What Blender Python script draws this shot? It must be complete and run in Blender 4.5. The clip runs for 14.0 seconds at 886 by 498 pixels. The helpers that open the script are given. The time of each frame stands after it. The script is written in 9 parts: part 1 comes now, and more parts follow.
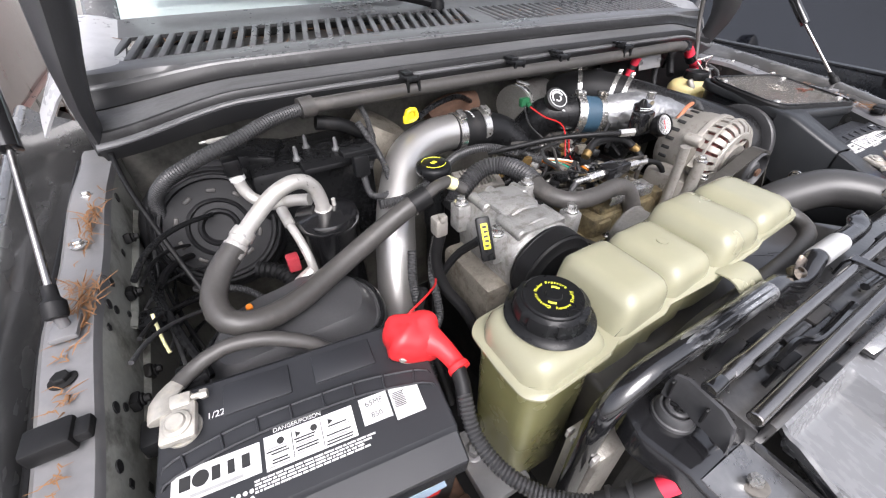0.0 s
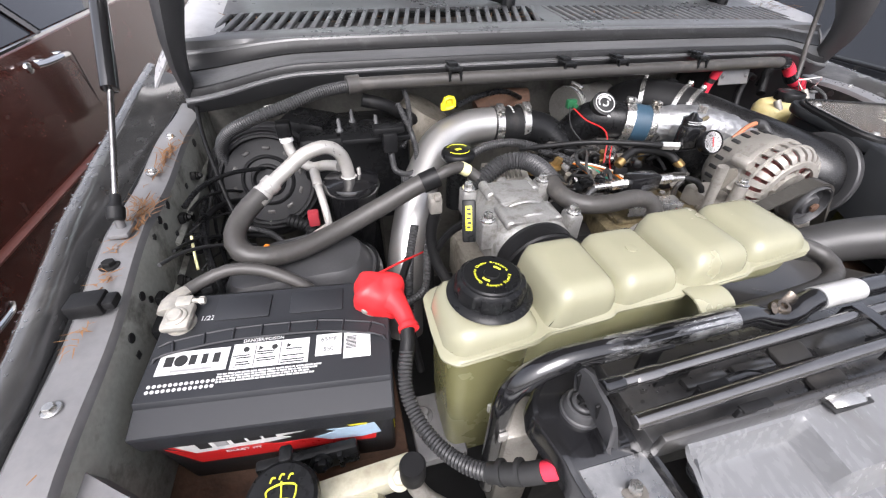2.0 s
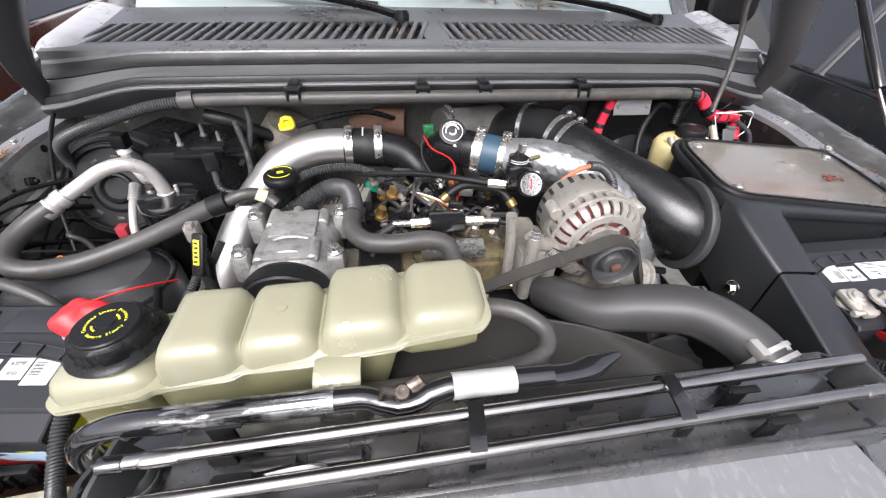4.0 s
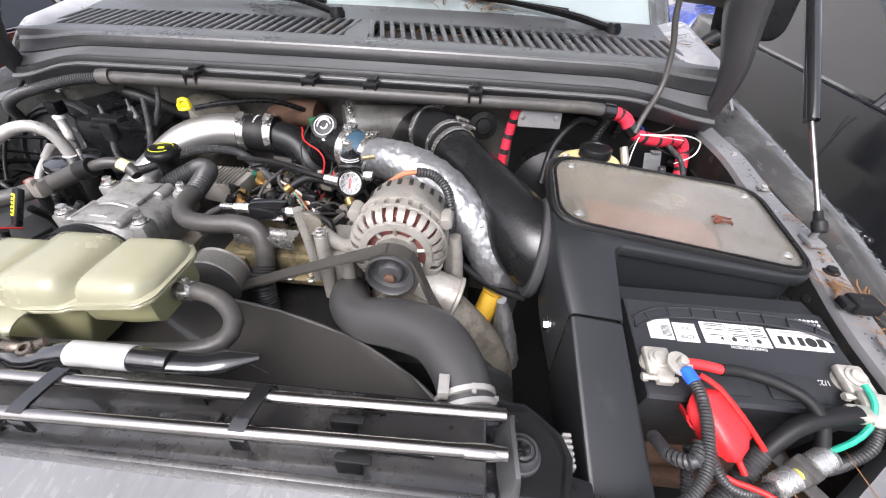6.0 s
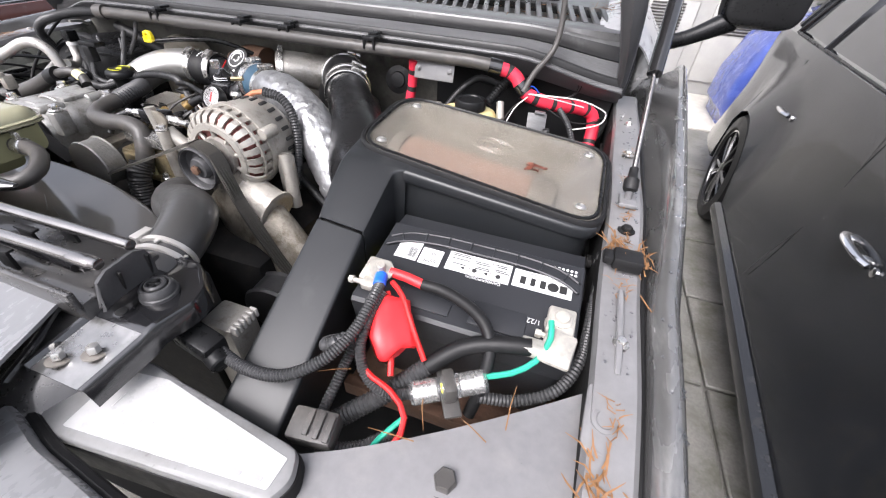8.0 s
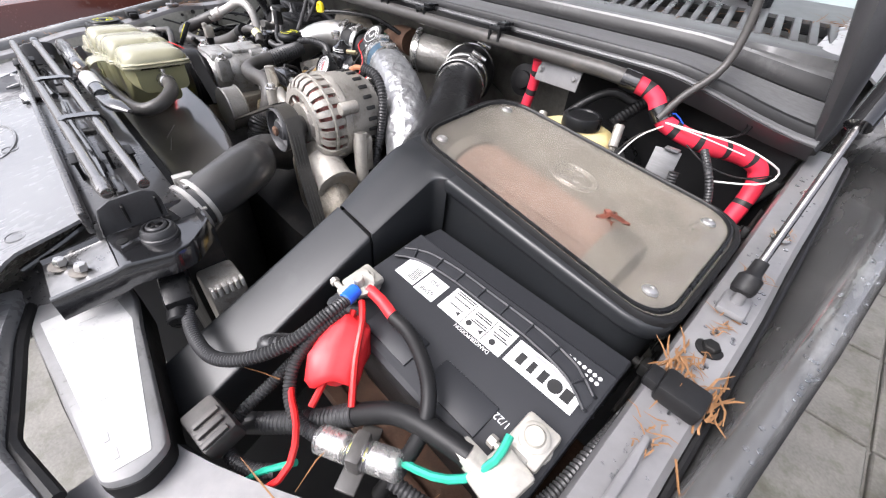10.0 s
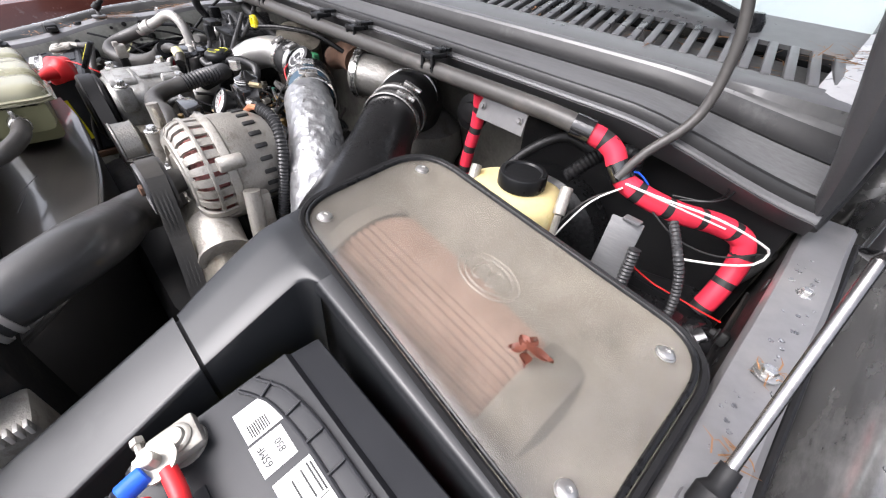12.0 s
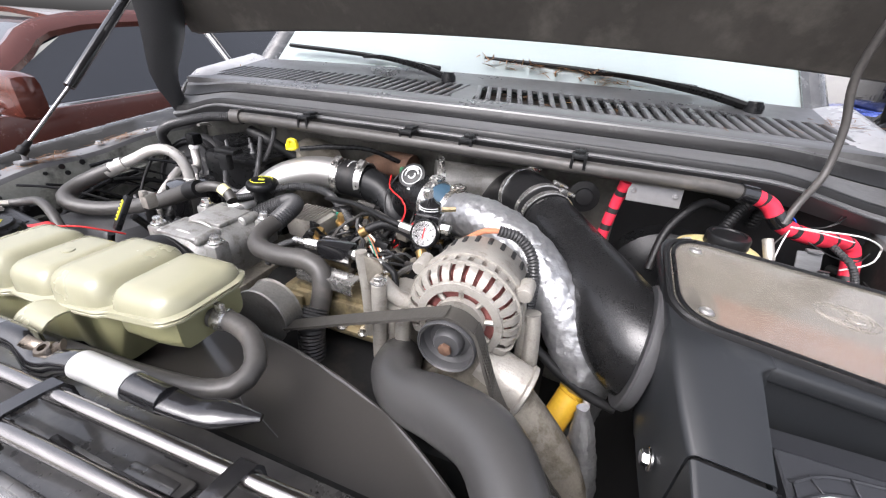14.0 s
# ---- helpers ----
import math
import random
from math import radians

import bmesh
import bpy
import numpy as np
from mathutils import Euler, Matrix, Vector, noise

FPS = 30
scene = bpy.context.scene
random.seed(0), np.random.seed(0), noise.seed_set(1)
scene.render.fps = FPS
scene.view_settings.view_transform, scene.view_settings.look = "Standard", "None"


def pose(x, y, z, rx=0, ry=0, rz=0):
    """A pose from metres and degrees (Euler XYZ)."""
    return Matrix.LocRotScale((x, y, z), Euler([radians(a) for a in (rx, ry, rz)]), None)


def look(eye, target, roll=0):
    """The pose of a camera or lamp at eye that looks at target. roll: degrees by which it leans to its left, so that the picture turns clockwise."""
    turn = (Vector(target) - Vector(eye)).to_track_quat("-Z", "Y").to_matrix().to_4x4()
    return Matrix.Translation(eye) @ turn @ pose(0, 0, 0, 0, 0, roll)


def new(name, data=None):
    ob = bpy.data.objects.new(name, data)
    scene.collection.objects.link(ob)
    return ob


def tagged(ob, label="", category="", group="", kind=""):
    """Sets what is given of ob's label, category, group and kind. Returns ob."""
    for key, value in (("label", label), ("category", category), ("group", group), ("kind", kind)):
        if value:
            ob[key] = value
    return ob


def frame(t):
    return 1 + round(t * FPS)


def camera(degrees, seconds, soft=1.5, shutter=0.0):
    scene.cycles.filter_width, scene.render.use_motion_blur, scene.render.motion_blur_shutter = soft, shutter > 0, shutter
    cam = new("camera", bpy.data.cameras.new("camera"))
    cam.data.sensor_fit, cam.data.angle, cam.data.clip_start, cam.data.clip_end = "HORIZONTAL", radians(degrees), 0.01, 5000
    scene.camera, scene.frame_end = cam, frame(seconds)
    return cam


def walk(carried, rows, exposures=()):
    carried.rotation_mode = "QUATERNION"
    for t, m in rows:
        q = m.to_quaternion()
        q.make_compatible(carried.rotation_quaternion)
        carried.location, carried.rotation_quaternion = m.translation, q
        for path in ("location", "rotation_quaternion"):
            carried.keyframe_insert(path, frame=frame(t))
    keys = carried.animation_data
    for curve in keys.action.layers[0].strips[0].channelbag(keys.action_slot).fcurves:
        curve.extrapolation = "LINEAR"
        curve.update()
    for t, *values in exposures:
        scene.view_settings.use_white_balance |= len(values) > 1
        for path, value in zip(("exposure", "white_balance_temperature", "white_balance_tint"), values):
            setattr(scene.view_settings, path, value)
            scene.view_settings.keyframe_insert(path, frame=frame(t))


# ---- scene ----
cam = camera(98.1, 14.0, soft=1.2)
METRES, EYE, TILT, LEAN, TURN = 2.70, 1.513, -38.0, 0.0, -30.15
ROWS = [
    (0.0, 0.0, 0.0, 0.0, 0.0, 0.0, -0.0),
    (0.5, 0.0025, 0.0065, -0.003, -1.08, -0.07, 0.98),
    (1.0, 0.0224, -0.0099, -0.0166, -0.1, -0.16, 0.09),
    (1.5, 0.0398, -0.0187, -0.0171, 5.47, -0.42, -4.87),
    (2.0, 0.0512, -0.0096, -0.0079, 11.45, -1.21, -10.23),
    (2.5, 0.0688, -0.0064, -0.0025, 16.25, -2.18, -14.27),
    (3.0, 0.111, -0.0, 0.0063, 17.12, -2.45, -14.87),
    (3.5, 0.1566, 0.0159, 0.0277, 17.11, -2.63, -14.92),
    (4.0, 0.197, 0.0386, 0.0511, 17.15, -2.82, -14.96),
    (6.5, 0.3824, 0.1234, 0.1168, 32.11, -7.17, -25.2),
    (7.0, 0.4344, 0.1401, 0.1309, 35.2, -8.38, -27.05),
    (7.5, 0.4652, 0.1677, 0.135, 36.46, -8.67, -27.71),
    (8.0, 0.4913, 0.1855, 0.1318, 41.27, -11.0, -30.37),
    (10.5, 0.472, 0.2669, 0.1842, 75.01, -31.05, -40.79),
    (11.0, 0.4494, 0.2817, 0.2022, 74.98, -30.98, -40.62),
    (11.5, 0.4344, 0.295, 0.212, 73.63, -30.28, -40.44),
    (12.0, 0.4313, 0.2919, 0.2127, 72.29, -29.66, -40.47),
    (12.5, 0.4371, 0.2552, 0.1821, 71.38, -29.39, -40.48),
    (13.0, 0.417, 0.2032, 0.1444, 65.54, -26.67, -39.49),
    (13.5, 0.3764, 0.1681, 0.1142, 55.16, -21.08, -36.42),
    (14.0, 0.3239, 0.1368, 0.0979, 42.1, -1.6, -31.23),
]
walk(cam, [(t, pose(-0.676, -0.057, EYE, TILT, LEAN, TURN) @ pose(METRES * x, METRES * y, METRES * z, 90 + pitch, roll, yaw)) for t, x, y, z, yaw, pitch, roll in ROWS], exposures=[(0.0, 1.1, 6250, 15), (4.0, 1.1, 6250, 15), (6.5, 1.25, 6250, 15), (7.5, 1.33, 6250, 15), (11.0, 1.38, 6250, 15), (14.0, 1.3, 6250, 15)])

# ---------------------------------------------------------------- world and light
world = bpy.data.worlds.new("overcast_sky")
scene.world = world
world.use_nodes = True
wn, wl = world.node_tree.nodes, world.node_tree.links
sky = wn.new("ShaderNodeTexSky")
sky.sky_type = "NISHITA"
sky.sun_disc = False
sky.sun_elevation, sky.sun_rotation = radians(52), radians(200)
sky.dust_density, sky.air_density, sky.ozone_density = 6.0, 1.0, 1.0
soften = wn.new("ShaderNodeHueSaturation")
soften.inputs["Saturation"].default_value = 0.3
wl.new(sky.outputs["Color"], soften.inputs["Color"])
wl.new(soften.outputs["Color"], wn["Background"].inputs["Color"])
wn["Background"].inputs["Strength"].default_value = 0.15
sun_data = bpy.data.lights.new("sun", "SUN")
sun_data.energy, sun_data.angle, sun_data.color = 1.2, radians(40), (1.0, 0.97, 0.93)
sun = new("sun", sun_data)
sun.matrix_world = look((-1.5, -4.0, 6.0), (0, 0.4, 1.0))


# ---------------------------------------------------------------- materials
def mat(name, col, rough=0.5, metal=0.0, var=0.18, big=9.0, fine=140.0, bump=0.12, dirt=None, dirt_at=0.62,
        coat=0.0, spec=0.5, rvar=0.12, trans=0.0, ior=1.45, sss=0.0, stretch=None, alpha=1.0):
    m = bpy.data.materials.new(name)
    m.use_nodes = True
    n, l = m.node_tree.nodes, m.node_tree.links
    b = n["Principled BSDF"]
    tc = n.new("ShaderNodeTexCoord")
    src = tc.outputs["Object"]
    if stretch:
        mp = n.new("ShaderNodeMapping")
        mp.inputs["Scale"].default_value = stretch
        l.new(src, mp.inputs["Vector"])
        src = mp.outputs["Vector"]
    n1, n2 = n.new("ShaderNodeTexNoise"), n.new("ShaderNodeTexNoise")
    n1.inputs["Scale"].default_value, n1.inputs["Detail"].default_value = big, 5
    n2.inputs["Scale"].default_value, n2.inputs["Detail"].default_value = fine, 3
    l.new(src, n1.inputs["Vector"]), l.new(src, n2.inputs["Vector"])
    add = n.new("ShaderNodeMath")
    add.operation = "MULTIPLY_ADD"
    add.inputs[1].default_value = 0.6
    l.new(n1.outputs["Fac"], add.inputs[0])
    half = n.new("ShaderNodeMath")
    half.operation = "MULTIPLY"
    half.inputs[1].default_value = 0.4
    l.new(n2.outputs["Fac"], half.inputs[0])
    l.new(half.outputs[0], add.inputs[2])
    ramp = n.new("ShaderNodeValToRGB")
    e = ramp.color_ramp.elements
    e[0].position, e[1].position = 0.3, 0.7
    e[0].color = (*[c * (1 - var) for c in col], 1)
    e[1].color = (*[min(1, c * (1 + var)) for c in col], 1)
    l.new(add.outputs[0], ramp.inputs["Fac"])
    colour = ramp.outputs["Color"]
    if dirt:
        n3 = n.new("ShaderNodeTexNoise")
        n3.inputs["Scale"].default_value, n3.inputs["Detail"].default_value, n3.inputs["Roughness"].default_value = big * 1.7, 9, 0.65
        l.new(src, n3.inputs["Vector"])
        dr = n.new("ShaderNodeValToRGB")
        dr.color_ramp.elements[0].position, dr.color_ramp.elements[1].position = dirt_at - 0.1, dirt_at + 0.1
        l.new(n3.outputs["Fac"], dr.inputs["Fac"])
        mx = n.new("ShaderNodeMix")
        mx.data_type = "RGBA"
        mx.inputs["B"].default_value = (*dirt, 1)
        l.new(dr.outputs["Color"], mx.inputs["Factor"])
        l.new(colour, mx.inputs["A"])
        colour = mx.outputs["Result"]
    l.new(colour, b.inputs["Base Color"])
    rr = n.new("ShaderNodeMapRange")
    rr.inputs["To Min"].default_value, rr.inputs["To Max"].default_value = max(0.02, rough - rvar), min(1, rough + rvar)
    rr.inputs["From Min"].default_value, rr.inputs["From Max"].default_value = 0.3, 0.7
    l.new(add.outputs[0], rr.inputs["Value"])
    l.new(rr.outputs["Result"], b.inputs["Roughness"])
    b.inputs["Metallic"].default_value = metal
    b.inputs["Specular IOR Level"].default_value = spec
    b.inputs["Coat Weight"].default_value = coat
    b.inputs["Coat Roughness"].default_value = 0.08
    b.inputs["Transmission Weight"].default_value = trans
    b.inputs["IOR"].default_value = ior
    b.inputs["Alpha"].default_value = alpha
    if sss:
        b.inputs["Subsurface Weight"].default_value = sss
        b.inputs["Subsurface Radius"].default_value = (1.0, 0.9, 0.5)
        b.inputs["Subsurface Scale"].default_value = 0.02
    if bump:
        bp = n.new("ShaderNodeBump")
        bp.inputs["Strength"].default_value, bp.inputs["Distance"].default_value = bump, 0.002
        l.new(n2.outputs["Fac"], bp.inputs["Height"])
        l.new(bp.outputs["Normal"], b.inputs["Normal"])
    return m


BLACK = mat("satin_black_plastic", (0.009, 0.0092, 0.0098), 0.3, var=0.25, spec=0.26, dirt=(0.022, 0.025, 0.024), dirt_at=0.7)
BLACKG = mat("gloss_black_paint", (0.01, 0.01, 0.011), 0.13, var=0.2, spec=0.9, coat=0.7, dirt=(0.07, 0.065, 0.06), dirt_at=0.72)
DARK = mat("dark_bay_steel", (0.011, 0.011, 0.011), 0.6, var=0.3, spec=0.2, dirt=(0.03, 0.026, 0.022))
RUBBER = mat("black_rubber", (0.010, 0.010, 0.0105), 0.46, var=0.2, spec=0.3, dirt=(0.034, 0.032, 0.03), dirt_at=0.7)
HOSE = mat("grey_rubber_hose", (0.055, 0.052, 0.049), 0.42, var=0.2, dirt=(0.11, 0.1, 0.09), dirt_at=0.66)
LOOM = mat("split_loom_plastic", (0.04, 0.04, 0.041), 0.34, var=0.2, spec=0.4, bump=0.0)
BATT = mat("battery_black", (0.02, 0.021, 0.024), 0.42, var=0.12, fine=1800.0, bump=0.1, dirt=(0.05, 0.049, 0.047), dirt_at=0.74)
AIRBOX = mat("airbox_black", (0.015, 0.0163, 0.018), 0.36, var=0.15, big=5.0, fine=1600.0, bump=0.06, rvar=0.07, coat=0.08, dirt=(0.038, 0.039, 0.04), dirt_at=0.7)
MATTE = mat("matt_black_tube", (0.009, 0.009, 0.0095), 0.3, var=0.15, fine=500.0, bump=0.06, coat=0.15)
APRON = mat("wet_grey_apron", (0.165, 0.163, 0.166), 0.36, 0.1, var=0.16, big=7.0, fine=90.0, bump=0.06, coat=0.35, dirt=(0.205, 0.2, 0.196), dirt_at=0.62)
WALL = mat("dusty_firewall", (0.13, 0.125, 0.11), 0.6, var=0.35, big=7.0, dirt=(0.05, 0.047, 0.042), dirt_at=0.6)
INNER = mat("dull_green_grey_panel", (0.26, 0.262, 0.235), 0.5, var=0.25, dirt=(0.04, 0.036, 0.03), dirt_at=0.6)
# pale streaks passed as dirt put bright wet reflections into the paint's colour
PAINT = mat("charcoal_metallic_paint", (0.15, 0.149, 0.147), 0.24, 0.5, var=0.3, big=14.0, fine=60.0, bump=0.2, coat=1.0, stretch=(1, 0.3, 1), dirt=(0.3, 0.295, 0.285), dirt_at=0.62)
COWL = mat("weathered_cowl_plastic", (0.092, 0.092, 0.093), 0.33, var=0.3, big=6.0, fine=60.0, bump=0.05, coat=0.2)
SEAL = mat("rubber_weatherstrip", (0.014, 0.014, 0.0145), 0.46, var=0.2, dirt=(0.05, 0.05, 0.05), dirt_at=0.68)
BAND = mat("grey_cowl_band", (0.105, 0.106, 0.108), 0.4, var=0.25, stretch=(0.3, 3, 3), dirt=(0.07, 0.07, 0.07), dirt_at=0.6)
SHIELD = mat("faded_grey_plastic", (0.16, 0.162, 0.167), 0.26, coat=0.35, var=0.16, big=6.0, stretch=(1, 0.4, 1), dirt=(0.105, 0.104, 0.1), dirt_at=0.68)
CAST = mat("cast_aluminium", (0.37, 0.35, 0.315), 0.42, 0.45, var=0.16, big=30.0, fine=320.0, bump=0.4, dirt=(0.2, 0.18, 0.15), dirt_at=0.64)
CASTD = mat("dull_cast_aluminium", (0.24, 0.22, 0.185), 0.55, 0.5, var=0.25, big=24.0, fine=320.0, bump=0.5, dirt=(0.12, 0.1, 0.07), dirt_at=0.58)
ALU = mat("brushed_aluminium_tube", (0.52, 0.51, 0.495), 0.36, 0.85, var=0.06, fine=400.0, bump=0.03, rvar=0.05)
ALUP = mat("white_aluminium_line", (0.47, 0.455, 0.43), 0.36, 0.4, var=0.1, dirt=(0.36, 0.33, 0.28), dirt_at=0.66)
STEEL = mat("zinc_steel", (0.6, 0.59, 0.57), 0.25, 0.9, var=0.15, dirt=(0.32, 0.28, 0.22), dirt_at=0.68)
CHROME = mat("bright_steel", (0.8, 0.8, 0.8), 0.1, 1.0, var=0.05, bump=0.0, rvar=0.05)
GREYTUBE = mat("dark_chrome_rod", (0.34, 0.325, 0.315), 0.2, 1.0, var=0.25, rvar=0.06, bump=0.03, stretch=(0.2, 1, 1), dirt=(0.16, 0.15, 0.14), dirt_at=0.66)
LEAD = mat("lead_terminal", (0.42, 0.4, 0.36), 0.42, 0.4, var=0.25, big=60.0, dirt=(0.5, 0.47, 0.39), dirt_at=0.62)
FOIL = mat("crinkled_heat_foil", (0.36, 0.363, 0.37), 0.4, 0.78, var=0.2, big=60.0, fine=120.0, bump=0.65)
TURBO = mat("cast_turbo_steel", (0.3, 0.29, 0.27), 0.42, 0.7, var=0.25, fine=260.0, bump=0.5, dirt=(0.16, 0.14, 0.12), dirt_at=0.66)
RUST = mat("rusty_steel", (0.1, 0.055, 0.035), 0.8, 0.1, var=0.4, big=22.0, bump=0.5)
VALVE = mat("gold_chromate_cover", (0.25, 0.205, 0.12), 0.4, 0.6, var=0.3, big=25.0, bump=0.4, dirt=(0.08, 0.07, 0.05), dirt_at=0.58)
TANKMID = mat("half_filled_tank_plastic", (0.24, 0.235, 0.13), 0.3, var=0.12, big=8.0, fine=30.0, bump=0.0, rvar=0.05)
TANK = mat("milky_tank_plastic", (0.42, 0.408, 0.285), 0.26, trans=0.34, var=0.05, big=8.0, fine=30.0, bump=0.0, rvar=0.03, coat=0.25)
TANKLOW = mat("coolant_filled_plastic", (0.155, 0.15, 0.07), 0.26, var=0.14, big=9.0, fine=30.0, bump=0.0, coat=0.2)
WASH = mat("washer_bottle_plastic", (0.5, 0.48, 0.37), 0.45, var=0.12, sss=0.2, dirt=(0.3, 0.27, 0.2))
BRAKE = mat("brake_reservoir_plastic", (0.66, 0.56, 0.28), 0.36, var=0.1, sss=0.3)
RED = mat("red_rubber_boot", (0.75, 0.03, 0.035), 0.42, var=0.12, fine=60.0, bump=0.1)
REDT = mat("red_loom_tape", (0.66, 0.03, 0.06), 0.5, var=0.15)
BLACKT = mat("black_loom_tape", (0.02, 0.02, 0.02), 0.55)
GREEN = mat("green_wire", (0.015, 0.3, 0.2), 0.4)
REDW = mat("red_wire", (0.5, 0.015, 0.015), 0.4)
BLUE = mat("blue_crimp", (0.02, 0.12, 0.7), 0.35)
BLUES = mat("dark_blue_silicone", (0.03, 0.065, 0.1), 0.45)
ORANGE = mat("orange_clip", (0.75, 0.22, 0.02), 0.4)
YELLOW = mat("yellow_plastic", (0.85, 0.68, 0.02), 0.42)
YELINK = mat("yellow_print", (0.75, 0.75, 0.05), 0.5, bump=0)
PALE = mat("pale_yellow_plug", (0.8, 0.76, 0.42), 0.45)
YLAB = mat("yellow_warning_label", (0.8, 0.75, 0.03), 0.4, bump=0.02)
WHITE = mat("white_label_paper", (0.62, 0.62, 0.615), 0.45, var=0.1, big=40.0, bump=0.02)
GREYINK = mat("grey_print", (0.3, 0.3, 0.3), 0.6, bump=0)
INK = mat("black_print_and_shade", (0.02, 0.02, 0.02), 0.5, bump=0)
REDLAB = mat("red_label_print", (0.62, 0.02, 0.02), 0.35, bump=0.02)
BLUELAB = mat("pale_blue_print", (0.42, 0.56, 0.7), 0.4, bump=0.02)
WIREW = mat("white_wire", (0.78, 0.76, 0.72), 0.4)
COPPER = mat("copper_winding", (0.3, 0.11, 0.10), 0.5, 0.3, big=200.0, fine=600.0, bump=0.4)
NEEDLE = mat("dry_pine_needle", (0.22, 0.11, 0.045), 0.7, var=0.35)
CAPGREY = mat("dusty_grey_rubber", (0.17, 0.16, 0.145), 0.7, var=0.25, big=9.0)
PRINT = mat("pale_print", (0.55, 0.55, 0.54), 0.6, var=0.05, bump=0.0)
# pink dulled towards the liner's tan, so the lid's haze is in its colour
FILTER = mat("pink_oiled_filter", (0.25, 0.17, 0.14), 0.8, var=0.15, big=12.0)
LIDMAT = mat("smoky_clear_lid", (0.7, 0.67, 0.62), 0.19, var=0.16, big=7.0, fine=40.0, trans=0.96, bump=0.0, ior=1.45, rvar=0.05, coat=0.3)
CLEAR = mat("clear_plastic", (0.95, 0.95, 0.95), 0.08, trans=0.95, bump=0, var=0.02)
# pale base and low transmission put the sky's reflection into the glass colour
GLASS = mat("sky_pale_wet_glass", (0.55, 0.63, 0.62), 0.05, trans=0.4, bump=0, var=0.02, rvar=0.01, coat=0.5)
CARGLASS = mat("tinted_car_glass", (0.008, 0.009, 0.012), 0.03, bump=0, rvar=0.02, coat=0.5, ior=1.75)
MAROON = mat("maroon_car_paint", (0.095, 0.026, 0.018), 0.2, 0.15, var=0.1, coat=0.8, bump=0.03, dirt=(0.2, 0.15, 0.13), dirt_at=0.72)
MAROONL = mat("lighter_maroon_moulding", (0.17, 0.06, 0.045), 0.35, var=0.15, coat=0.3)
NAVY = mat("dark_grey_car_paint", (0.019, 0.0205, 0.0235), 0.16, 0.15, var=0.15, spec=0.5, coat=0.5, bump=0.01, dirt=(0.034, 0.033, 0.031), dirt_at=0.64)
BLUEC = mat("blue_car_paint", (0.05, 0.08, 0.3), 0.25, coat=0.6, bump=0.02)
GROUND = mat("wet_grey_pavers", (0.17, 0.165, 0.15), 0.6, var=0.35, big=5.0, fine=90.0, bump=0.6, dirt=(0.1, 0.1, 0.075), dirt_at=0.58)
SIDING = mat("pale_grey_siding", (0.34, 0.335, 0.32), 0.6, var=0.1)
CONC = mat("pale_concrete", (0.42, 0.4, 0.36), 0.75, var=0.2)

CASTG = mat("grey_cast_compressor", (0.33, 0.327, 0.315), 0.42, 0.5, var=0.25, big=40.0, fine=420.0, bump=0.5, dirt=(0.18, 0.17, 0.15), dirt_at=0.6)
LAMPTOP = mat("pale_lamp_plastic", (0.4, 0.4, 0.397), 0.3, var=0.08, coat=0.2)
TRAY = mat("wet_support_paint", (0.03, 0.029, 0.029), 0.3, var=0.25, spec=0.8, coat=0.8, dirt=(0.07, 0.067, 0.062), dirt_at=0.6)
BRASS = mat("dull_brass", (0.3, 0.2, 0.08), 0.38, 0.8, bump=0.05)
SCUFF = mat("scuffed_silver_paint", (0.5, 0.5, 0.5), 0.25, 0.8, var=0.2, big=30.0, stretch=(0.3, 1, 1), dirt=(0.015, 0.015, 0.015), dirt_at=0.5)
WIRECU = mat("copper_lead_sleeve", (0.42, 0.16, 0.08), 0.45)
WETRUB = mat("wet_black_rubber", (0.046, 0.0452, 0.0445), 0.42, var=0.1, spec=0.5, coat=0.2, bump=0.02)
NUT = mat("worn_brown_steel", (0.17, 0.145, 0.12), 0.3, 0.9, var=0.25, big=80.0)
DROP = mat("rain_drop", (0.95, 0.96, 0.97), 0.02, trans=1.0, bump=0, var=0.01, rvar=0.01, ior=1.33)
BLOW = mat("dull_blower_plastic", (0.012, 0.012, 0.013), 0.5, var=0.3, spec=0.35, bump=0.04)
INSIDE = mat("tan_floor_and_haze_liner", (0.165, 0.156, 0.14), 0.7, var=0.4, big=5.0, fine=12.0, bump=0.0)
# lighter than the cowl: the corner's sky reflection is painted into its colour
CORNER = mat("sky_pale_cowl_corner", (0.4, 0.4, 0.405), 0.3, var=0.2, big=7.0, fine=60.0, bump=0.05, coat=0.2)
LAMPGREY = mat("grey_lamp_plastic", (0.19, 0.19, 0.19), 0.35, var=0.15, dirt=(0.12, 0.118, 0.112), dirt_at=0.62)
PLATE = mat("wet_zinc_plate", (0.25, 0.25, 0.25), 0.32, 0.95, var=0.15, big=30.0, dirt=(0.14, 0.135, 0.125), dirt_at=0.66)
HUMP = mat("satin_cover_plastic", (0.05, 0.05, 0.052), 0.42, var=0.2, fine=300.0, bump=0.05)
SHROUD = mat("dusty_shroud_plastic", (0.04, 0.037, 0.034), 0.32, var=0.06, big=6.0, fine=220.0, bump=0.02, rvar=0.04, spec=0.7, coat=0.8)
BELT = mat("worn_ribbed_belt", (0.05, 0.047, 0.042), 0.42, var=0.15, stretch=(3, 1, 3), dirt=(0.08, 0.076, 0.07), dirt_at=0.64)
SOOT = mat("sooty_hood_liner", (0.045, 0.041, 0.036), 0.6, var=0.3, big=5.0, fine=60.0, dirt=(0.09, 0.083, 0.072), dirt_at=0.62)
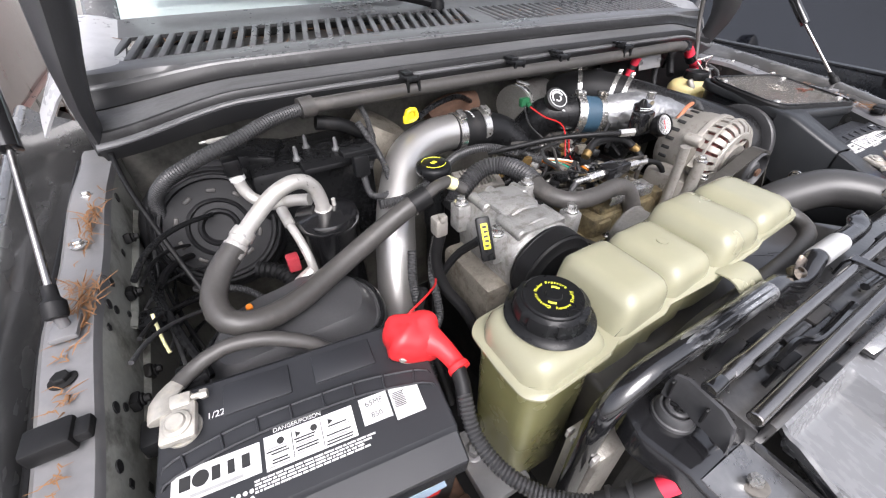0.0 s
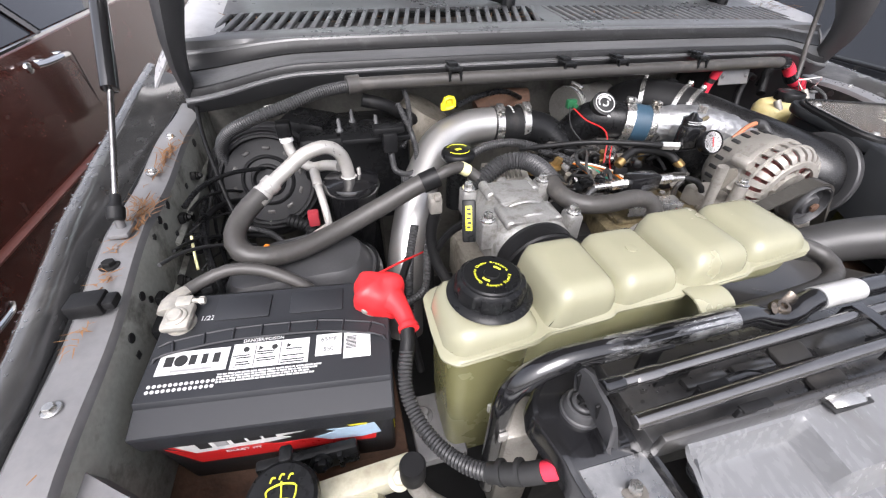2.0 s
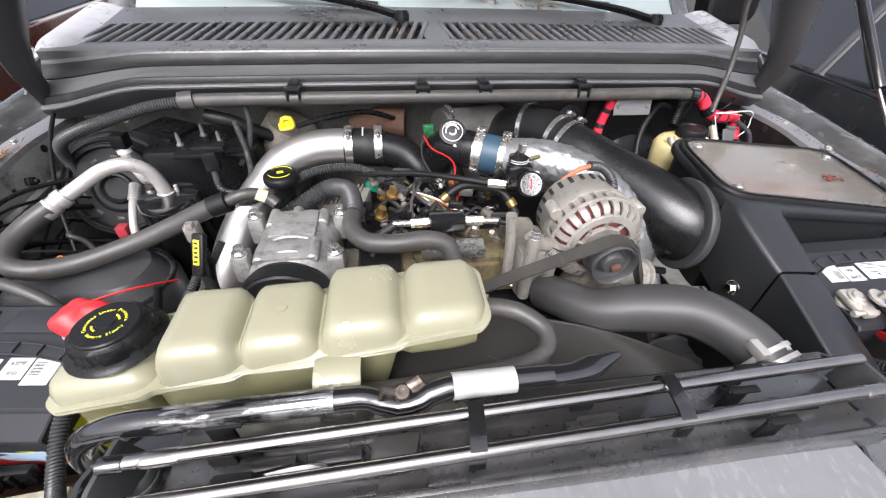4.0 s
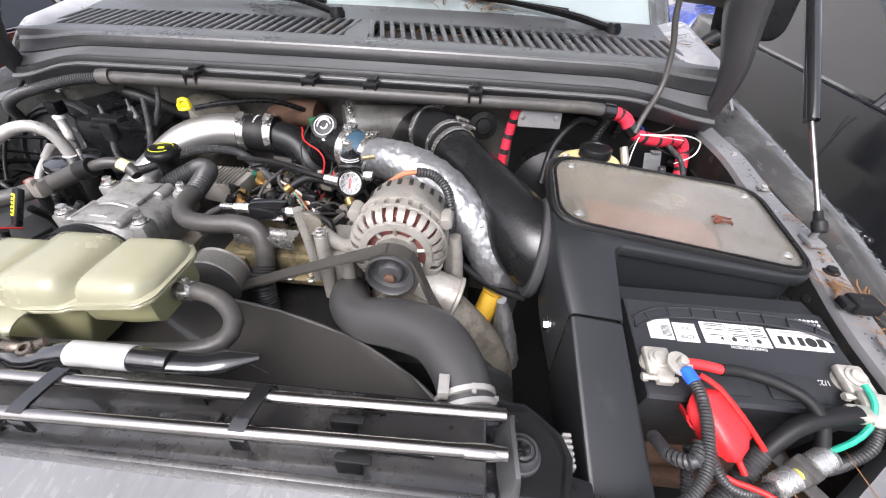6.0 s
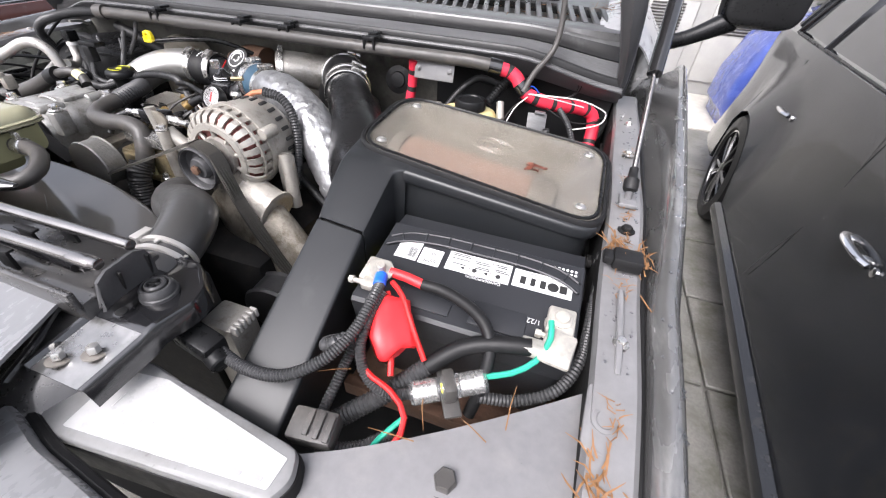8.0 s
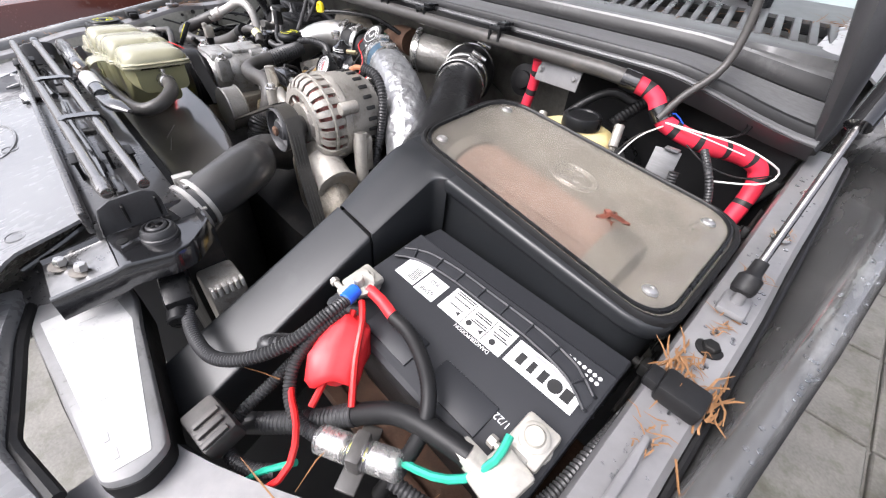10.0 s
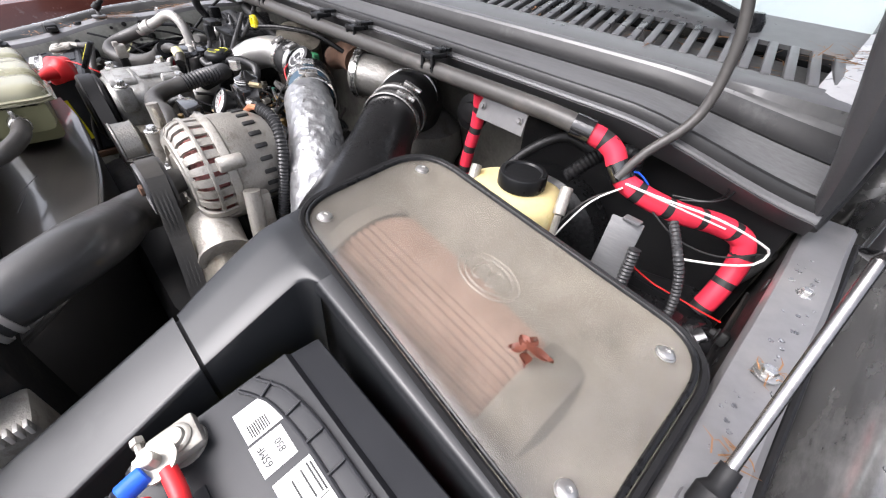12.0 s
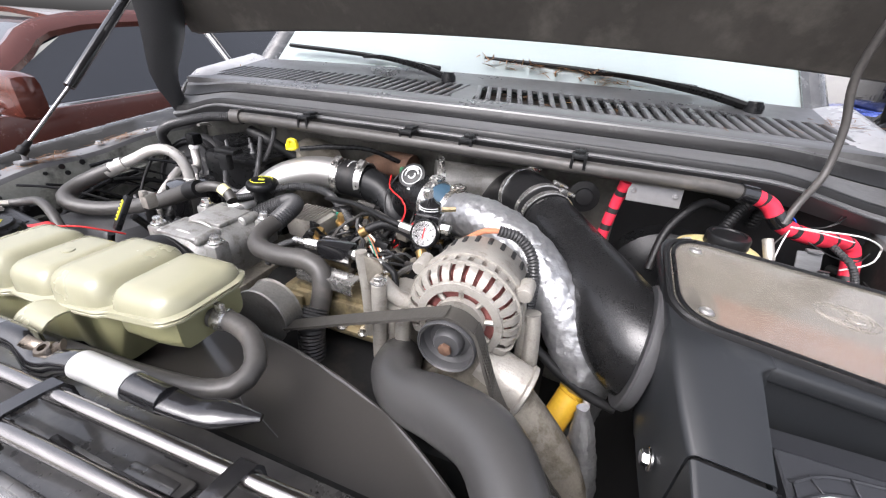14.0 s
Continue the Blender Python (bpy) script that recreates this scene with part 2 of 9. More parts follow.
LEAF = mat("wet_red_leaf", (0.13, 0.038, 0.022), 0.5, var=0.35, big=60.0)


# ---------------------------------------------------------------- mesh helpers
ORIGIN = {}


def V(*a):
    return Vector(a)


def finish(name, bm, material, smooth=True, sharp=38):
    bmesh.ops.recalc_face_normals(bm, faces=bm.faces)
    for f in bm.faces:
        f.smooth = smooth
    if smooth:
        for e in bm.edges:
            if len(e.link_faces) == 2 and e.calc_face_angle(0) > radians(sharp):
                e.smooth = False
    me = bpy.data.meshes.new(name)
    bm.to_mesh(me)
    bm.free()
    for m in (material if isinstance(material, (list, tuple)) else [material]):
        me.materials.append(m)
    return new(name, me)


def part(name, bm, material, parent=None, label="", smooth=True, sharp=38):
    ob = finish(name, bm, material, smooth, sharp)
    if parent is not None:
        ob.parent = parent
        ob.matrix_parent_inverse = ORIGIN.get(parent.name, Matrix()).inverted()
    if label:
        ob["label"] = label
    return ob


def thing(name, at, label, category, group="", kind=""):
    ob = new(name)
    ob.empty_display_size = 0.05
    ob.location = at
    ORIGIN[ob.name] = Matrix.Translation(at)
    return tagged(ob, label, category, group, kind)


def solo(name, bm, material, label, category, group="", kind="", smooth=True, sharp=38):
    return tagged(finish(name, bm, material, smooth, sharp), label, category, group, kind)


def B():
    return bmesh.new()


def box(bm, c, s, bevel=0.0, m=None, seg=2):
    g = bmesh.ops.create_cube(bm, size=1)
    vs = g["verts"]
    for v in vs:
        v.co = Vector((v.co.x * s[0], v.co.y * s[1], v.co.z * s[2]))
    if bevel:
        es = list({e for v in vs for e in v.link_edges})
        r = bmesh.ops.bevel(bm, geom=es, offset=bevel, segments=seg, affect="EDGES", profile=0.5)
        vs = list({v for f in r["faces"] for v in f.verts} | {v for v in vs if v.is_valid})
        vs = list({v for v0 in vs for f in v0.link_faces for v in f.verts})
    t = Matrix.Translation(c) @ (m if m else Matrix())
    for v in vs:
        v.co = t @ v.co
    return vs


def frame_of(axis):
    a = Vector(axis).normalized()
    u = a.orthogonal().normalized()
    if abs(a.z) > 0.999:
        u = Vector((1, 0, 0))
    return a, u, a.cross(u)


def lathe(bm, at, axis, prof, seg=28, close=True):
    """prof: (radius, height along the axis)."""
    at = Vector(at)
    a, u, w = frame_of(axis)
    rings = []
    for r, h in prof:
        rings.append([bm.verts.new(at + a * h + (u * math.cos(2 * math.pi * i / seg) + w * math.sin(2 * math.pi * i / seg)) * max(r, 1e-5)) for i in range(seg)])
    for p, q in zip(rings, rings[1:]):
        for i in range(seg):
            j = (i + 1) % seg
            bm.faces.new((p[i], p[j], q[j], q[i]))
    if close:
        bm.faces.new(rings[0][::-1])
        bm.faces.new(rings[-1])
    return rings


def rod(bm, p, q, r, seg=14, ch=0.0):
    p, q = Vector(p), Vector(q)
    h = (q - p).length
    c = ch or min(r * 0.15, h * 0.1)
    lathe(bm, p, q - p, [(r - c, 0), (r, c), (r, h - c), (r - c, h)], seg)


def curve_pts(pts, step):
    """Points along a smooth curve through pts, about step apart. A fourth number is carried along."""
    ps = [np.array(p, float) for p in pts]
    if len(ps) == 2:
        n = max(1, int(np.linalg.norm(ps[1][:3] - ps[0][:3]) / step))
        return [ps[0] + (ps[1] - ps[0]) * i / n for i in range(n + 1)]
    ext = [2 * ps[0] - ps[1]] + ps + [2 * ps[-1] - ps[-2]]
    out = []
    for k in range(len(ps) - 1):
        p0, p1, p2, p3 = ext[k:k + 4]
        n = max(2, int(np.linalg.norm(p2[:3] - p1[:3]) / step))
        for i in range(n):
            t = i / n
            out.append(0.5 * (2 * p1 + (p2 - p0) * t + (2 * p0 - 5 * p1 + 4 * p2 - p3) * t * t + (3 * p1 - p0 - 3 * p2 + p3) * t ** 3))
    out.append(ps[-1])
    return out


def hose(bm, pts, r=0.01, seg=12, step=0.012, ridge=None, cap=True, flat=None, up=None):
    """A tube swept through pts. ridge: (pitch, depth) of a corrugated loom. flat: factor across for a flattened section."""
    if ridge:
        step = ridge[0] / 2
    c = curve_pts(pts, step)
    P = [Vector(p[:3]) for p in c]
    R = [p[3] if len(p) > 3 else r for p in c]
    t0 = (P[1] - P[0]).normalized()
    u = (Vector(up) - t0 * Vector(up).dot(t0)).normalized() if up else t0.orthogonal().normalized()
    rings = []
    for i, p in enumerate(P):
        t = (P[min(i + 1, len(P) - 1)] - P[max(i - 1, 0)]).normalized()
        u = (u - t * u.dot(t)).normalized()
        w = t.cross(u)
        rr = R[i] - (ridge[1] if ridge and i % 2 else 0)
        f = flat or 1.0
        rings.append([bm.verts.new(p + (u * math.cos(2 * math.pi * k / seg) * f + w * math.sin(2 * math.pi * k / seg)) * rr) for k in range(seg)])
    for a, b in zip(rings, rings[1:]):
        for k in range(seg):
            j = (k + 1) % seg
            bm.faces.new((a[k], a[j], b[j], b[k]))
    if cap:
        bm.faces.new(rings[0][::-1])
        bm.faces.new(rings[-1])
    return P


def rounded(pts, r, n=5):
    """A closed 2D outline with its corners rounded; r: one radius or one for each corner."""
    out = []
    k = len(pts)
    for i in range(k):
        p0, p, p1 = (Vector((*pts[(i + d) % k], 0)) for d in (-1, 0, 1))
        rr = r[i] if isinstance(r, (list, tuple)) else r
        if rr <= 0:
            out.append((p.x, p.y))
            continue
        a, b = (p0 - p).normalized(), (p1 - p).normalized()
        s, e = p + a * rr, p + b * rr
        for j in range(n + 1):
            t = j / n
            q = s * (1 - t) ** 2 + p * 2 * t * (1 - t) + e * t * t
            out.append((q.x, q.y))
    return out


def loft(bm, rings, cap=True):
    vs = [[bm.verts.new(p) for p in r] for r in rings]
    n = len(vs[0])
    for a, b in zip(vs, vs[1:]):
        for i in range(n):
            j = (i + 1) % n
            bm.faces.new((a[i], a[j], b[j], b[i]))
    if cap:
        bm.faces.new(vs[0][::-1])
        bm.faces.new(vs[-1])
    return vs


def scaled(pts, d):
    """The outline drawn in by d towards its middle."""
    cx, cy = sum(p[0] for p in pts) / len(pts), sum(p[1] for p in pts) / len(pts)
    out = []
    for x, y in pts:
        v = Vector((x - cx, y - cy))
        L = v.length or 1
        out.append((cx + v.x * (1 - d / L), cy + v.y * (1 - d / L)))
    return out


def slab(bm, outline, z0, z1, m=None, bevel=0.0):
    """An outline extruded from z0 to z1 (then moved by m), with a soft upper and lower edge."""
    m = m or Matrix()
    prof = [(0, z0), (0, z1)] if not bevel else [(bevel, z0), (0, z0 + bevel), (0, z1 - bevel), (bevel * 0.3, z1 - bevel * 0.3), (bevel, z1)]
    loft(bm, [[m @ Vector((x, y, z)) for x, y in (scaled(outline, d) if d else outline)] for d, z in prof])


def sheet(bm, rows, thick=0.0):
    """A sheet through rows of points, given some thickness."""
    vs = [[bm.verts.new(p) for p in r] for r in rows]
    fs = []
    for a, b in zip(vs, vs[1:]):
        for i in range(len(a) - 1):
            fs.append(bm.faces.new((a[i], a[i + 1], b[i + 1], b[i])))
    if thick:
        bmesh.ops.recalc_face_normals(bm, faces=fs)
        bmesh.ops.solidify(bm, geom=fs, thickness=thick)


def bolt(bm, at, axis, r=0.008, h=0.006, washer=True, seg=6):
    if washer:
        lathe(bm, at, axis, [(r * 1.55, 0), (r * 1.55, h * 0.25), (r * 1.4, h * 0.35)], 18)
    lathe(bm, Vector(at) + Vector(axis).normalized() * h * 0.3, axis, [(r, 0), (r, h * 0.8), (r * 0.85, h)], seg)


def worm_clamp(name, at, axis, r, width, parent=None, screw=(0, 0, 1)):
    """A band clamp round a hose with its screw housing."""
    a = Vector(axis).normalized()
    bm = B()
    lathe(bm, Vector(at) - a * width / 2, a, [(r - 0.001, 0), (r + 0.0012, 0.0008), (r + 0.0012, width - 0.0008), (r - 0.001, width)], 40, close=False)
    s = (Vector(screw) - a * Vector(screw).dot(a)).normalized()
    k = a.cross(s)
    m = Matrix((k, a, s)).transposed().to_4x4()
    box(bm, Vector(at) + s * (r + 0.006), (0.022, width * 0.95, 0.009), 0.002, m)
    rod(bm, Vector(at) + s * (r + 0.007) + k * 0.008, Vector(at) + s * (r + 0.007) + k * 0.022, 0.0045, 8)
    return part(name, bm, STEEL, parent)


def writing(name, body, size, m, material, parent=None, spacing=1.0):
    """Raised lettering in the built-in font, made into a mesh."""
    cu = bpy.data.curves.new(name, "FONT")
    cu.body, cu.size, cu.extrude, cu.align_x, cu.align_y, cu.space_character = body, size, 0.0002, "CENTER", "CENTER", spacing
    tmp = bpy.data.objects.new(name, cu)
    scene.collection.objects.link(tmp)
    me = bpy.data.meshes.new_from_object(tmp.evaluated_get(bpy.context.evaluated_depsgraph_get()))
    bpy.data.objects.remove(tmp)
    me.transform(m)
    me.materials.clear()
    me.materials.append(material)
    ob = new(name, me)
    if parent is not None:
        ob.parent = parent
        ob.matrix_parent_inverse = ORIGIN.get(parent.name, Matrix()).inverted()
    return ob


def arc_writing(name, body, size, at, radius, mid, span, m, material, parent):
    """Letters set round an arc, as one mesh. mid, span: degrees."""
    bm = B()
    n = len(body)
    for i, ch in enumerate(body):
        if ch == " ":
            continue
        a = mid + span / 2 - span * i / (n - 1)
        cu = bpy.data.curves.new("letter", "FONT")
        cu.body, cu.size, cu.extrude, cu.align_x, cu.align_y = ch, size, 0.0002, "CENTER", "CENTER"
        tmp = bpy.data.objects.new("letter", cu)
        scene.collection.objects.link(tmp)
        me = bpy.data.meshes.new_from_object(tmp.evaluated_get(bpy.context.evaluated_depsgraph_get()))
        bpy.data.objects.remove(tmp)
        me.transform(Matrix.Translation(at) @ m @ pose(radius * math.cos(radians(a)), radius * math.sin(radians(a)), 0, 0, 0, a - 90 if span > 0 else a + 90))
        bm.from_mesh(me)
    ob = part(name, bm, material, parent, smooth=False)
    return ob


# ---------------------------------------------------------------- ground and surroundings
bm = B()
sheet(bm, [[V(x, y, 0.0) for x in np.linspace(-60, 60, 13)] for y in np.linspace(-60, 60, 13)])
ground = solo("ground", bm, GROUND, "wet grey concrete yard between parked cars", "ground", kind="structure")


# ---------------------------------------------------------------- truck body round the engine bay
def lerp_table(tab, v):
    for (a, p), (b, q) in zip(tab, tab[1:]):
        if v <= b:
            t = max(0.0, (v - a) / (b - a))
            return p + (q - p) * t
    return tab[-1][1]


RAIL = [(-0.6, 1.02), (-0.1, 1.09), (0.08, 1.125), (0.26, 1.155), (0.4, 1.18), (0.6, 1.198), (0.9, 1.222), (1.2, 1.24)]


def fender(side):
    f = thing("fender", (side * 0.95, 0.3, 0.6), "charcoal grey painted truck fender with wet inner apron", "fender", "front fenders")
    ys = [-0.5 + 1.6 * i / 32 for i in range(33)]
    bm = B()
    rows = []
    for y in ys:
        z = lerp_table(RAIL, y)
        s = side
        bow = 0.02 * max(0, (0.1 - y)) if y < 0.1 else 0
        sp = 0.1 * max(0, y - 0.2)
        rows.append([V(s * (x + k * sp - bow), y, z + dz) for x, dz, k in ((0.924, -0.07, 0), (0.926, -0.03, 0.3), (0.928, 0.004, 0.96), (0.931, 0.014, 1), (0.938, 0.0195, 1), (0.946, 0.020, 1), (0.954, 0.015, 1), (0.960, 0.004, 1), (0.963, -0.03, 1), (0.964, -0.12, 1), (0.962, -0.4, 1), (0.95, -0.62, 1))])
    sheet(bm, rows, 0.002)
    part("outer_panel", bm, PAINT, f)
    bm = B()
    rows = []
    for y in [-0.12 + 0.98 * i / 30 for i in range(31)]:
        z = lerp_table(RAIL, y) + 0.004 * math.sin(y * 21)
        rows.append([V(side * x, y, z + dz) for x, dz in ((0.86, -0.5), (0.866, -0.12), (0.867, -0.012), (0.871, -0.002), (0.88, 0.0), (0.913, 0.001), (0.919, -0.004), (0.921, -0.07))])
    sheet(bm, rows, 0.002)
    # below the flange the left wall is grey-green, the right one near black
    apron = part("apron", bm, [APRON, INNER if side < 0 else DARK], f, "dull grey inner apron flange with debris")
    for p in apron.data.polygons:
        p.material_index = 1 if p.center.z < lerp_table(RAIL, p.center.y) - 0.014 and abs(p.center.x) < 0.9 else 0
    for y, w in ((0.14, 0.006), (0.33, 0.008), (0.55, 0.007), (0.68, 0.006)):
        bm = B()
        bolt(bm, (side * 0.895, y, lerp_table(RAIL, y) + 0.002), (0, 0, 1), w, 0.006)
        part("bolt", bm, STEEL if y != 0.33 else DARK, apron)
    # black strip added to carry the shade of the gutter beside the lip
    bm = B()
    hose(bm, [(side * 0.9235, y, lerp_table(RAIL, y) - 0.012) for y in (-0.1, 0.1, 0.26, 0.4, 0.6, 0.84)], 0.004, 8)
    part("edge_seal", bm, RUBBER, f)
    return f


fender_a, fender_b = fender(-1), fender(1)

HOLES = [(0.438, 1.167, 0.009), (0.482, 1.168, 0.010), (0.445, 1.15, 0.008), (0.402, 1.16, 0.007), (0.305, 1.13, 0.009), (0.317, 1.112, 0.007), (0.244, 1.115, 0.009), (0.70, 1.185, 0.011), (0.237, 1.09, 0.008), (0.468, 1.12, 0.007), (0.408, 1.067, 0.008), (0.55, 1.1, 0.011), (0.58, 1.15, 0.008), (0.63, 1.12, 0.01), (0.25, 1.05, 0.009)]
# punched holes of the apron, as dark plugs set in the panel
for side in (-1, 1):
    r = random.Random(5)
    for y, z, w in HOLES:
        bm = B()
        lathe(bm, (side * 0.8665, y, z), (-side, 0, 0), [(w * 0.75, 0), (w * 0.75, 0.0014)], r.choice([4, 5, 12]))
        part("apron_hole", bm, INK, fender_a if side < 0 else fender_b)
    for y, z in ((0.50, 1.13), (0.40, 1.07), (0.33, 1.1), (0.62, 1.15)):
        bm = B()
        box(bm, (side * 0.861, y, z), (0.010, 0.02, 0.016), 0.003, pose(0, 0, 0, r.uniform(-30, 30), 0, 0))
        bolt(bm, (side * 0.855, y, z), (-side, 0, 0), 0.005, 0.006)
        part("small_bracket", bm, DARK, fender_a if side < 0 else fender_b)
    for y0, y1, z in ((0.28, 0.5, 1.06), (0.45, 0.75, 1.11)):
        bm = B()
        hose(bm, [V(side * 0.864, y0 + (y1 - y0) * t, z + 0.02 * t) for t in (0, 0.5, 1)], 0.006, 8, 0.03, flat=0.5)
        part("pressed_rib", bm, INNER if side < 0 else DARK, fender_a if side < 0 else fender_b)


def cowl_line(x):
    """How far the cowl's front edge falls and runs back towards its ends."""
    s = max(0.0, (abs(x) - 0.62) / 0.26)
    return s * s * (3 - 2 * s) if s < 1 else 1.0


def cowl_sheet(name, prof, material, parent, x0=-0.87, x1=0.87, n=60, thick=0.003, label=""):
    bm = B()
    rows = []
    for i in range(n + 1):
        x = x0 + (x1 - x0) * i / n
        d = cowl_line(x)
        arc = 0.03 * (1 - (x / 0.87) ** 2)
        row = []
        for y, z in prof:
            fall = max(0.0, 1 - 0.62 * (y - 0.729) / 0.093) if y < 0.83 else 0.0
            row.append(V(x, y - arc * 0.6 + 0.028 * d * fall, z + 0.012 * (1 - (x / 0.87) ** 2) - 0.047 * d * fall))
        rows.append(row)
    sheet(bm, rows, thick)
    return part(name, bm, material, parent, label)


cowl = thing("windscreen_cowl", (0, 0.8, 1.3), "weathered grey cowl top with rubber weatherstrip below the windscreen", "cowl")
cowl_sheet("apron_face", [(0.765, 1.255), (0.742, 1.28), (0.7315, 1.2935)], HUMP, cowl)
cowl_sheet("apron_lip", [(0.7315, 1.2925), (0.729, 1.2945), (0.7305, 1.2975), (0.735, 1.2985), (0.741, 1.2985)], BAND, cowl)
cowl_sheet("weatherstrip", [(0.739, 1.297), (0.7385, 1.307), (0.7415, 1.3115), (0.747, 1.312), (0.7495, 1.306)], SEAL, cowl)
cowl_sheet("band", [(0.7485, 1.3065), (0.758, 1.3085), (0.78, 1.316), (0.794, 1.3215)], BAND, cowl, label="wet grey band of the cowl lip")
cowl_sheet("rubber_channel", [(0.7925, 1.321), (0.797, 1.3225), (0.807, 1.329), (0.812, 1.336), (0.8145, 1.341)], SEAL, cowl)
cowl_sheet("top_lip", [(0.815, 1.336), (0.8135, 1.3415), (0.816, 1.3455), (0.822, 1.347), (0.83, 1.3465), (0.833, 1.3455), (0.838, 1.3475), (0.852, 1.3505), (0.875, 1.3525)], COWL, cowl)

bm = B()
sheet(bm, [[V(x, 0.86 + 0.02 * math.sin(x * 7) ** 2, z) for z in (0.55, 0.8, 1.0, 1.15, 1.30)] for x in np.linspace(-0.87, 0.87, 30)], 0.004)
firewall = solo("firewall", bm, WALL, "dark dusty steel firewall behind the engine", "firewall", kind="structure")


# slotted air grille under the windscreen: frame with real slots
def grille(x0, x1, lean):
    g = thing("cowl_grille", ((x0 + x1) / 2, 0.95, 1.37), "black slotted plastic cowl grille littered with pine needles", "grille", "cowl grilles")
    arc = lambda x: 0.012 * (1 - (x / 0.87) ** 2)
    zz = lambda y: 1.352 + (y - 0.86) * 0.17
    bm = B()
    for y0, y1 in ((0.85, 0.872), (0.985, 1.1)):
        n = 14
        sheet(bm, [[V(x0 + (x1 - x0) * i / n, y, zz(y) + arc(x0 + (x1 - x0) * i / n)) for y in (y0, (y0 + y1) / 2, y1)] for i in range(n + 1)], 0.006)
    part("frame", bm, COWL, g)
    n = int((x1 - x0) / 0.026)
    for i in range(n + 1):
        x = x0 + (x1 - x0) * i / n
        bm = B()
        m = pose(0, 0, 0, math.degrees(math.atan(0.17)), 0, lean)
        box(bm, (x, 0.929, zz(0.929) + arc(x) - 0.003), (0.0125, 0.122, 0.010), 0.003, m, 2)
        part("slat", bm, COWL, g)
    bm = B()
    sheet(bm, [[V(x, y, 1.333 + 0.12 * (y - 0.86) + arc(x)) for y in (0.86, 0.92, 1.0)] for x in np.linspace(x0, x1, 8)], 0.003)
    part("tray", bm, HOSE, g)
    return g


grille(-0.80, -0.03, -14)
grille(0.03, 0.80, 12)
bm = B()
sheet(bm, [[V(x, y, 1.352 + (y - 0.86) * 0.17 + 0.012) for y in (0.85, 0.95, 1.1)] for x in (-0.03, 0.0, 0.03)], 0.004)
part("joint", bm, COWL, cowl)
for s in (-1, 1):
    bm = B()
    sheet(bm, [[V(s * x, y, 1.350 + (y - 0.86) * 0.17 + 0.016 * math.sin(math.pi * min(1, (x - 0.79) / 0.13)) - 9.0 * max(0, x - 0.86) ** 2 - 0.6 * max(0, 0.87 - y) * min(1, (x - 0.78) / 0.06)) for y in np.linspace(0.833, 1.1, 13)] for x in np.linspace(0.79, 0.945, 12)], 0.004)
    part("corner_panel", bm, CORNER, cowl)
    bm = B()
    hose(bm, [(s * 0.868, 0.77, 1.235, 0.008), (s * 0.87, 0.80, 1.262, 0.012), (s * 0.872, 0.85, 1.288, 0.015), (s * 0.872, 0.91, 1.305, 0.016), (s * 0.87, 0.97, 1.32, 0.016)], 0.02, 12, 0.012)
    part("end_seal", bm, SEAL, cowl)

# windscreen, roof and pillars of the cab
cab = thing("cab", (0, 1.6, 0.6), "charcoal pickup cab with a wet windscreen coloured pale for the reflected sky", "truck cab")
bm = B()
ws = lambda x, t: V(x * (1 - 0.08 * t), 1.1 + 0.02 * (1 - (x / 0.85) ** 2) * -1 + 0.62 * t + 0.06 * (x / 0.85) ** 2, 1.385 + 0.58 * t)
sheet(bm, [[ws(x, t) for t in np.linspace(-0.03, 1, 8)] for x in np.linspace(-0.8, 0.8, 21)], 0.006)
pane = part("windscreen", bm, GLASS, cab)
pane.visible_shadow = False
for s in (-1, 1):
    bm = B()
    hose(bm, [ws(s * 0.83, -0.05), ws(s * 0.83, 0.5), ws(s * 0.83, 1.02)], 0.035, 10, 0.1, flat=0.7)
    part("pillar", bm, PAINT, cab)
    bm = B()
    box(bm, (s * 0.93, 1.75, 0.85), (0.08, 1.3, 0.95), 0.03)
    part("door", bm, PAINT, cab)
bm = B()
box(bm, (0, 2.4, 1.98), (1.56, 1.5, 0.05), 0.02)
part("roof", bm, PAINT, cab)
bm = B()
box(bm, (0, 1.32, 1.3), (1.6, 0.4, 0.1), 0.03)
part("dashboard", bm, DARK, cab)
bm = B()
box(bm, (0, 2.9, 1.3), (1.6, 0.1, 1.3), 0.03)
part("rear_wall", bm, DARK, cab)


# wipers
def wiper(pivot, tip, arm_at):
    w = thing("wiper", pivot, "black windscreen wiper with pine needles caught on it", "wiper", "windscreen wipers")
    p, q, k = Vector(pivot), Vector(tip), Vector(arm_at)
    bm = B()
    hose(bm, [(*p, 0.012), (*(p.lerp(k, 0.3) + V(0, 0, 0.012)), 0.012), (*(p.lerp(k, 0.75) + V(0, 0, 0.012)), 0.008), (*k, 0.006)], 0.01, 8, 0.03, flat=0.6)
    part("arm", bm, BLACK, w)
    bm = B()
    lathe(bm, p - V(0, 0, 0.02), (0, 0, 1), [(0.02, 0), (0.02, 0.025), (0.014, 0.036)], 18)
    part("pivot_cap", bm, BLACK, w)
    d = (q - k)
    bm = B()
    hose(bm, [k - d * 0.9, k + V(0, 0, 0.006), q], 0.007, 6, 0.03)
    part("blade", bm, RUBBER, w)
    return w


wiper((-0.08, 1.0, 1.395), (-0.73, 1.15, 1.44), (-0.42, 1.12, 1.425))
wiper((0.66, 1.02, 1.39), (-0.02, 1.15, 1.445), (0.28, 1.13, 1.43))

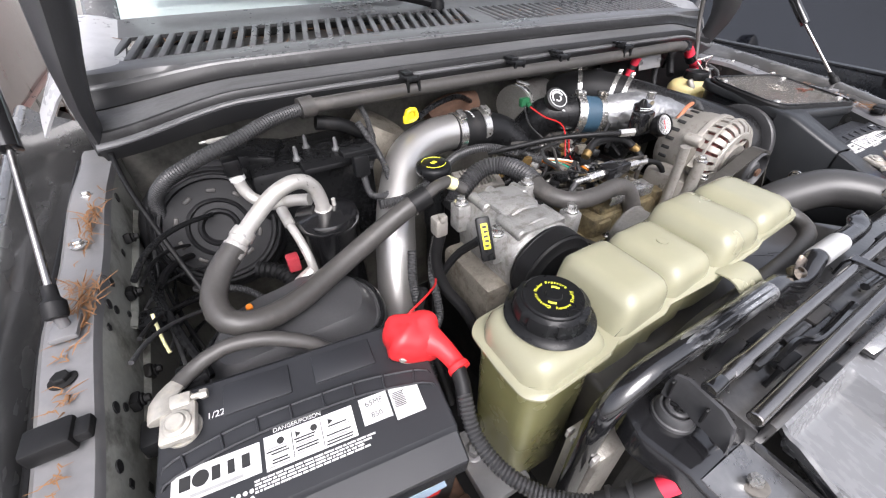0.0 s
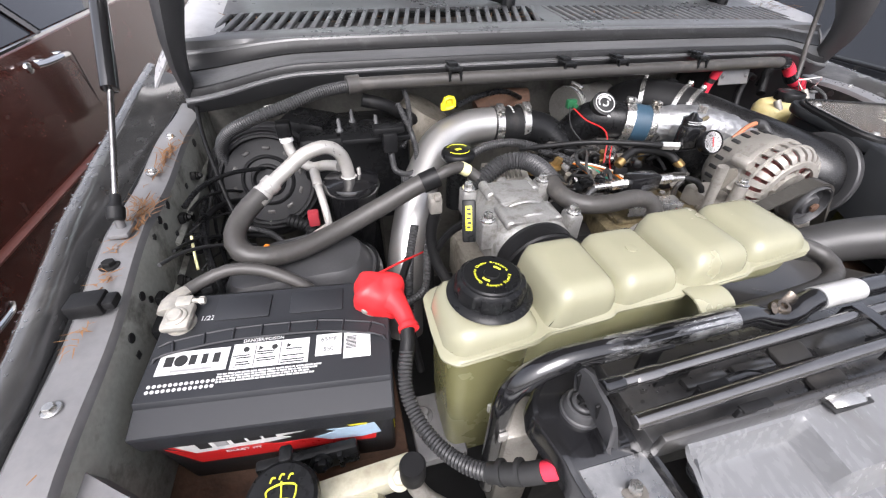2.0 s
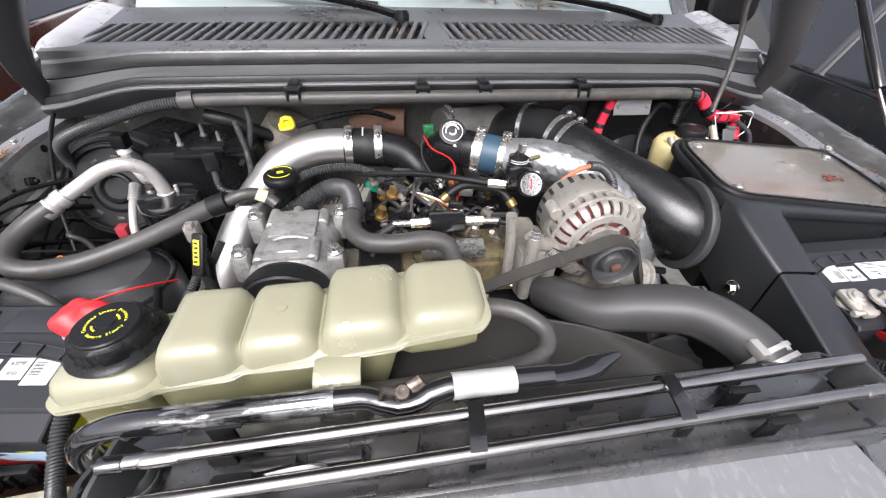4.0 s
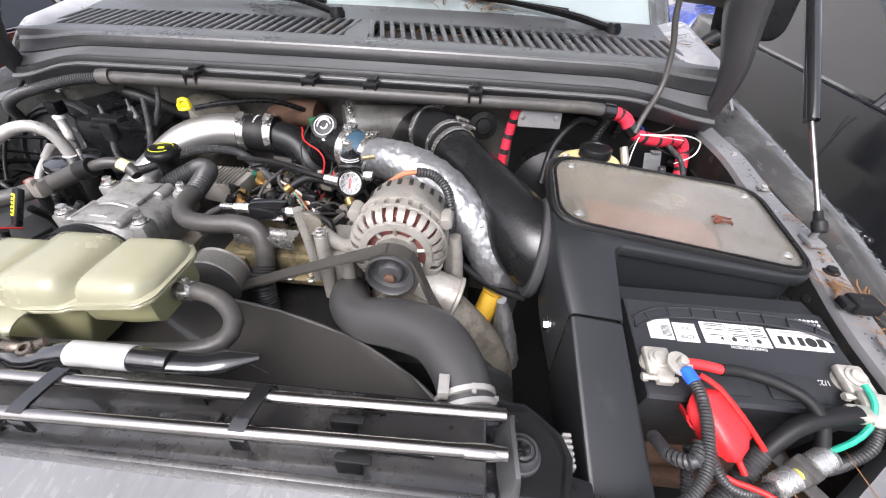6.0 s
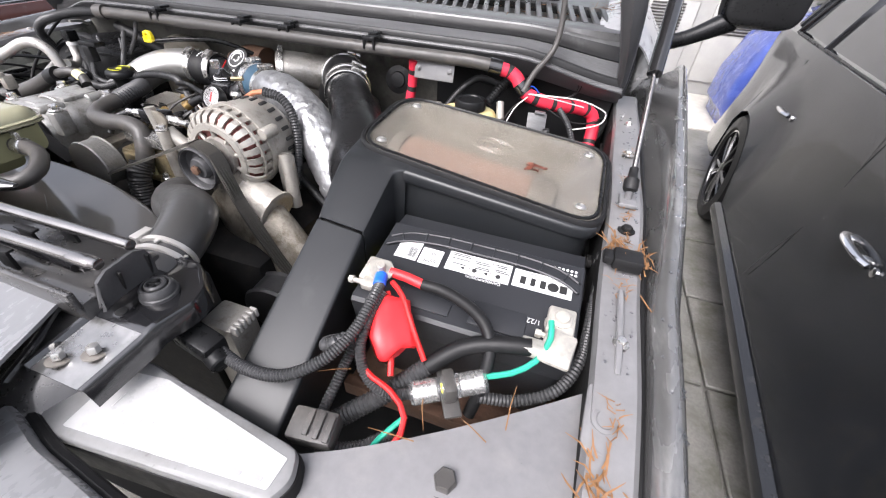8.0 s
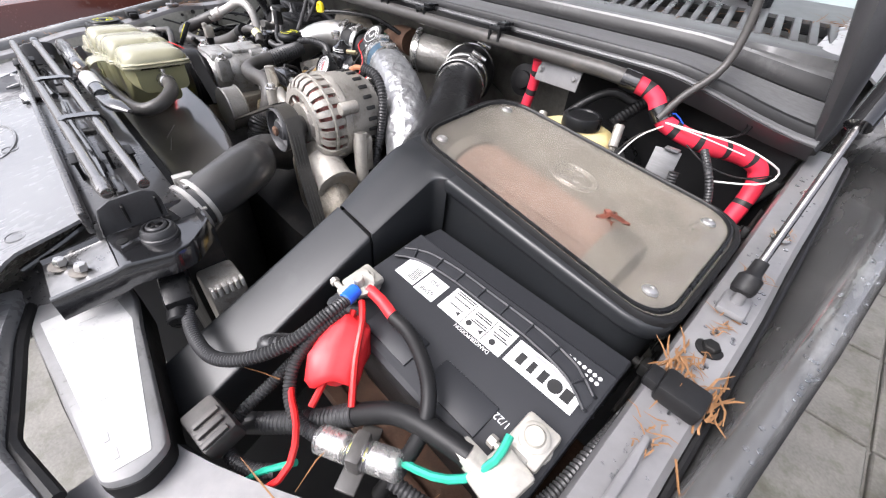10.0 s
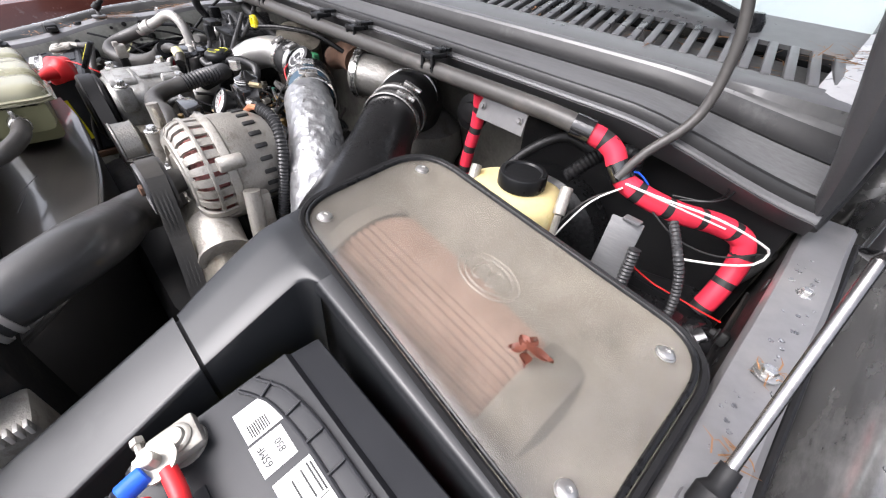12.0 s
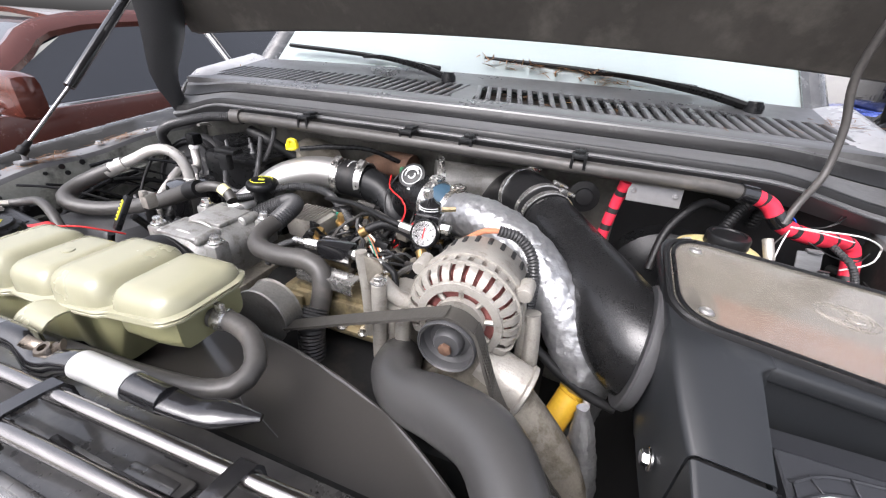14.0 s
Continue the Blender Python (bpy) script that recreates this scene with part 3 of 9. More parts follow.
# raised hood with its hinges
HA = radians(57)
hood = thing("hood", (0, 0.9, 1.5), "raised truck hood with a dark ribbed underside", "hood")
hp = lambda x, d, k=0.0: V(x, 0.90 - d * math.cos(HA) + k * math.sin(HA), 1.475 + 0.04 * (1 - (x / 0.9) ** 2) + d * math.sin(HA) + k * math.cos(HA))
bm = B()
sheet(bm, [[hp(x, d, 0.03 * (1 - (x / 0.9) ** 2)) for d in np.linspace(0, 1.2, 10)] for x in np.linspace(-0.88, 0.88, 19)], 0.003)
part("outer_skin", bm, PAINT, hood)
bm = B()
rows = []
for x in np.linspace(-0.84, 0.84, 43):
    row = []
    for d in np.linspace(0.01, 1.17, 24):
        rib = -0.035 + (0.025 if (abs(x) % 0.28 < 0.07 or d < 0.1 or d > 1.08 or abs(x) > 0.76) else 0.0)
        row.append(hp(x, d, rib - 0.004 if rib < -0.02 else rib - 0.03))
    rows.append(row)
sheet(bm, rows, 0.002)
part("inner_frame", bm, SOOT, hood, "dark sooty inner hood frame")
bm = B()
hose(bm, [hp(x, 0.0, -0.005) for x in np.linspace(-0.86, 0.86, 12)], 0.014, 8, 0.05)
part("rear_edge", bm, SOOT, hood)
for s in (-1, 1):
    bm = B()
    hose(bm, [(s * 0.868, 0.80, 1.235, 0.022), (s * 0.862, 0.77, 1.30, 0.03), (s * 0.85, 0.75, 1.37, 0.046), (s * 0.825, 0.765, 1.5, 0.072), (s * 0.80, 0.74, 1.68, 0.075)], 0.03, 8, 0.03, flat=0.45, up=(1, 0, 0))
    part("hinge", bm, HUMP, hood, "dark folded steel hood hinge")


def gas_strut(side):
    g = thing("gas_strut", (side * 0.89, 0.39, 1.2), "black gas strut with a bright rod holding up the hood", "strut", "hood struts")
    a, b, c = V(side * 0.889, 0.392, 1.215), V(side * 0.886, 0.525, 1.338), V(side * 0.905, 0.80, 1.60)
    bm = B()
    rod(bm, a, b + (b - a) * 0.02, 0.004, 12)
    part("rod", bm, GREYTUBE, g)
    bm = B()
    d = (c - b).normalized()
    lathe(bm, b, c - b, [(0.006, 0), (0.0115, 0.002), (0.0115, 0.3), (0.008, 0.305)], 16)
    part("cylinder", bm, BLACKG, g)
    bm = B()
    lathe(bm, a - (b - a).normalized() * 0.012, b - a, [(0.0095, 0), (0.011, 0.004), (0.011, 0.017), (0.007, 0.022), (0.0065, 0.036)], 16)
    part("ball_socket", bm, RUBBER, g)
    bm = B()
    box(bm, (side * 0.892, 0.388, 1.187), (0.026, 0.036, 0.008), 0.003)
    rod(bm, (side * 0.892, 0.39, 1.188), (side * 0.89, 0.391, 1.212), 0.006, 10)
    part("bracket", bm, APRON, g)
    return g


gas_strut(-1)
gas_strut(1)


# rubber hood bumpers on the fender flange
for s in (-1, 1):
    hb = thing("hood_bumper", (s * 0.896, 0.262, 1.155), "black rubber hood bumper on the fender flange", "bumper", "hood bumpers")
    bm = B()
    box(bm, (s * 0.896, 0.262, 1.166), (0.038, 0.03, 0.02), 0.004)
    part("pad", bm, RUBBER, hb)
    bm = B()
    box(bm, (s * 0.872, 0.262, 1.166), (0.014, 0.022, 0.012), 0.003)
    part("clip", bm, RUBBER, hb)
    if s < 0:
        continue
    # stepped plate with a pressed button on the flange
    fp = thing("flange_plate", (s * 0.885, 0.05, 1.115), "wet grey stepped plate with a round button on the flange", "plate", "flange plates")
    bm = B()
    slab(bm, rounded([(s * 0.863, 0.018), (s * 0.905, 0.012), (s * 0.905, 0.088), (s * 0.866, 0.088)], 0.008, 3), 0, 0.005, pose(0, 0, 1.1065, 9, 0, 0), 0.002)
    part("plate", bm, APRON, fp)
    bm = B()
    lathe(bm, (s * 0.884, 0.048, 1.1195), (0, -0.15, 1), [(0.0135, 0), (0.013, 0.0022), (0.009, 0.003), (0.008, 0.002), (0.002, 0.002)], 24)
    part("button", bm, APRON, fp)
    bm = B()
    hose(bm, [(s * 0.893, 0.10, 1.1315, 0.0035), (s * 0.893, 0.13, 1.139, 0.004), (s * 0.893, 0.19, 1.1475, 0.004), (s * 0.892, 0.215, 1.1525, 0.003)], 0.004, 8, 0.01, flat=0.5, up=(0, 0, 1))
    part("pressed_rib", bm, APRON, fp)


# bottom of the bay: a black sheet puts its deep shade into colour
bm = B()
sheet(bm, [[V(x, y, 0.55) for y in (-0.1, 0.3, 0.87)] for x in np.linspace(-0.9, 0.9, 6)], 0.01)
solo("bay_floor", bm, INK, "black sheet standing in for the shaded depth of the bay", "floor", kind="structure")
# near-black finish puts the bay's shade into the cast block's colour
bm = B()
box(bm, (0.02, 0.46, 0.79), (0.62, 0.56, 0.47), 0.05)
solo("engine_block", bm, DARK, "grimy cast engine block coloured near black for the shade of the bay", "engine")


# ---------------------------------------------------------------- radiator support and front panel
support = thing("radiator_support", (0, 0, 1.1), "black steel radiator support with rubber mounts", "radiator support")
bm = B()
box(bm, (0, -0.008, 1.16), (0.70, 0.095, 0.03), 0.005)
box(bm, (0, -0.0555, 1.178), (0.70, 0.008, 0.03), 0.003)
for x in (-0.26, -0.2, 0.05, 0.28):
    box(bm, (x, -0.012, 1.178), (0.05, 0.012, 0.008), 0.002)
part("beam", bm, TRAY, support)
bm = B()
box(bm, (0, 0.03, 0.9), (0.8, 0.05, 0.5), 0.005)
part("radiator", bm, DARK, support)
def end_bracket(s):
    """Pressed bracket with raised lips; its front half slopes down to the headlamp."""
    X0 = [(-0.112, 0.326), (-0.05, 0.340), (-0.03, 0.343), (0.0, 0.339), (0.03, 0.343), (0.045, 0.352), (0.052, 0.362)]
    X1 = [(-0.112, 0.411), (-0.05, 0.426), (0.0, 0.437), (0.022, 0.430), (0.045, 0.404), (0.052, 0.394)]
    ZP = [(-0.112, 1.134), (-0.052, 1.15), (-0.042, 1.156), (0.06, 1.156)]
    br = new("end_bracket")
    br.parent = support
    br.matrix_parent_inverse = ORIGIN[support.name].inverted()
    ORIGIN[br.name] = Matrix()
    ys = list(np.linspace(-0.112, 0.045, 26)) + [0.049, 0.052]
    rows, front = [], []
    for y in ys:
        a, b, z = lerp_table(X0, y), lerp_table(X1, y), lerp_table(ZP, y)
        e = 0.006 if y > 0.046 else 0.0
        prof = [(a - 0.004, -0.014), (a - 0.001, 0.004), (a + 0.001, 0.0065), (a + 0.005, 0.0065), (a + 0.008, 0.001 + e), ((a + b) / 2, e), (b - 0.010, 0.001 + e), (b - 0.007, 0.0065), (b - 0.002, 0.0065), (b, 0.003), (b + 0.003, -0.02)]
        rows.append([V(s * x, y, z + dz) for x, dz in prof])
        if y < -0.046:
            front.append([V(s * (a + 0.009 + (b - a - 0.021) * k), y, z + 0.0022) for k in (0, 0.5, 1)])
    bm = B()
    sheet(bm, rows, 0.0025)
    part("pressing", bm, BLACKG, br)
    bm = B()
    sheet(bm, front, 0.001)
    part("front_plate", bm, PLATE, br, "wet glossy black plate")
    bm = B()
    lathe(bm, (s * 0.385, 0.0, 1.155), (0, 0, 1), [(k * 0.82, h) for k, h in ((0.025, 0), (0.0245, 0.005), (0.0225, 0.006), (0.022, 0.011), (0.019, 0.0145), (0.0165, 0.015), (0.0155, 0.011), (0.014, 0.011), (0.0135, 0.016), (0.0115, 0.0175), (0.0095, 0.0175), (0.009, 0.014), (0.002, 0.014))], 32)
    mount = part("rubber_mount", bm, HUMP, br)
    for a in (0, 90):
        bm = B()
        box(bm, (s * 0.385, 0, 1.170), (0.014, 0.0035, 0.005), 0.0008, pose(0, 0, 0, 0, 0, a + 20), 1)
        part("rib", bm, RUBBER, mount)
    bm = B()
    lathe(bm, (s * 0.372, -0.036, 1.156), (0, 0, 1), [(0.006, 0), (0.006, 0.0012)], 16)
    part("drain_hole", bm, INK, br)
    for x, y in ((0.356, -0.096), (0.386, -0.08)) if s > 0 else ((0.374, -0.074), (0.395, -0.1)):
        bm = B()
        lathe(bm, (s * x, y, lerp_table(ZP, y) + 0.002), (0, 0.2, 1), [(0.0115, 0), (0.0115, 0.0015), (0.0095, 0.002)], 20)
        w = part("washer", bm, RUSTW, br, "rust-stained washer")
        bm = B()
        bolt(bm, (s * x, y, lerp_table(ZP, y) + 0.003), (0, 0.2, 1), 0.006, 0.008, False)
        part("bolt", bm, STEEL, br)


def end_wall(s, top):
    """Upright ribbed wall in which the rods end."""
    bm = B()
    sheet(bm, [[V(s * (x + 0.006 * abs(y + 0.005) / 0.04), y, z) for x, z in ((top - 0.01, min(1.17, h - 0.012)), (top - 0.002, h - 0.004), (top, h), (top + 0.004, h), (top + 0.005, h - 0.004), (top + 0.001, min(1.17, h - 0.012)))] for y, h in ((-0.047, 1.18), (-0.045, 1.192), (-0.041, 1.203), (-0.028, 1.209), (0.004, 1.21), (0.014, 1.206), (0.017, 1.195))], 0.003)
    part("end_wall", bm, HUMP, support)
    for y in (-0.02, 0.012):
        bm = B()
        box(bm, (s * (top + 0.004), y, 1.184), (0.006, 0.003, 0.036), 0.001, pose(0, 0, 0, 0, s * 16, 0))
        part("wall_rib", bm, RUBBER, support)


RUSTW = mat("rust_stained_washer", (0.2, 0.185, 0.165), 0.5, 0.4, var=0.3, big=60.0)
end_bracket(-1)
end_bracket(1)
end_wall(-1, 0.382)
end_wall(1, 0.366)


for s in (-1, 1):
    bm = B()
    sheet(bm, [[V(s * x, y, 1.152 - 0.32 * max(0, -0.05 - y) - dz) for y in (-0.05, -0.075, -0.10, -0.135, -0.19)] for x, dz in (((0.24, 0.05), (0.28, 0.05), (0.315, 0.045), (0.328, 0.03)) if s < 0 else ((0.24, 0.006), (0.28, 0.006), (0.315, 0.004), (0.345, 0.012), (0.375, 0.04)))], 0.003)
    part("front_face", bm, TRAY, support)
    bm = B()
    hose(bm, [(s * 0.306, -0.055, 1.157), (s * 0.318, -0.09, 1.146), (s * 0.325, -0.13, 1.133)], 0.004, 8)
    part("face_bead", bm, BLACKG, support)


# long rods clipped along the support
def long_rod(y0, y1, paddles, cap):
    r = thing("long_rod", (0, (y0 + y1) / 2, 1.213), "long bright steel rod clipped on top of the radiator support", "rod", "clipped rods")
    at = lambda x: V(x, y0 + (y1 - y0) * (x + 0.37) / 0.735, 1.213)
    bm = B()
    rod(bm, at(-0.378), at(0.364), 0.0064, 14)
    part("tube", bm, GREYTUBE, r)
    for a, b in paddles:
        bm = B()
        hose(bm, [tuple(at(a)) + (0.0066,), tuple(at(a + 0.004)) + (0.0076,), tuple(at(b - 0.006)) + (0.0076,), tuple(at(b)) + (0.0066,)], 0.008, 14, 0.004, flat=0.84, up=(0, 0, 1))
        part("flattened_tip", bm, GREYTUBE, r)
    if cap:
        bm = B()
        lathe(bm, at(-0.385), (1, 0.02, 0), [(0.0062, 0), (0.0074, 0.001), (0.0074, 0.018), (0.0066, 0.02)], 14)
        part("end_cap", bm, BLACKG, r)
    return r


long_rod(-0.011, 0.009, ((-0.354, -0.322),), True)
long_rod(-0.045, -0.026, ((0.325, 0.357),), False)
for x in (-0.07, 0.13):
    bm = B()
    y = -0.018 + 0.026 * (x + 0.1)
    sheet(bm, [[V(x + dx + 0.12 * q, y + q, z) for q, z in ((-0.027, 1.192), (-0.0265, 1.21), (-0.023, 1.219), (-0.014, 1.2215), (0.012, 1.2215), (0.023, 1.22), (0.0275, 1.212), (0.028, 1.192))] for dx in (-0.0075, -0.006, 0.006, 0.0075)], 0.003)
    solo("rod_clip", bm, BLACKG, "glossy black clip bridging the two rods", "clip", "rod clips")
for x, y in ((-0.305, 0.018), (-0.30, -0.004), (-0.285, -0.03), (-0.265, -0.055), (-0.28, 0.0), (0.05, 0.008), (0.235, 0.018), (0.21, -0.006), (0.225, -0.04)):
    bm = B()
    box(bm, (x, y, 1.189), (0.024, 0.004, 0.03), 0.0012)
    box(bm, (x + 0.006, y, 1.2035), (0.032, 0.008, 0.003), 0.0008)
    solo("rod_tab", bm, RUBBER, "thin grey tab holding a rod", "tab", "rod tabs")
for x, y in ((-0.145, -0.008), (-0.14, -0.046), (0.06, -0.012)):
    bm = B()
    slab(bm, rounded([(-0.024, -0.011), (0.02, -0.011), (0.026, 0.011), (-0.02, 0.011)], 0.005, 3), 0, 0.006, pose(x, y, 1.1745, 0, 0, 0), 0.002)
    solo("rubber_pad", bm, HOSE, "grey rubber pad on the radiator support", "pad", "rubber pads")
for pts in (((-0.27, -0.024, 1.183), (-0.22, -0.02, 1.184), (-0.19, -0.03, 1.183), (-0.1, -0.026, 1.183)), ((-0.05, -0.02, 1.183), (0.05, -0.022, 1.184), (0.18, -0.018, 1.183), (0.3, -0.02, 1.182))):
    bm = B()
    hose(bm, [V(*p) for p in pts], 0.005, 8, 0.01)
    part("pressed_bead", bm, BLACKG, support)

# black lever pipe behind the rods
pipe = thing("bent_pipe", (-0.2, 0.03, 1.15), "black bent steel pipe with scuffed silver patches and a white sticker", "pipe")
bm = B()
hose(bm, [(-0.452, 0.03, 0.95), (-0.452, 0.032, 1.10), (-0.445, 0.032, 1.165), (-0.405, 0.031, 1.197), (-0.33, 0.03, 1.203), (-0.2, 0.03, 1.206), (-0.168, 0.03, 1.203), (-0.14, 0.022, 1.195), (-0.115, 0.024, 1.2), (-0.09, 0.03, 1.208), (0.02, 0.032, 1.206)], 0.0125, 12, 0.012)
body = part("tube", bm, BLACKG, pipe)
bm = B()
hose(bm, [(0.02, 0.032, 1.206, 0.0125), (0.05, 0.034, 1.205, 0.012), (0.07, 0.04, 1.205, 0.014), (0.105, 0.05, 1.205, 0.004)], 0.012, 12, 0.008, flat=0.6, up=(0, 0, 1))
part("flattened_tip", bm, BLACKG, pipe)
bm = B()
hose(bm, [(-0.085, 0.0302, 1.208), (-0.02, 0.0318, 1.2067)], 0.0135, 18, 0.02)
stick = part("sticker", bm, LAMPTOP, pipe, "white paper sticker with blue print")
bm = B()
hose(bm, [(-0.36, 0.0303, 1.201), (-0.33, 0.03, 1.203), (-0.2, 0.03, 1.206)], 0.01285, 14, 0.012)
part("scuffed_wrap", bm, SCUFF, pipe, "scuffed silver patches on black")
for row, (py, pz, tilt) in enumerate(((0.0225, 1.2168, 44), (0.0275, 1.2198, 20), (0.0325, 1.2202, -6))):
    for i in range(4):
        bm = B()
        box(bm, (-0.076 + 0.0145 * i + 0.002 * row, py, pz - 0.0002 * i), (0.0125 - 0.002 * ((i + row) % 3), 0.0016, 0.0008), 0, pose(0, 0, 0, tilt, 0, -1))
        part("printed_line", bm, BLUELAB, stick)
bm = B()
lathe(bm, (-0.135, 0.03, 1.203), (0, -0.3, 1), [(0.010, 0), (0.010, 0.006), (0.007, 0.010), (0.004, 0.010), (0.004, 0.006)], 14)
for a in (15, 195):
    hose(bm, [V(-0.135 + q * math.cos(radians(a)), 0.03 + q * math.sin(radians(a)), 1.209 + h) for q, h in ((0.007, 0.0), (0.014, 0.003), (0.021, 0.008))], 0.0065, 8, 0.003, flat=0.4, up=(0, -1, 1))
solo("wing_nut", bm, NUT, "worn steel wing nut beside the pipe", "nut")

# front sight panel over the grille
shield = thing("grille_cover", (0, -0.3, 1.15), "faded grey plastic panel in front of the radiator", "panel")


def dish(x, y):
    """Height of the panel's top."""
    z = 1.172 - 0.2 * max(0, -0.055 - y) - 0.3 * max(0, -0.3 - y)
    ease = lambda v: min(1.0, max(0.0, v))
    low = max(ease((-0.062 - y) / 0.01) * ease((-0.186 - x) / 0.012), ease((-0.112 - y) / 0.012) * ease((-0.1 - x) / 0.02))
    z -= 0.026 * low * ease((x + 0.322) / 0.01) * ease((y + 0.42) / 0.12)
    z += 0.002 * math.sin(x * 23) * math.sin(y * 31)
    return z - 0.12 * max(0, abs(x) - 0.335)


HALF = [(-0.56, 0.42), (-0.2, 0.385), (-0.16, 0.375), (-0.142, 0.348), (-0.128, 0.333), (-0.057, 0.318), (0.0, 0.318)]


bm = B()
xs = sorted(set([round(-0.35 + 0.7 * i / 60, 4) for i in range(61)] + [-0.336, -0.334, -0.322, -0.317, -0.312, -0.2, -0.197, -0.192, -0.187, -0.12, -0.11, -0.1]))
yy = sorted(set([round(-0.055 - 0.5 * i / 44, 4) for i in range(45)] + [-0.0625, -0.0655, -0.0675, -0.0715, -0.073, -0.112, -0.118, -0.124]))
spread = lambda x, y: x if abs(x) < 0.2 else math.copysign(0.2 + (abs(x) - 0.2) * (lerp_table(HALF, y) - 0.2) / 0.15, x)
sheet(bm, [[V(spread(x, y), y, dish(spread(x, y), y)) for y in yy] for x in xs], 0.004)
part("skin", bm, SHIELD, shield)
bm = B()
oval = lambda a, k: V(0.0 + 0.072 * k * math.cos(a), -0.125 + 0.03 * k * math.sin(a), dish(0, -0.125 + 0.03 * k * math.sin(a)) + 0.0005)
hose(bm, [oval(2 * math.pi * i / 40, 1) for i in range(41)], 0.0022, 6, 0.02)
part("embossed_oval", bm, SHIELD, shield)
for i, (x, w, a) in enumerate(((-0.04, 0.02, 60), (-0.022, 0.026, 15), (0.0, 0.02, -30), (0.02, 0.024, 40), (0.04, 0.016, 70))):
    bm = B()
    box(bm, (x, -0.125, dish(x, -0.125) + 0.0005), (w, 0.005, 0.003), 0.0012, pose(0, 0, 0, 0, 0, a))
    part("embossed_stroke", bm, SHIELD, shield)
for x, y in ((-0.29, -0.15), (0.05, -0.105), (0.3, -0.12), (0.2, -0.2)):
    bm = B()
    lathe(bm, (x, y, dish(x, y)), (0, 0, 1), [(0.0105, 0), (0.0098, 0.0014), (0.009, 0.0016), (0.0085, 0.0008), (0.002, 0.0012)], 24)
    part("clip_head", bm, SHIELD, shield)

# spring clip at the panel's edge
bm = B()
box(bm, (-0.138, -0.063, 1.1745), (0.05, 0.017, 0.003), 0.001)
solo("clip_slot", bm, INK, "dark slot under the spring clip", "slot")
bm = B()
hose(bm, [(-0.158, -0.062, 1.176, 0.006), (-0.15, -0.062, 1.18, 0.008), (-0.128, -0.063, 1.181, 0.008), (-0.12, -0.063, 1.177, 0.004), (-0.114, -0.063, 1.178, 0.004)], 0.007, 10, 0.003, flat=0.3, up=(0, 0, 1))
solo("spring_clip", bm, STEEL, "bright spring clip on the panel's rear edge", "clip")

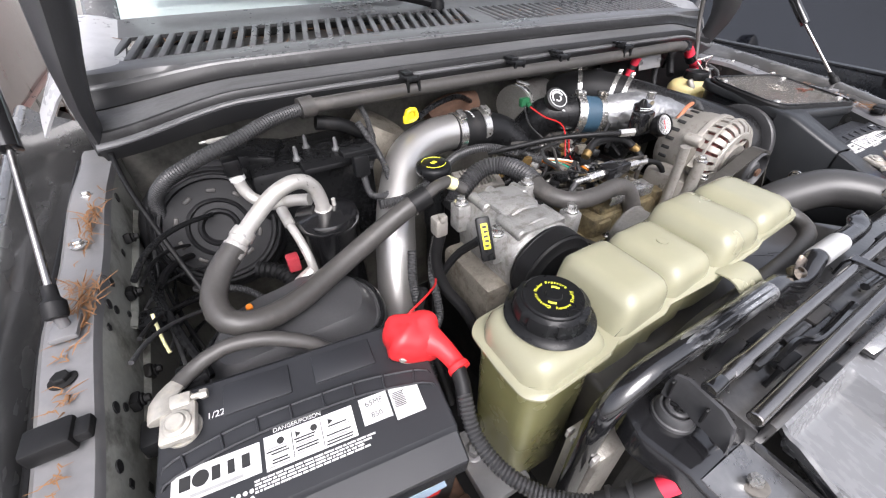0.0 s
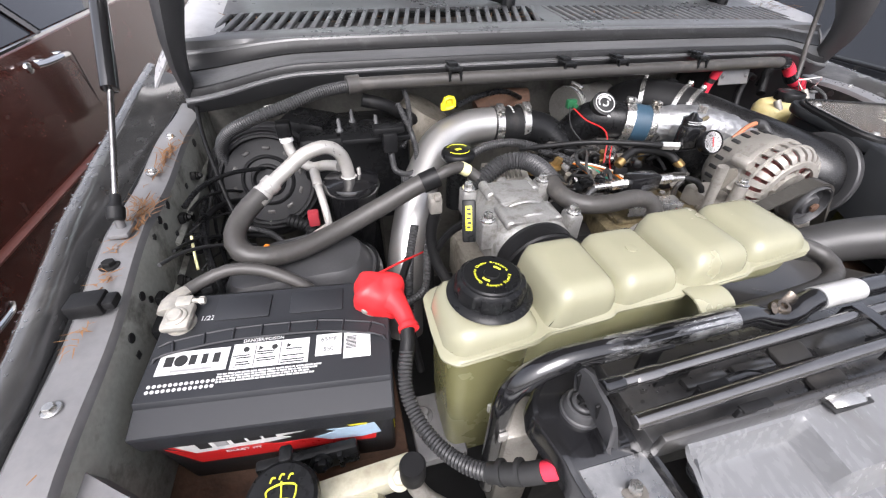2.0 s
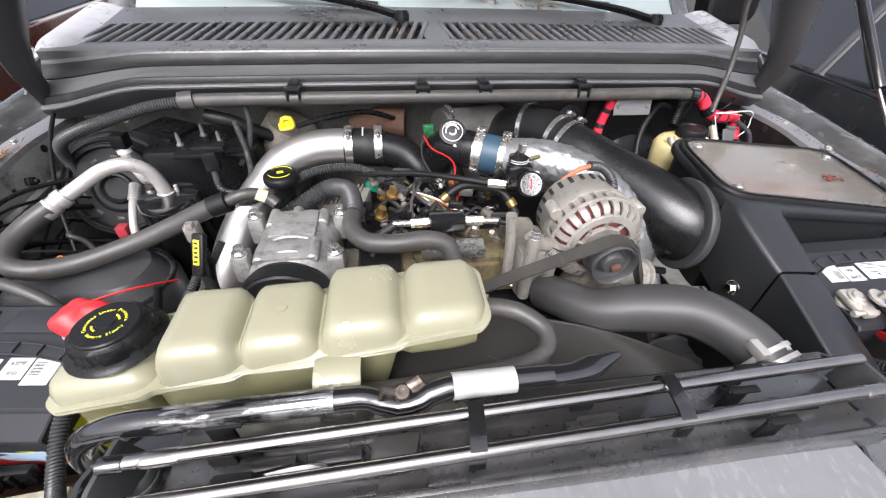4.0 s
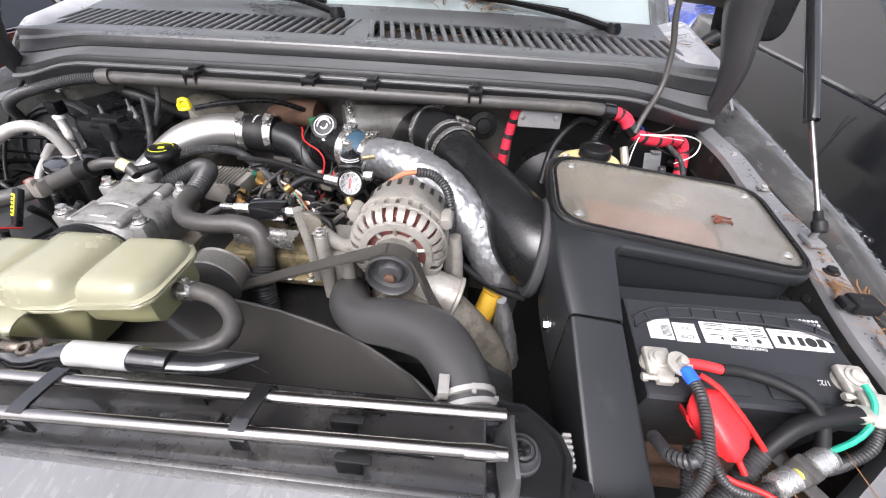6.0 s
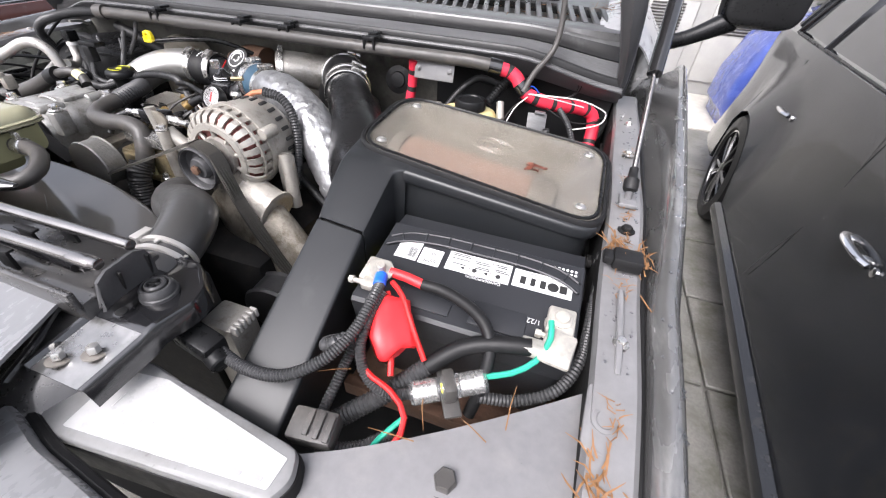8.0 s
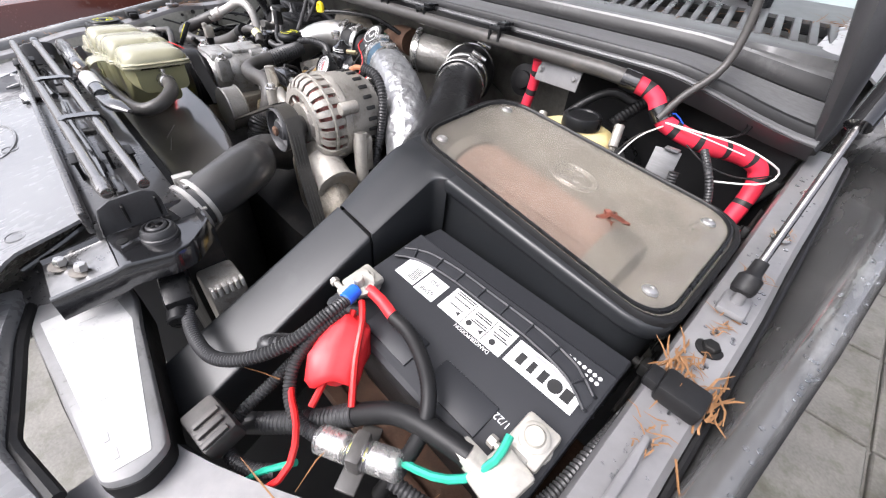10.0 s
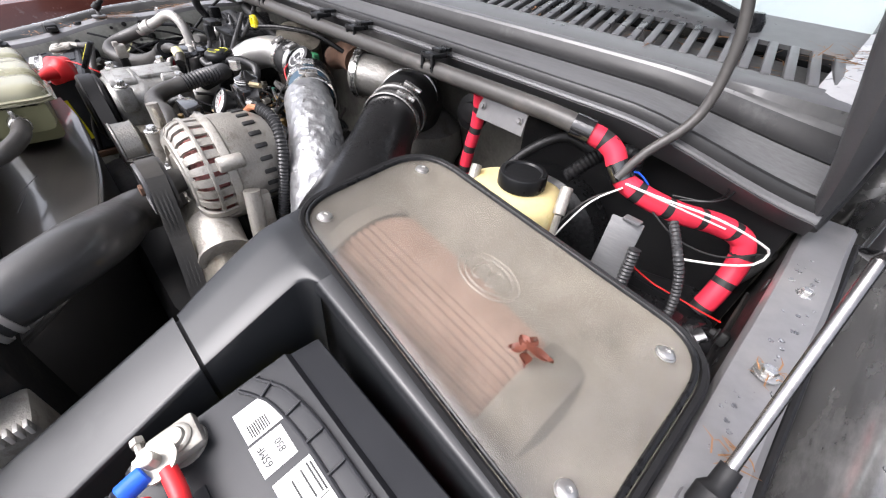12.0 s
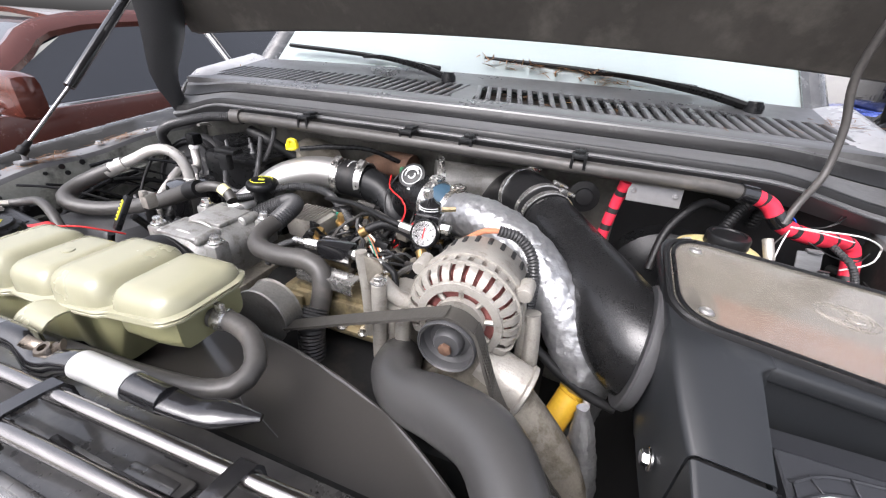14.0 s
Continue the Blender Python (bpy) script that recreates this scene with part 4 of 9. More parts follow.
# header panels beside the radiator support
BACK = [(0.30, -0.132), (0.34, -0.14), (0.40, -0.156), (0.53, -0.172), (0.60, -0.152), (0.66, -0.16)]
for s in (-1, 1):
    bm = B()
    rows = []
    for x in np.linspace(0.335, 0.66, 24):
        y0 = lerp_table(BACK, x)
        drop = 0.05 * max(0, (x - 0.5) / 0.16) ** 2
        rows.append([V(s * x, y0 - d, 1.118 - dz - drop) for d, dz in ((-0.002, 0.03), (0.0, 0.006), (0.004, 0.0), (0.03, -0.004), (0.1, 0.0), (0.2, 0.03), (0.32, 0.1), (0.38, 0.3))])
    fa = thing("front_fascia", (s * 0.5, -0.3, 1.0), "faded grey plastic fascia in front of the headlamp", "fascia", "front fascias")
    sheet(bm, rows, 0.004)
    part("skin", bm, SHIELD, fa)
    # black strip drawn in the gap between fascia and headlamp
    bm = B()
    hose(bm, [(s * x, lerp_table(BACK, x) + 0.004, 1.101) for x in np.linspace(0.335, 0.6, 12)], 0.006, 8, 0.02)
    part("edge_seal", bm, RUBBER, fa)
    bm = B()
    rows = []
    for t in np.linspace(0, 1, 10):
        rows.append([V(s * (0.575 + 0.295 * t), y0 + 0.172 * t ** 1.25, 1.075 + 0.02 * t - 0.03 * k) for k, y0 in ((1.2, -0.072), (0, -0.08), (0.2, -0.14), (0.5, -0.22), (1.5, -0.34))])
    sheet(bm, rows, 0.003)
    h = thing("header_panel", (s * 0.7, -0.1, 1.0), "dull grey headlamp mounting panel", "panel", "header panels")
    part("skin", bm, APRON, h)
    bm = B()
    lathe(bm, (s * 0.75, -0.045, 1.0735), (0, 0, 1), [(0.031, 0), (0.028, 0.0035), (0.024, 0.005), (0.02, 0.0045), (0.017, 0.0025), (0.002, 0.0025)], 40)
    part("pressed_dome", bm, APRON, h)
    bm = B()
    bolt(bm, (s * 0.75, -0.045, 1.076), (0, 0, 1), 0.0115, 0.011)
    part("bolt", bm, HOSE, h)
    # pale headlamp housing
    bm = B()
    out = rounded([(s * 0.33, -0.13), (s * 0.335, -0.055), (s * 0.40, -0.048), (s * 0.44, -0.053), (s * 0.615, -0.074), (s * 0.626, -0.10), (s * 0.615, -0.124), (s * 0.50, -0.138), (s * 0.385, -0.147)], 0.010, 4)
    slab(bm, out, 1.04, 1.094, bevel=0.006)
    lamp = thing("headlamp", (s * 0.52, -0.12, 1.0), "grey headlamp housing with a white paper label", "headlamp", "headlamps")
    part("rim", bm, DARK, lamp)
    bm = B()
    slab(bm, scaled(out, 0.003), 1.085, 1.1025, bevel=0.007)
    part("housing_top", bm, LAMPGREY, lamp)
    bm = B()
    slab(bm, rounded([(s * 0.384, -0.07), (s * 0.388, -0.135), (s * 0.607, -0.114), (s * 0.608, -0.0855), (s * 0.44, -0.062)], 0.002, 2), 1.1025, 1.1031)
    sticker = part("label", bm, LAMPTOP, lamp, "white paper label with fine print")
    rr = random.Random(8)
    for k in range(14):
        w = rr.uniform(0.02, 0.06)
        bm = B()
        box(bm, (s * (0.40 + 0.013 * k), -0.102 + rr.uniform(-0.012, 0.012), 1.1034), (0.0012, w * 0.6, 0.0004))
        part("print_line", bm, PRINT, sticker)
    for x, y, w in ((0.592, -0.108, 0.012), (0.572, -0.111, 0.01), (0.398, -0.078, 0.03)):
        bm = B()
        box(bm, (s * x, y, 1.1034), (0.004 if w > 0.02 else w, w if w > 0.02 else 0.004, 0.0004))
        part("print_block", bm, GREYINK, sticker)



# ---------------------------------------------------------------- batteries
def battery(flopped, label):
    """A flat-topped battery; flopped: its carry strap has fallen over the labels."""
    b = thing("battery", (0, 0, 0), label, "battery", "batteries")
    bm = B()
    slab(bm, rounded([(-0.139, -0.088), (0.139, -0.088), (0.139, 0.088), (-0.139, 0.088)], 0.008, 3), -0.192, -0.034, bevel=0.004)
    part("case", bm, BATT, b)
    prof = [(-0.093, -0.046), (-0.093, -0.016), (-0.0915, -0.013), (-0.062, -0.0065), (-0.0595, -0.002), (-0.0575, 0.0), (0.088, 0.0), (0.093, -0.004), (0.093, -0.046)]
    bm = B()
    loft(bm, [[V(x, y * k, z - dz) for y, z in prof] for x, k, dz in ((-0.1445, 0.985, 0.0015), (-0.1425, 1, 0), (0.1425, 1, 0), (0.1445, 0.985, 0.0015))])
    lid = part("lid", bm, BATT, b, sharp=20)
    for x in (-0.048, 0.048):
        bm = B()
        box(bm, (x, 0.062, 0.0012), (0.07, 0.036, 0.003), 0.001)
        part("vent_cover", bm, BATT, lid)
    # carry strap lying in a shallow bow over the lid
    bow, end, bend = (-0.040, -0.014, 5.0) if flopped else (0.021, 0.002, 3.0)
    arc_y = lambda x: bow + (end - bow) * min(1.0, abs(x) / 0.14) ** bend
    bm = B()
    for o in (-0.0085, 0.0085):
        hose(bm, [(-0.1455, end - 0.012 + o, -0.016)] + [(x, arc_y(x) + o, 0.0035) for x in (-0.136, -0.11, -0.06, 0.0, 0.06, 0.11, 0.136)] + [(0.1455, end - 0.012 + o, -0.016)], 0.0019, 6, 0.012)
    sheet(bm, [[V(x, arc_y(x) + o, 0.0032 + 0.0004 * (o == 0)) for o in (-0.008, 0, 0.008)] for x in np.linspace(-0.138, 0.138, 24)], 0.0012)
    strap = part("carry_strap", bm, BATT, b)
    for i in range(8):
        x = -0.119 + 0.034 * i
        bm = B()
        box(bm, (x, arc_y(x), 0.0048), (0.0022, 0.017, 0.003), 0.0005, pose(0, 0, 0, 0, 0, math.degrees(math.atan((arc_y(x + 0.01) - arc_y(x - 0.01)) / 0.02))), 1)
        part("strap_rib", bm, BATT, strap)
    # labels on the lid
    S = lambda x, y, h=0.0: Matrix.Translation((x * 0.93 - 0.004, y - 0.0135, h + 0.0004))

    def card(name, x, y, w, h, material, parent, up=0.0):
        bm = B()
        box(bm, (0, 0, 0), (w * 0.93, h, 0.0005), 0, S(x, y, up))
        return part(name, bm, material, parent)
    l1 = card("brand_label", -0.094, 0.002, 0.085, 0.03, WHITE, b)
    for i, w in enumerate((0.014, 0.012, 0.011, 0.009, 0.011)):
        if i == 1:
            bm = B()
            lathe(bm, (0, 0, 0), (0, 0, 1), [(0.0075, 0), (0.0075, 0.0004)], 20)
            bm.transform(S(-0.094 - 0.03 + 0.0145 * i, 0.004, 0.0003))
            part("printed_mark", bm, INK, l1)
        else:
            card("printed_mark", -0.094 - 0.03 + 0.0145 * i, 0.004, w * 0.75, 0.013, INK, l1, 0.0004)
    card("printed_line", -0.094, -0.009, 0.05, 0.003, GREYINK, l1, 0.0004)
    l2 = card("warning_label", 0.002, 0.002, 0.098, 0.034, WHITE, b)
    r = random.Random(3)
    for i in range(7):
        for j, (xa, w) in enumerate(((-0.033, 0.022), (-0.004, 0.026), (0.031, 0.03))):
            if (i * 3 + j * 5) % 7 != 2:
                card("printed_line", xa + r.uniform(-0.002, 0.002), 0.0055 - 0.003 * i, w * r.uniform(0.7, 1), 0.0014, INK if (i + j) % 3 else GREYINK, l2, 0.0004)
    for x, w in ((-0.018, 0.0008), (0.014, 0.0008)):
        card("rule", x, 0.002, w, 0.03, INK, l2, 0.0004)
    for i in range(4):
        bm = B()
        lathe(bm, (0, 0, 0), (0, 0, 1), [(0.0036, 0), (0.0036, 0.0004)], 3 if i % 2 else 14)
        bm.transform(S(-0.03 + 0.018 * i, 0.0105, 0.0003))
        part("warning_mark", bm, INK, l2)
    l3 = card("rating_label", 0.077, 0.006, 0.034, 0.03, WHITE, b)
    writing("rating_code", "65MF", 0.009, S(0.077, 0.013, 0.0005), INK, l3)
    writing("rating_number", "850", 0.0085, S(0.077, -0.001, 0.0005), INK, l3)
    l4 = card("bar_code_label", 0.115, 0.002, 0.036, 0.036, WHITE, b)
    for i in range(9):
        card("bar", 0.106 + r.uniform(0, 0.002), 0.014 - 0.002 * i, 0.014, 0.001, INK, l4, 0.0004)
    writing("danger_line", "DANGER/POISON", 0.0062, S(-0.01, 0.0225, 0.0005), WHITE, b)
    for i in range(13):
        for j in range(2):
            bm = B()
            lathe(bm, (-0.132 + 0.0058 * i, -0.0395 - 0.0065 * j, 0.0002), (0, 0, 1), [(0.0021, 0), (0.0021, 0.0007)], 8)
            part("date_dot", bm, WHITE, b)
    for i in range(4):
        x = -0.056
        bm = B()
        while x < 0.05 + 0.012 * (i == 0):
            w = r.uniform(0.003, 0.011)
            box(bm, (x + w / 2, -0.0192 - 0.0032 * i, 0), (w - 0.0011, 0.0019, 0.0005), 0, S(0, 0))
            x += w
        part("small_print", bm, PRINT, b)
    writing("date_code", "1/22", 0.010, pose(-0.091, 0.050, 0.0006), WHITE, b)
    # wrap label on the front
    F = lambda x, z, h=0.0: pose(x, -0.0885 - h, z, 90, 0, 0)

    def wrap(name, pts, material, parent, up=0.0006):
        bm = B()
        slab(bm, pts, 0, 0.0005, pose(0, -0.0883 - up, 0.010, 90, 0, 0))
        return part(name, bm, material, parent)
    fl = wrap("front_label", [(-0.105, -0.115), (0.12, -0.115), (0.13, -0.06), (-0.12, -0.06)], INK, b)
    wrap("red_band", [(-0.125, -0.07), (-0.09, -0.100), (0.02, -0.094), (0.118, -0.098), (0.115, -0.122), (-0.105, -0.126)], REDLAB, fl, 0.0012)
    wrap("red_band", [(-0.128, -0.052), (-0.1, -0.052), (-0.085, -0.09), (-0.02, -0.088), (0.02, -0.104), (-0.09, -0.106)], REDLAB, fl, 0.0014)
    wrap("white_block", [(-0.118, -0.053), (0.008, -0.049), (0.02, -0.053), (0.008, -0.058), (0.034, -0.064), (0.006, -0.07), (0.016, -0.078), (-0.012, -0.084), (-0.098, -0.09)], WHITE, fl, 0.0018)
    for i, x in enumerate((-0.082, -0.062, -0.042, -0.024, -0.006)):
        wrap("printed_mark", [(x - 0.007, -0.078 + 0.002 * i), (x + 0.007, -0.077 + 0.002 * i), (x + 0.007, -0.06), (x - 0.007, -0.061)], INK if i != 1 else GREYINK, fl, 0.0024)
    wrap("blue_block", [(0.04, -0.09), (0.07, -0.078), (0.06, -0.07), (0.09, -0.072), (0.118, -0.066), (0.124, -0.1), (0.1, -0.108), (0.06, -0.104)], BLUELAB, fl, 0.0018)
    wrap("yellow_block", [(0.082, -0.056), (0.112, -0.055), (0.108, -0.067), (0.088, -0.066)], YLAB, fl, 0.0022)
    writing("slogan", "EXACT FIT", 0.009, pose(-0.045, -0.0908, -0.087, 90, 0, 0), WHITE, fl)
    bm = B()
    box(bm, (0.1396, -0.02, -0.1), (0.0008, 0.09, 0.11))
    part("side_label", bm, YLAB, b, "yellow warning label on the end")
    # terminals
    for x, side in ((-0.122, -1), (0.126, 1)):
        bm = B()
        lathe(bm, (x, 0.046, -0.002), (0, 0, 1), [(0.019, 0), (0.018, 0.004), (0.010, 0.005), (0.0095, 0.022), (0.008, 0.024)], 22)
        part("post", bm, LEAD, b)
        bm = B()
        box(bm, (x, 0.048, 0.0105), (0.034, 0.04, 0.011), 0.004)
        lathe(bm, (x, 0.046, 0.012), (0, 0, 1), [(0.0135, 0), (0.0135, 0.006), (0.0115, 0.0075), (0.0095, 0.0075)], 24)
        box(bm, (x - side * 0.002, 0.071, 0.011), (0.02, 0.016, 0.012), 0.002)
        rod(bm, (x - 0.018, 0.072, 0.012), (x + 0.022, 0.072, 0.012), 0.0035, 8)
        bolt(bm, (x + 0.018, 0.072, 0.012), (1, 0, 0), 0.0055, 0.007, False)
        part("terminal_clamp", bm, LEAD, b)
    return b


batt = battery(False, "black twelve-volt car battery with white labels and clamped terminals")
batt.matrix_basis = pose(-0.693, 0.192, 1.113, 0, 0, -6.4) @ pose(0, 0, 0, 8, 0, 0)
batt2 = battery(True, "black twelve-volt car battery with many red and black wires")
batt2.matrix_basis = pose(0.706, 0.200, 1.130, 0, 0, 180.0) @ pose(0, 0, 0, -10, 0, 0)

for x, nm in ((-0.709, 0), (0.708, 1)):
    bm = B()
    box(bm, (x, 0.2, 0.916), (0.33, 0.22, 0.018), 0.004)
    box(bm, (x, 0.095, 0.925), (0.33, 0.02, 0.03), 0.004)
    solo("battery_tray", bm, RUST, "rust-stained steel battery tray", "tray", "battery trays")

# lug and cable on the first battery's negative terminal
lug = thing("battery_cable", (-0.82, 0.26, 1.12), "grey battery cable with a bent bare lug", "cable", "battery cables")
bm = B()
hose(bm, [(-0.822, 0.262, 1.132, 0.014), (-0.822, 0.28, 1.134, 0.013), (-0.812, 0.298, 1.133, 0.010), (-0.80, 0.308, 1.131, 0.009)], 0.01, 10, 0.008, flat=0.55, up=(0, 0, 1))
part("lug", bm, LEAD, lug)
bm = B()
hose(bm, [(-0.808, 0.301, 1.132), (-0.79, 0.314, 1.134), (-0.758, 0.322, 1.14), (-0.715, 0.315, 1.138), (-0.67, 0.302, 1.118), (-0.64, 0.29, 1.09)], 0.0092, 12)
part("cable", bm, HOSE, lug)

# red positive boot on the first battery
boot = thing("terminal_boot", (-0.58, 0.25, 1.13), "bright red rubber boot over the positive terminal", "terminal boot", "terminal boots")
bm = B()
BM = pose(-0.555, 0.226, 1.141, 8, 6, -14) @ Matrix.Scale(0.9, 4)
rings = []
for k, z in ((0.95, -0.026), (1.04, -0.021), (1.07, -0.006), (1.05, 0.006), (0.97, 0.015), (0.8, 0.0215), (0.52, 0.026), (0.2, 0.0275)):
    ring = []
    for i in range(36):
        a = 2 * math.pi * i / 36
        q = 0.94 * (abs(math.cos(a)) ** 5 + abs(math.sin(a)) ** 5) ** (-1 / 5)
        dent = 1 + 0.05 * math.sin(3 * a + 40 * z) + 0.035 * math.sin(7 * a - 60 * z)
        ring.append(BM @ V(0.036 * k * q * dent * math.cos(a), 0.030 * k * q * dent * math.sin(a), z + 0.003 * math.sin(2 * a)))
    rings.append(ring)
loft(bm, rings)
part("hood", bm, RED, boot, sharp=55)
bm = B()
hose(bm, [(-0.54, 0.212, 1.138, 0.02), (-0.532, 0.195, 1.137, 0.0135), (-0.527, 0.178, 1.132, 0.0115), (-0.526, 0.17, 1.13, 0.0115), (-0.5258, 0.168, 1.1295, 0.0135), (-0.5255, 0.162, 1.128, 0.0135)], 0.012, 16, 0.004)
part("nozzle", bm, RED, boot)
bm = B()
hose(bm, [(-0.527, 0.172, 1.132), (-0.53, 0.15, 1.12), (-0.54, 0.125, 1.10)], 0.0095, 12)
part("cable", bm, RUBBER, boot)

loom1 = thing("wire_loom", (-0.5, 0.05, 1.0), "black corrugated loom running from the battery to the front", "wire loom", "wire looms")
bm = B()
hose(bm, [(-0.534, 0.14, 1.115), (-0.542, 0.105, 1.095), (-0.535, 0.07, 1.08), (-0.518, 0.035, 1.076), (-0.495, 0.005, 1.084), (-0.472, -0.016, 1.10)], 0.0092, 14, ridge=(0.0045, 0.0016))
part("conduit", bm, LOOM, loom1)
bm = B()
hose(bm, [(-0.478, -0.011, 1.096), (-0.455, -0.026, 1.114), (-0.436, -0.034, 1.129)], 0.0104, 14)
for q in (0.2, 0.55):
    lathe(bm, V(-0.478, -0.011, 1.096).lerp(V(-0.436, -0.034, 1.129), q), (0.042, -0.023, 0.033), [(0.0104, 0), (0.0128, 0.0005), (0.0128, 0.0045), (0.0104, 0.005)], 20)
part("taped_end", bm, BLACKT, loom1)
bm = B()
hose(bm, [(-0.438, -0.033, 1.1275), (-0.425, -0.039, 1.138)], 0.0088, 12)
part("red_end", bm, REDT, loom1)


# ---------------------------------------------------------------- coolant tank
tank = thing("coolant_tank", (-0.3, 0.13, 1.0), "milky yellowed plastic coolant tank with four lobes", "coolant tank")
LOBES = [(-0.500, -0.392, 1.203, 0.052), (-0.388, -0.304, 1.236, 0.053), (-0.302, -0.222, 1.236, 0.052), (-0.219, -0.130, 1.250, 0.056), (-0.127, -0.036, 1.250, 0.053)]
seam = lambda x: 1.170 + 0.132 * (x + 0.48)
mid_y = lambda x: 0.128 + 0.03 * (x + 0.35)


def tank_ring(x, zlow, ztop, hw, r):
    out = rounded([(-hw, zlow), (hw, zlow), (hw * 0.94, ztop), (-hw * 0.94, ztop)], [0.004, 0.004, r, r], 5)
    return [V(x, mid_y(x) + y, z) for y, z in out]


bm = B()
rings = []
for k, (x0, x1, zt, hw) in enumerate(LOBES):
    L = x1 - x0
    prev, nxt = (LOBES[k - 1][2] if k else None), (LOBES[k + 1][2] if k < 4 else None)
    for u in (0.0, 0.03, 0.09, 0.18, 0.32, 0.5, 0.68, 0.82, 0.91, 0.97, 1.0):
        e = min(u, 1 - u)
        drop = max(0.0, 1 - e / 0.22) ** 2.4
        end = (k == 0 and u < 0.5) or (k == 4 and u > 0.5)
        base = seam(x0 + L * u)
        if end:
            z, w = zt - drop * (zt - base) * 0.62, hw * (1 - 0.42 * drop)
        else:
            other = prev if (u < 0.5 or nxt is None) else nxt
            low = min(zt, other) - 0.018
            z, w = zt - drop * (zt - low), hw * (1 - 0.17 * drop)
        x = x0 + L * u
        rings.append(tank_ring(x, base, z, w, 0.021 * (1 - 0.3 * drop)))
loft(bm, rings)
part("upper_shell", bm, TANK, tank, sharp=60)
bm = B()
out = [(-0.507, 0.12), (-0.505, 0.082), (-0.49, 0.068), (-0.4, 0.068), (-0.39, 0.074), (-0.31, 0.072), (-0.303, 0.078), (-0.225, 0.072), (-0.218, 0.074), (-0.135, 0.074), (-0.128, 0.079), (-0.045, 0.08), (-0.031, 0.095), (-0.03, 0.17), (-0.045, 0.192), (-0.21, 0.193), (-0.22, 0.186), (-0.39, 0.184), (-0.4, 0.188), (-0.49, 0.186), (-0.505, 0.175)]
out = rounded(out, 0.007, 3)
loft(bm, [[V(x, y + 0.004, seam(x) - 0.004) for x, y in scaled(out, 0.004)], [V(x, y, seam(x) - 0.003) for x, y in out], [V(x, y, seam(x) - 0.0005) for x, y in out], [V(x, y, seam(x) + 0.0005) for x, y in scaled(out, 0.002)], [V(x, y, seam(x) + 0.003) for x, y in out], [V(x, y, seam(x) + 0.005) for x, y in scaled(out, 0.004)]])
part("weld_seam", bm, TANK, tank)
bm = B()
out = rounded([(-0.496, 0.08), (-0.396, 0.08), (-0.396, 0.178), (-0.496, 0.178)], 0.022, 5)
loft(bm, [[V(x * 0.985 - 0.006, y, z) for x, y in scaled(out, d)] for d, z in ((0.02, 0.925), (0.006, 0.932), (0.003, 0.96), (0.0, 1.10), (0.0, seam(-0.49)))])
part("filler_column", bm, TANKLOW, tank, "olive coolant-filled lower column")
bm = B()
rings = []
for x in np.linspace(-0.4, -0.045, 24):
    ph = ((x + 0.4) / 0.0875) % 1
    w = 0.046 - 0.008 * max(0, 1 - min(ph, 1 - ph) / 0.15)
    zb = 1.0 if x < -0.305 else (1.125 if x < -0.14 else 1.18)
    rings.append([V(x, mid_y(x) + y, z) for y, z in rounded([(-w, zb), (w, zb), (w, seam(x)), (-w, seam(x))], [0.014, 0.014, 0.002, 0.002], 3)])
loft(bm, rings)
part("lower_shell", bm, TANKMID, tank)
bm = B()
lathe(bm, (-0.262, mid_y(-0.262), 1.2355), (0, 0, 1), [(0.007, 0), (0.0068, 0.0015), (0.003, 0.002)], 14)
part("moulding_mark", bm, TANK, tank)
bm = B()
lathe(bm, (-0.438, 0.128, 1.198), (0, 0, 1), [(0.044, 0), (0.044, 0.01)], 30)
part("filler_neck", bm, TANK, tank)
bm = B()
lathe(bm, (-0.438, 0.128, 1.205), (0, 0, 1), [(0.042, 0), (0.0475, 0.001), (0.0485, 0.003), (0.0465, 0.0055), (0.040, 0.008), (0.039, 0.010)], 48)
cap = part("cap", bm, BLACK, tank, "black ribbed pressure cap with yellow lettering")
bm = B()
n = 96
prof = [(0.040, 0.008), (0.0395, 0.019), (0.0375, 0.0235), (0.034, 0.025), (0.0325, 0.0262), (0.032, 0.0285), (0.0305, 0.030), (0.009, 0.030), (0.008, 0.032), (0.001, 0.032)]
rings = []
for r0, h in prof:
    ring = []
    for i in range(n):
        a = 2 * math.pi * i / n
        k = r0 * (1 - (0.045 if (h < 0.0245 and i % 12 in (0, 1, 2)) else 0))
        ring.append(V(-0.438 + k * math.cos(a), 0.128 + k * math.sin(a), 1.205 + h))
    rings.append(ring)
loft(bm, rings)
part("grip", bm, BLACK, cap, sharp=30)
arc_writing("caution_text", "Contents Under Pressure", 0.0050, (-0.438, 0.128, 1.2354), 0.0185, 90, 205, pose(0, 0, 0, 0, 0, 20), YELINK, cap)
arc_writing("caution_text", "Remove Slowly", 0.0050, (-0.438, 0.128, 1.2354), 0.0185, 270, -105, pose(0, 0, 0, 0, 0, 20), YELINK, cap)
for s in (-1, 1):
    bm = B()
    hose(bm, [V(-0.438 + 0.012 * math.cos(radians(a)), 0.128 + 0.012 * math.sin(radians(a)), 1.2354) for a in ((200, 220, 240) if s < 0 else (20, 40, 60))], 0.0012, 5, 0.004)
    part("arrow", bm, YELINK, cap)
bm = B()
hose(bm, [(-0.2, 0.082, 1.206), (-0.2, 0.068, 1.211), (-0.2, 0.054, 1.209), (-0.2, 0.042, 1.197), (-0.2, 0.036, 1.172), (-0.2, 0.034, 1.13)], 0.025, 10, 0.005, flat=0.13, up=(0, 0, 1))
part("mount_tab", bm, TANK, tank)
bm = B()
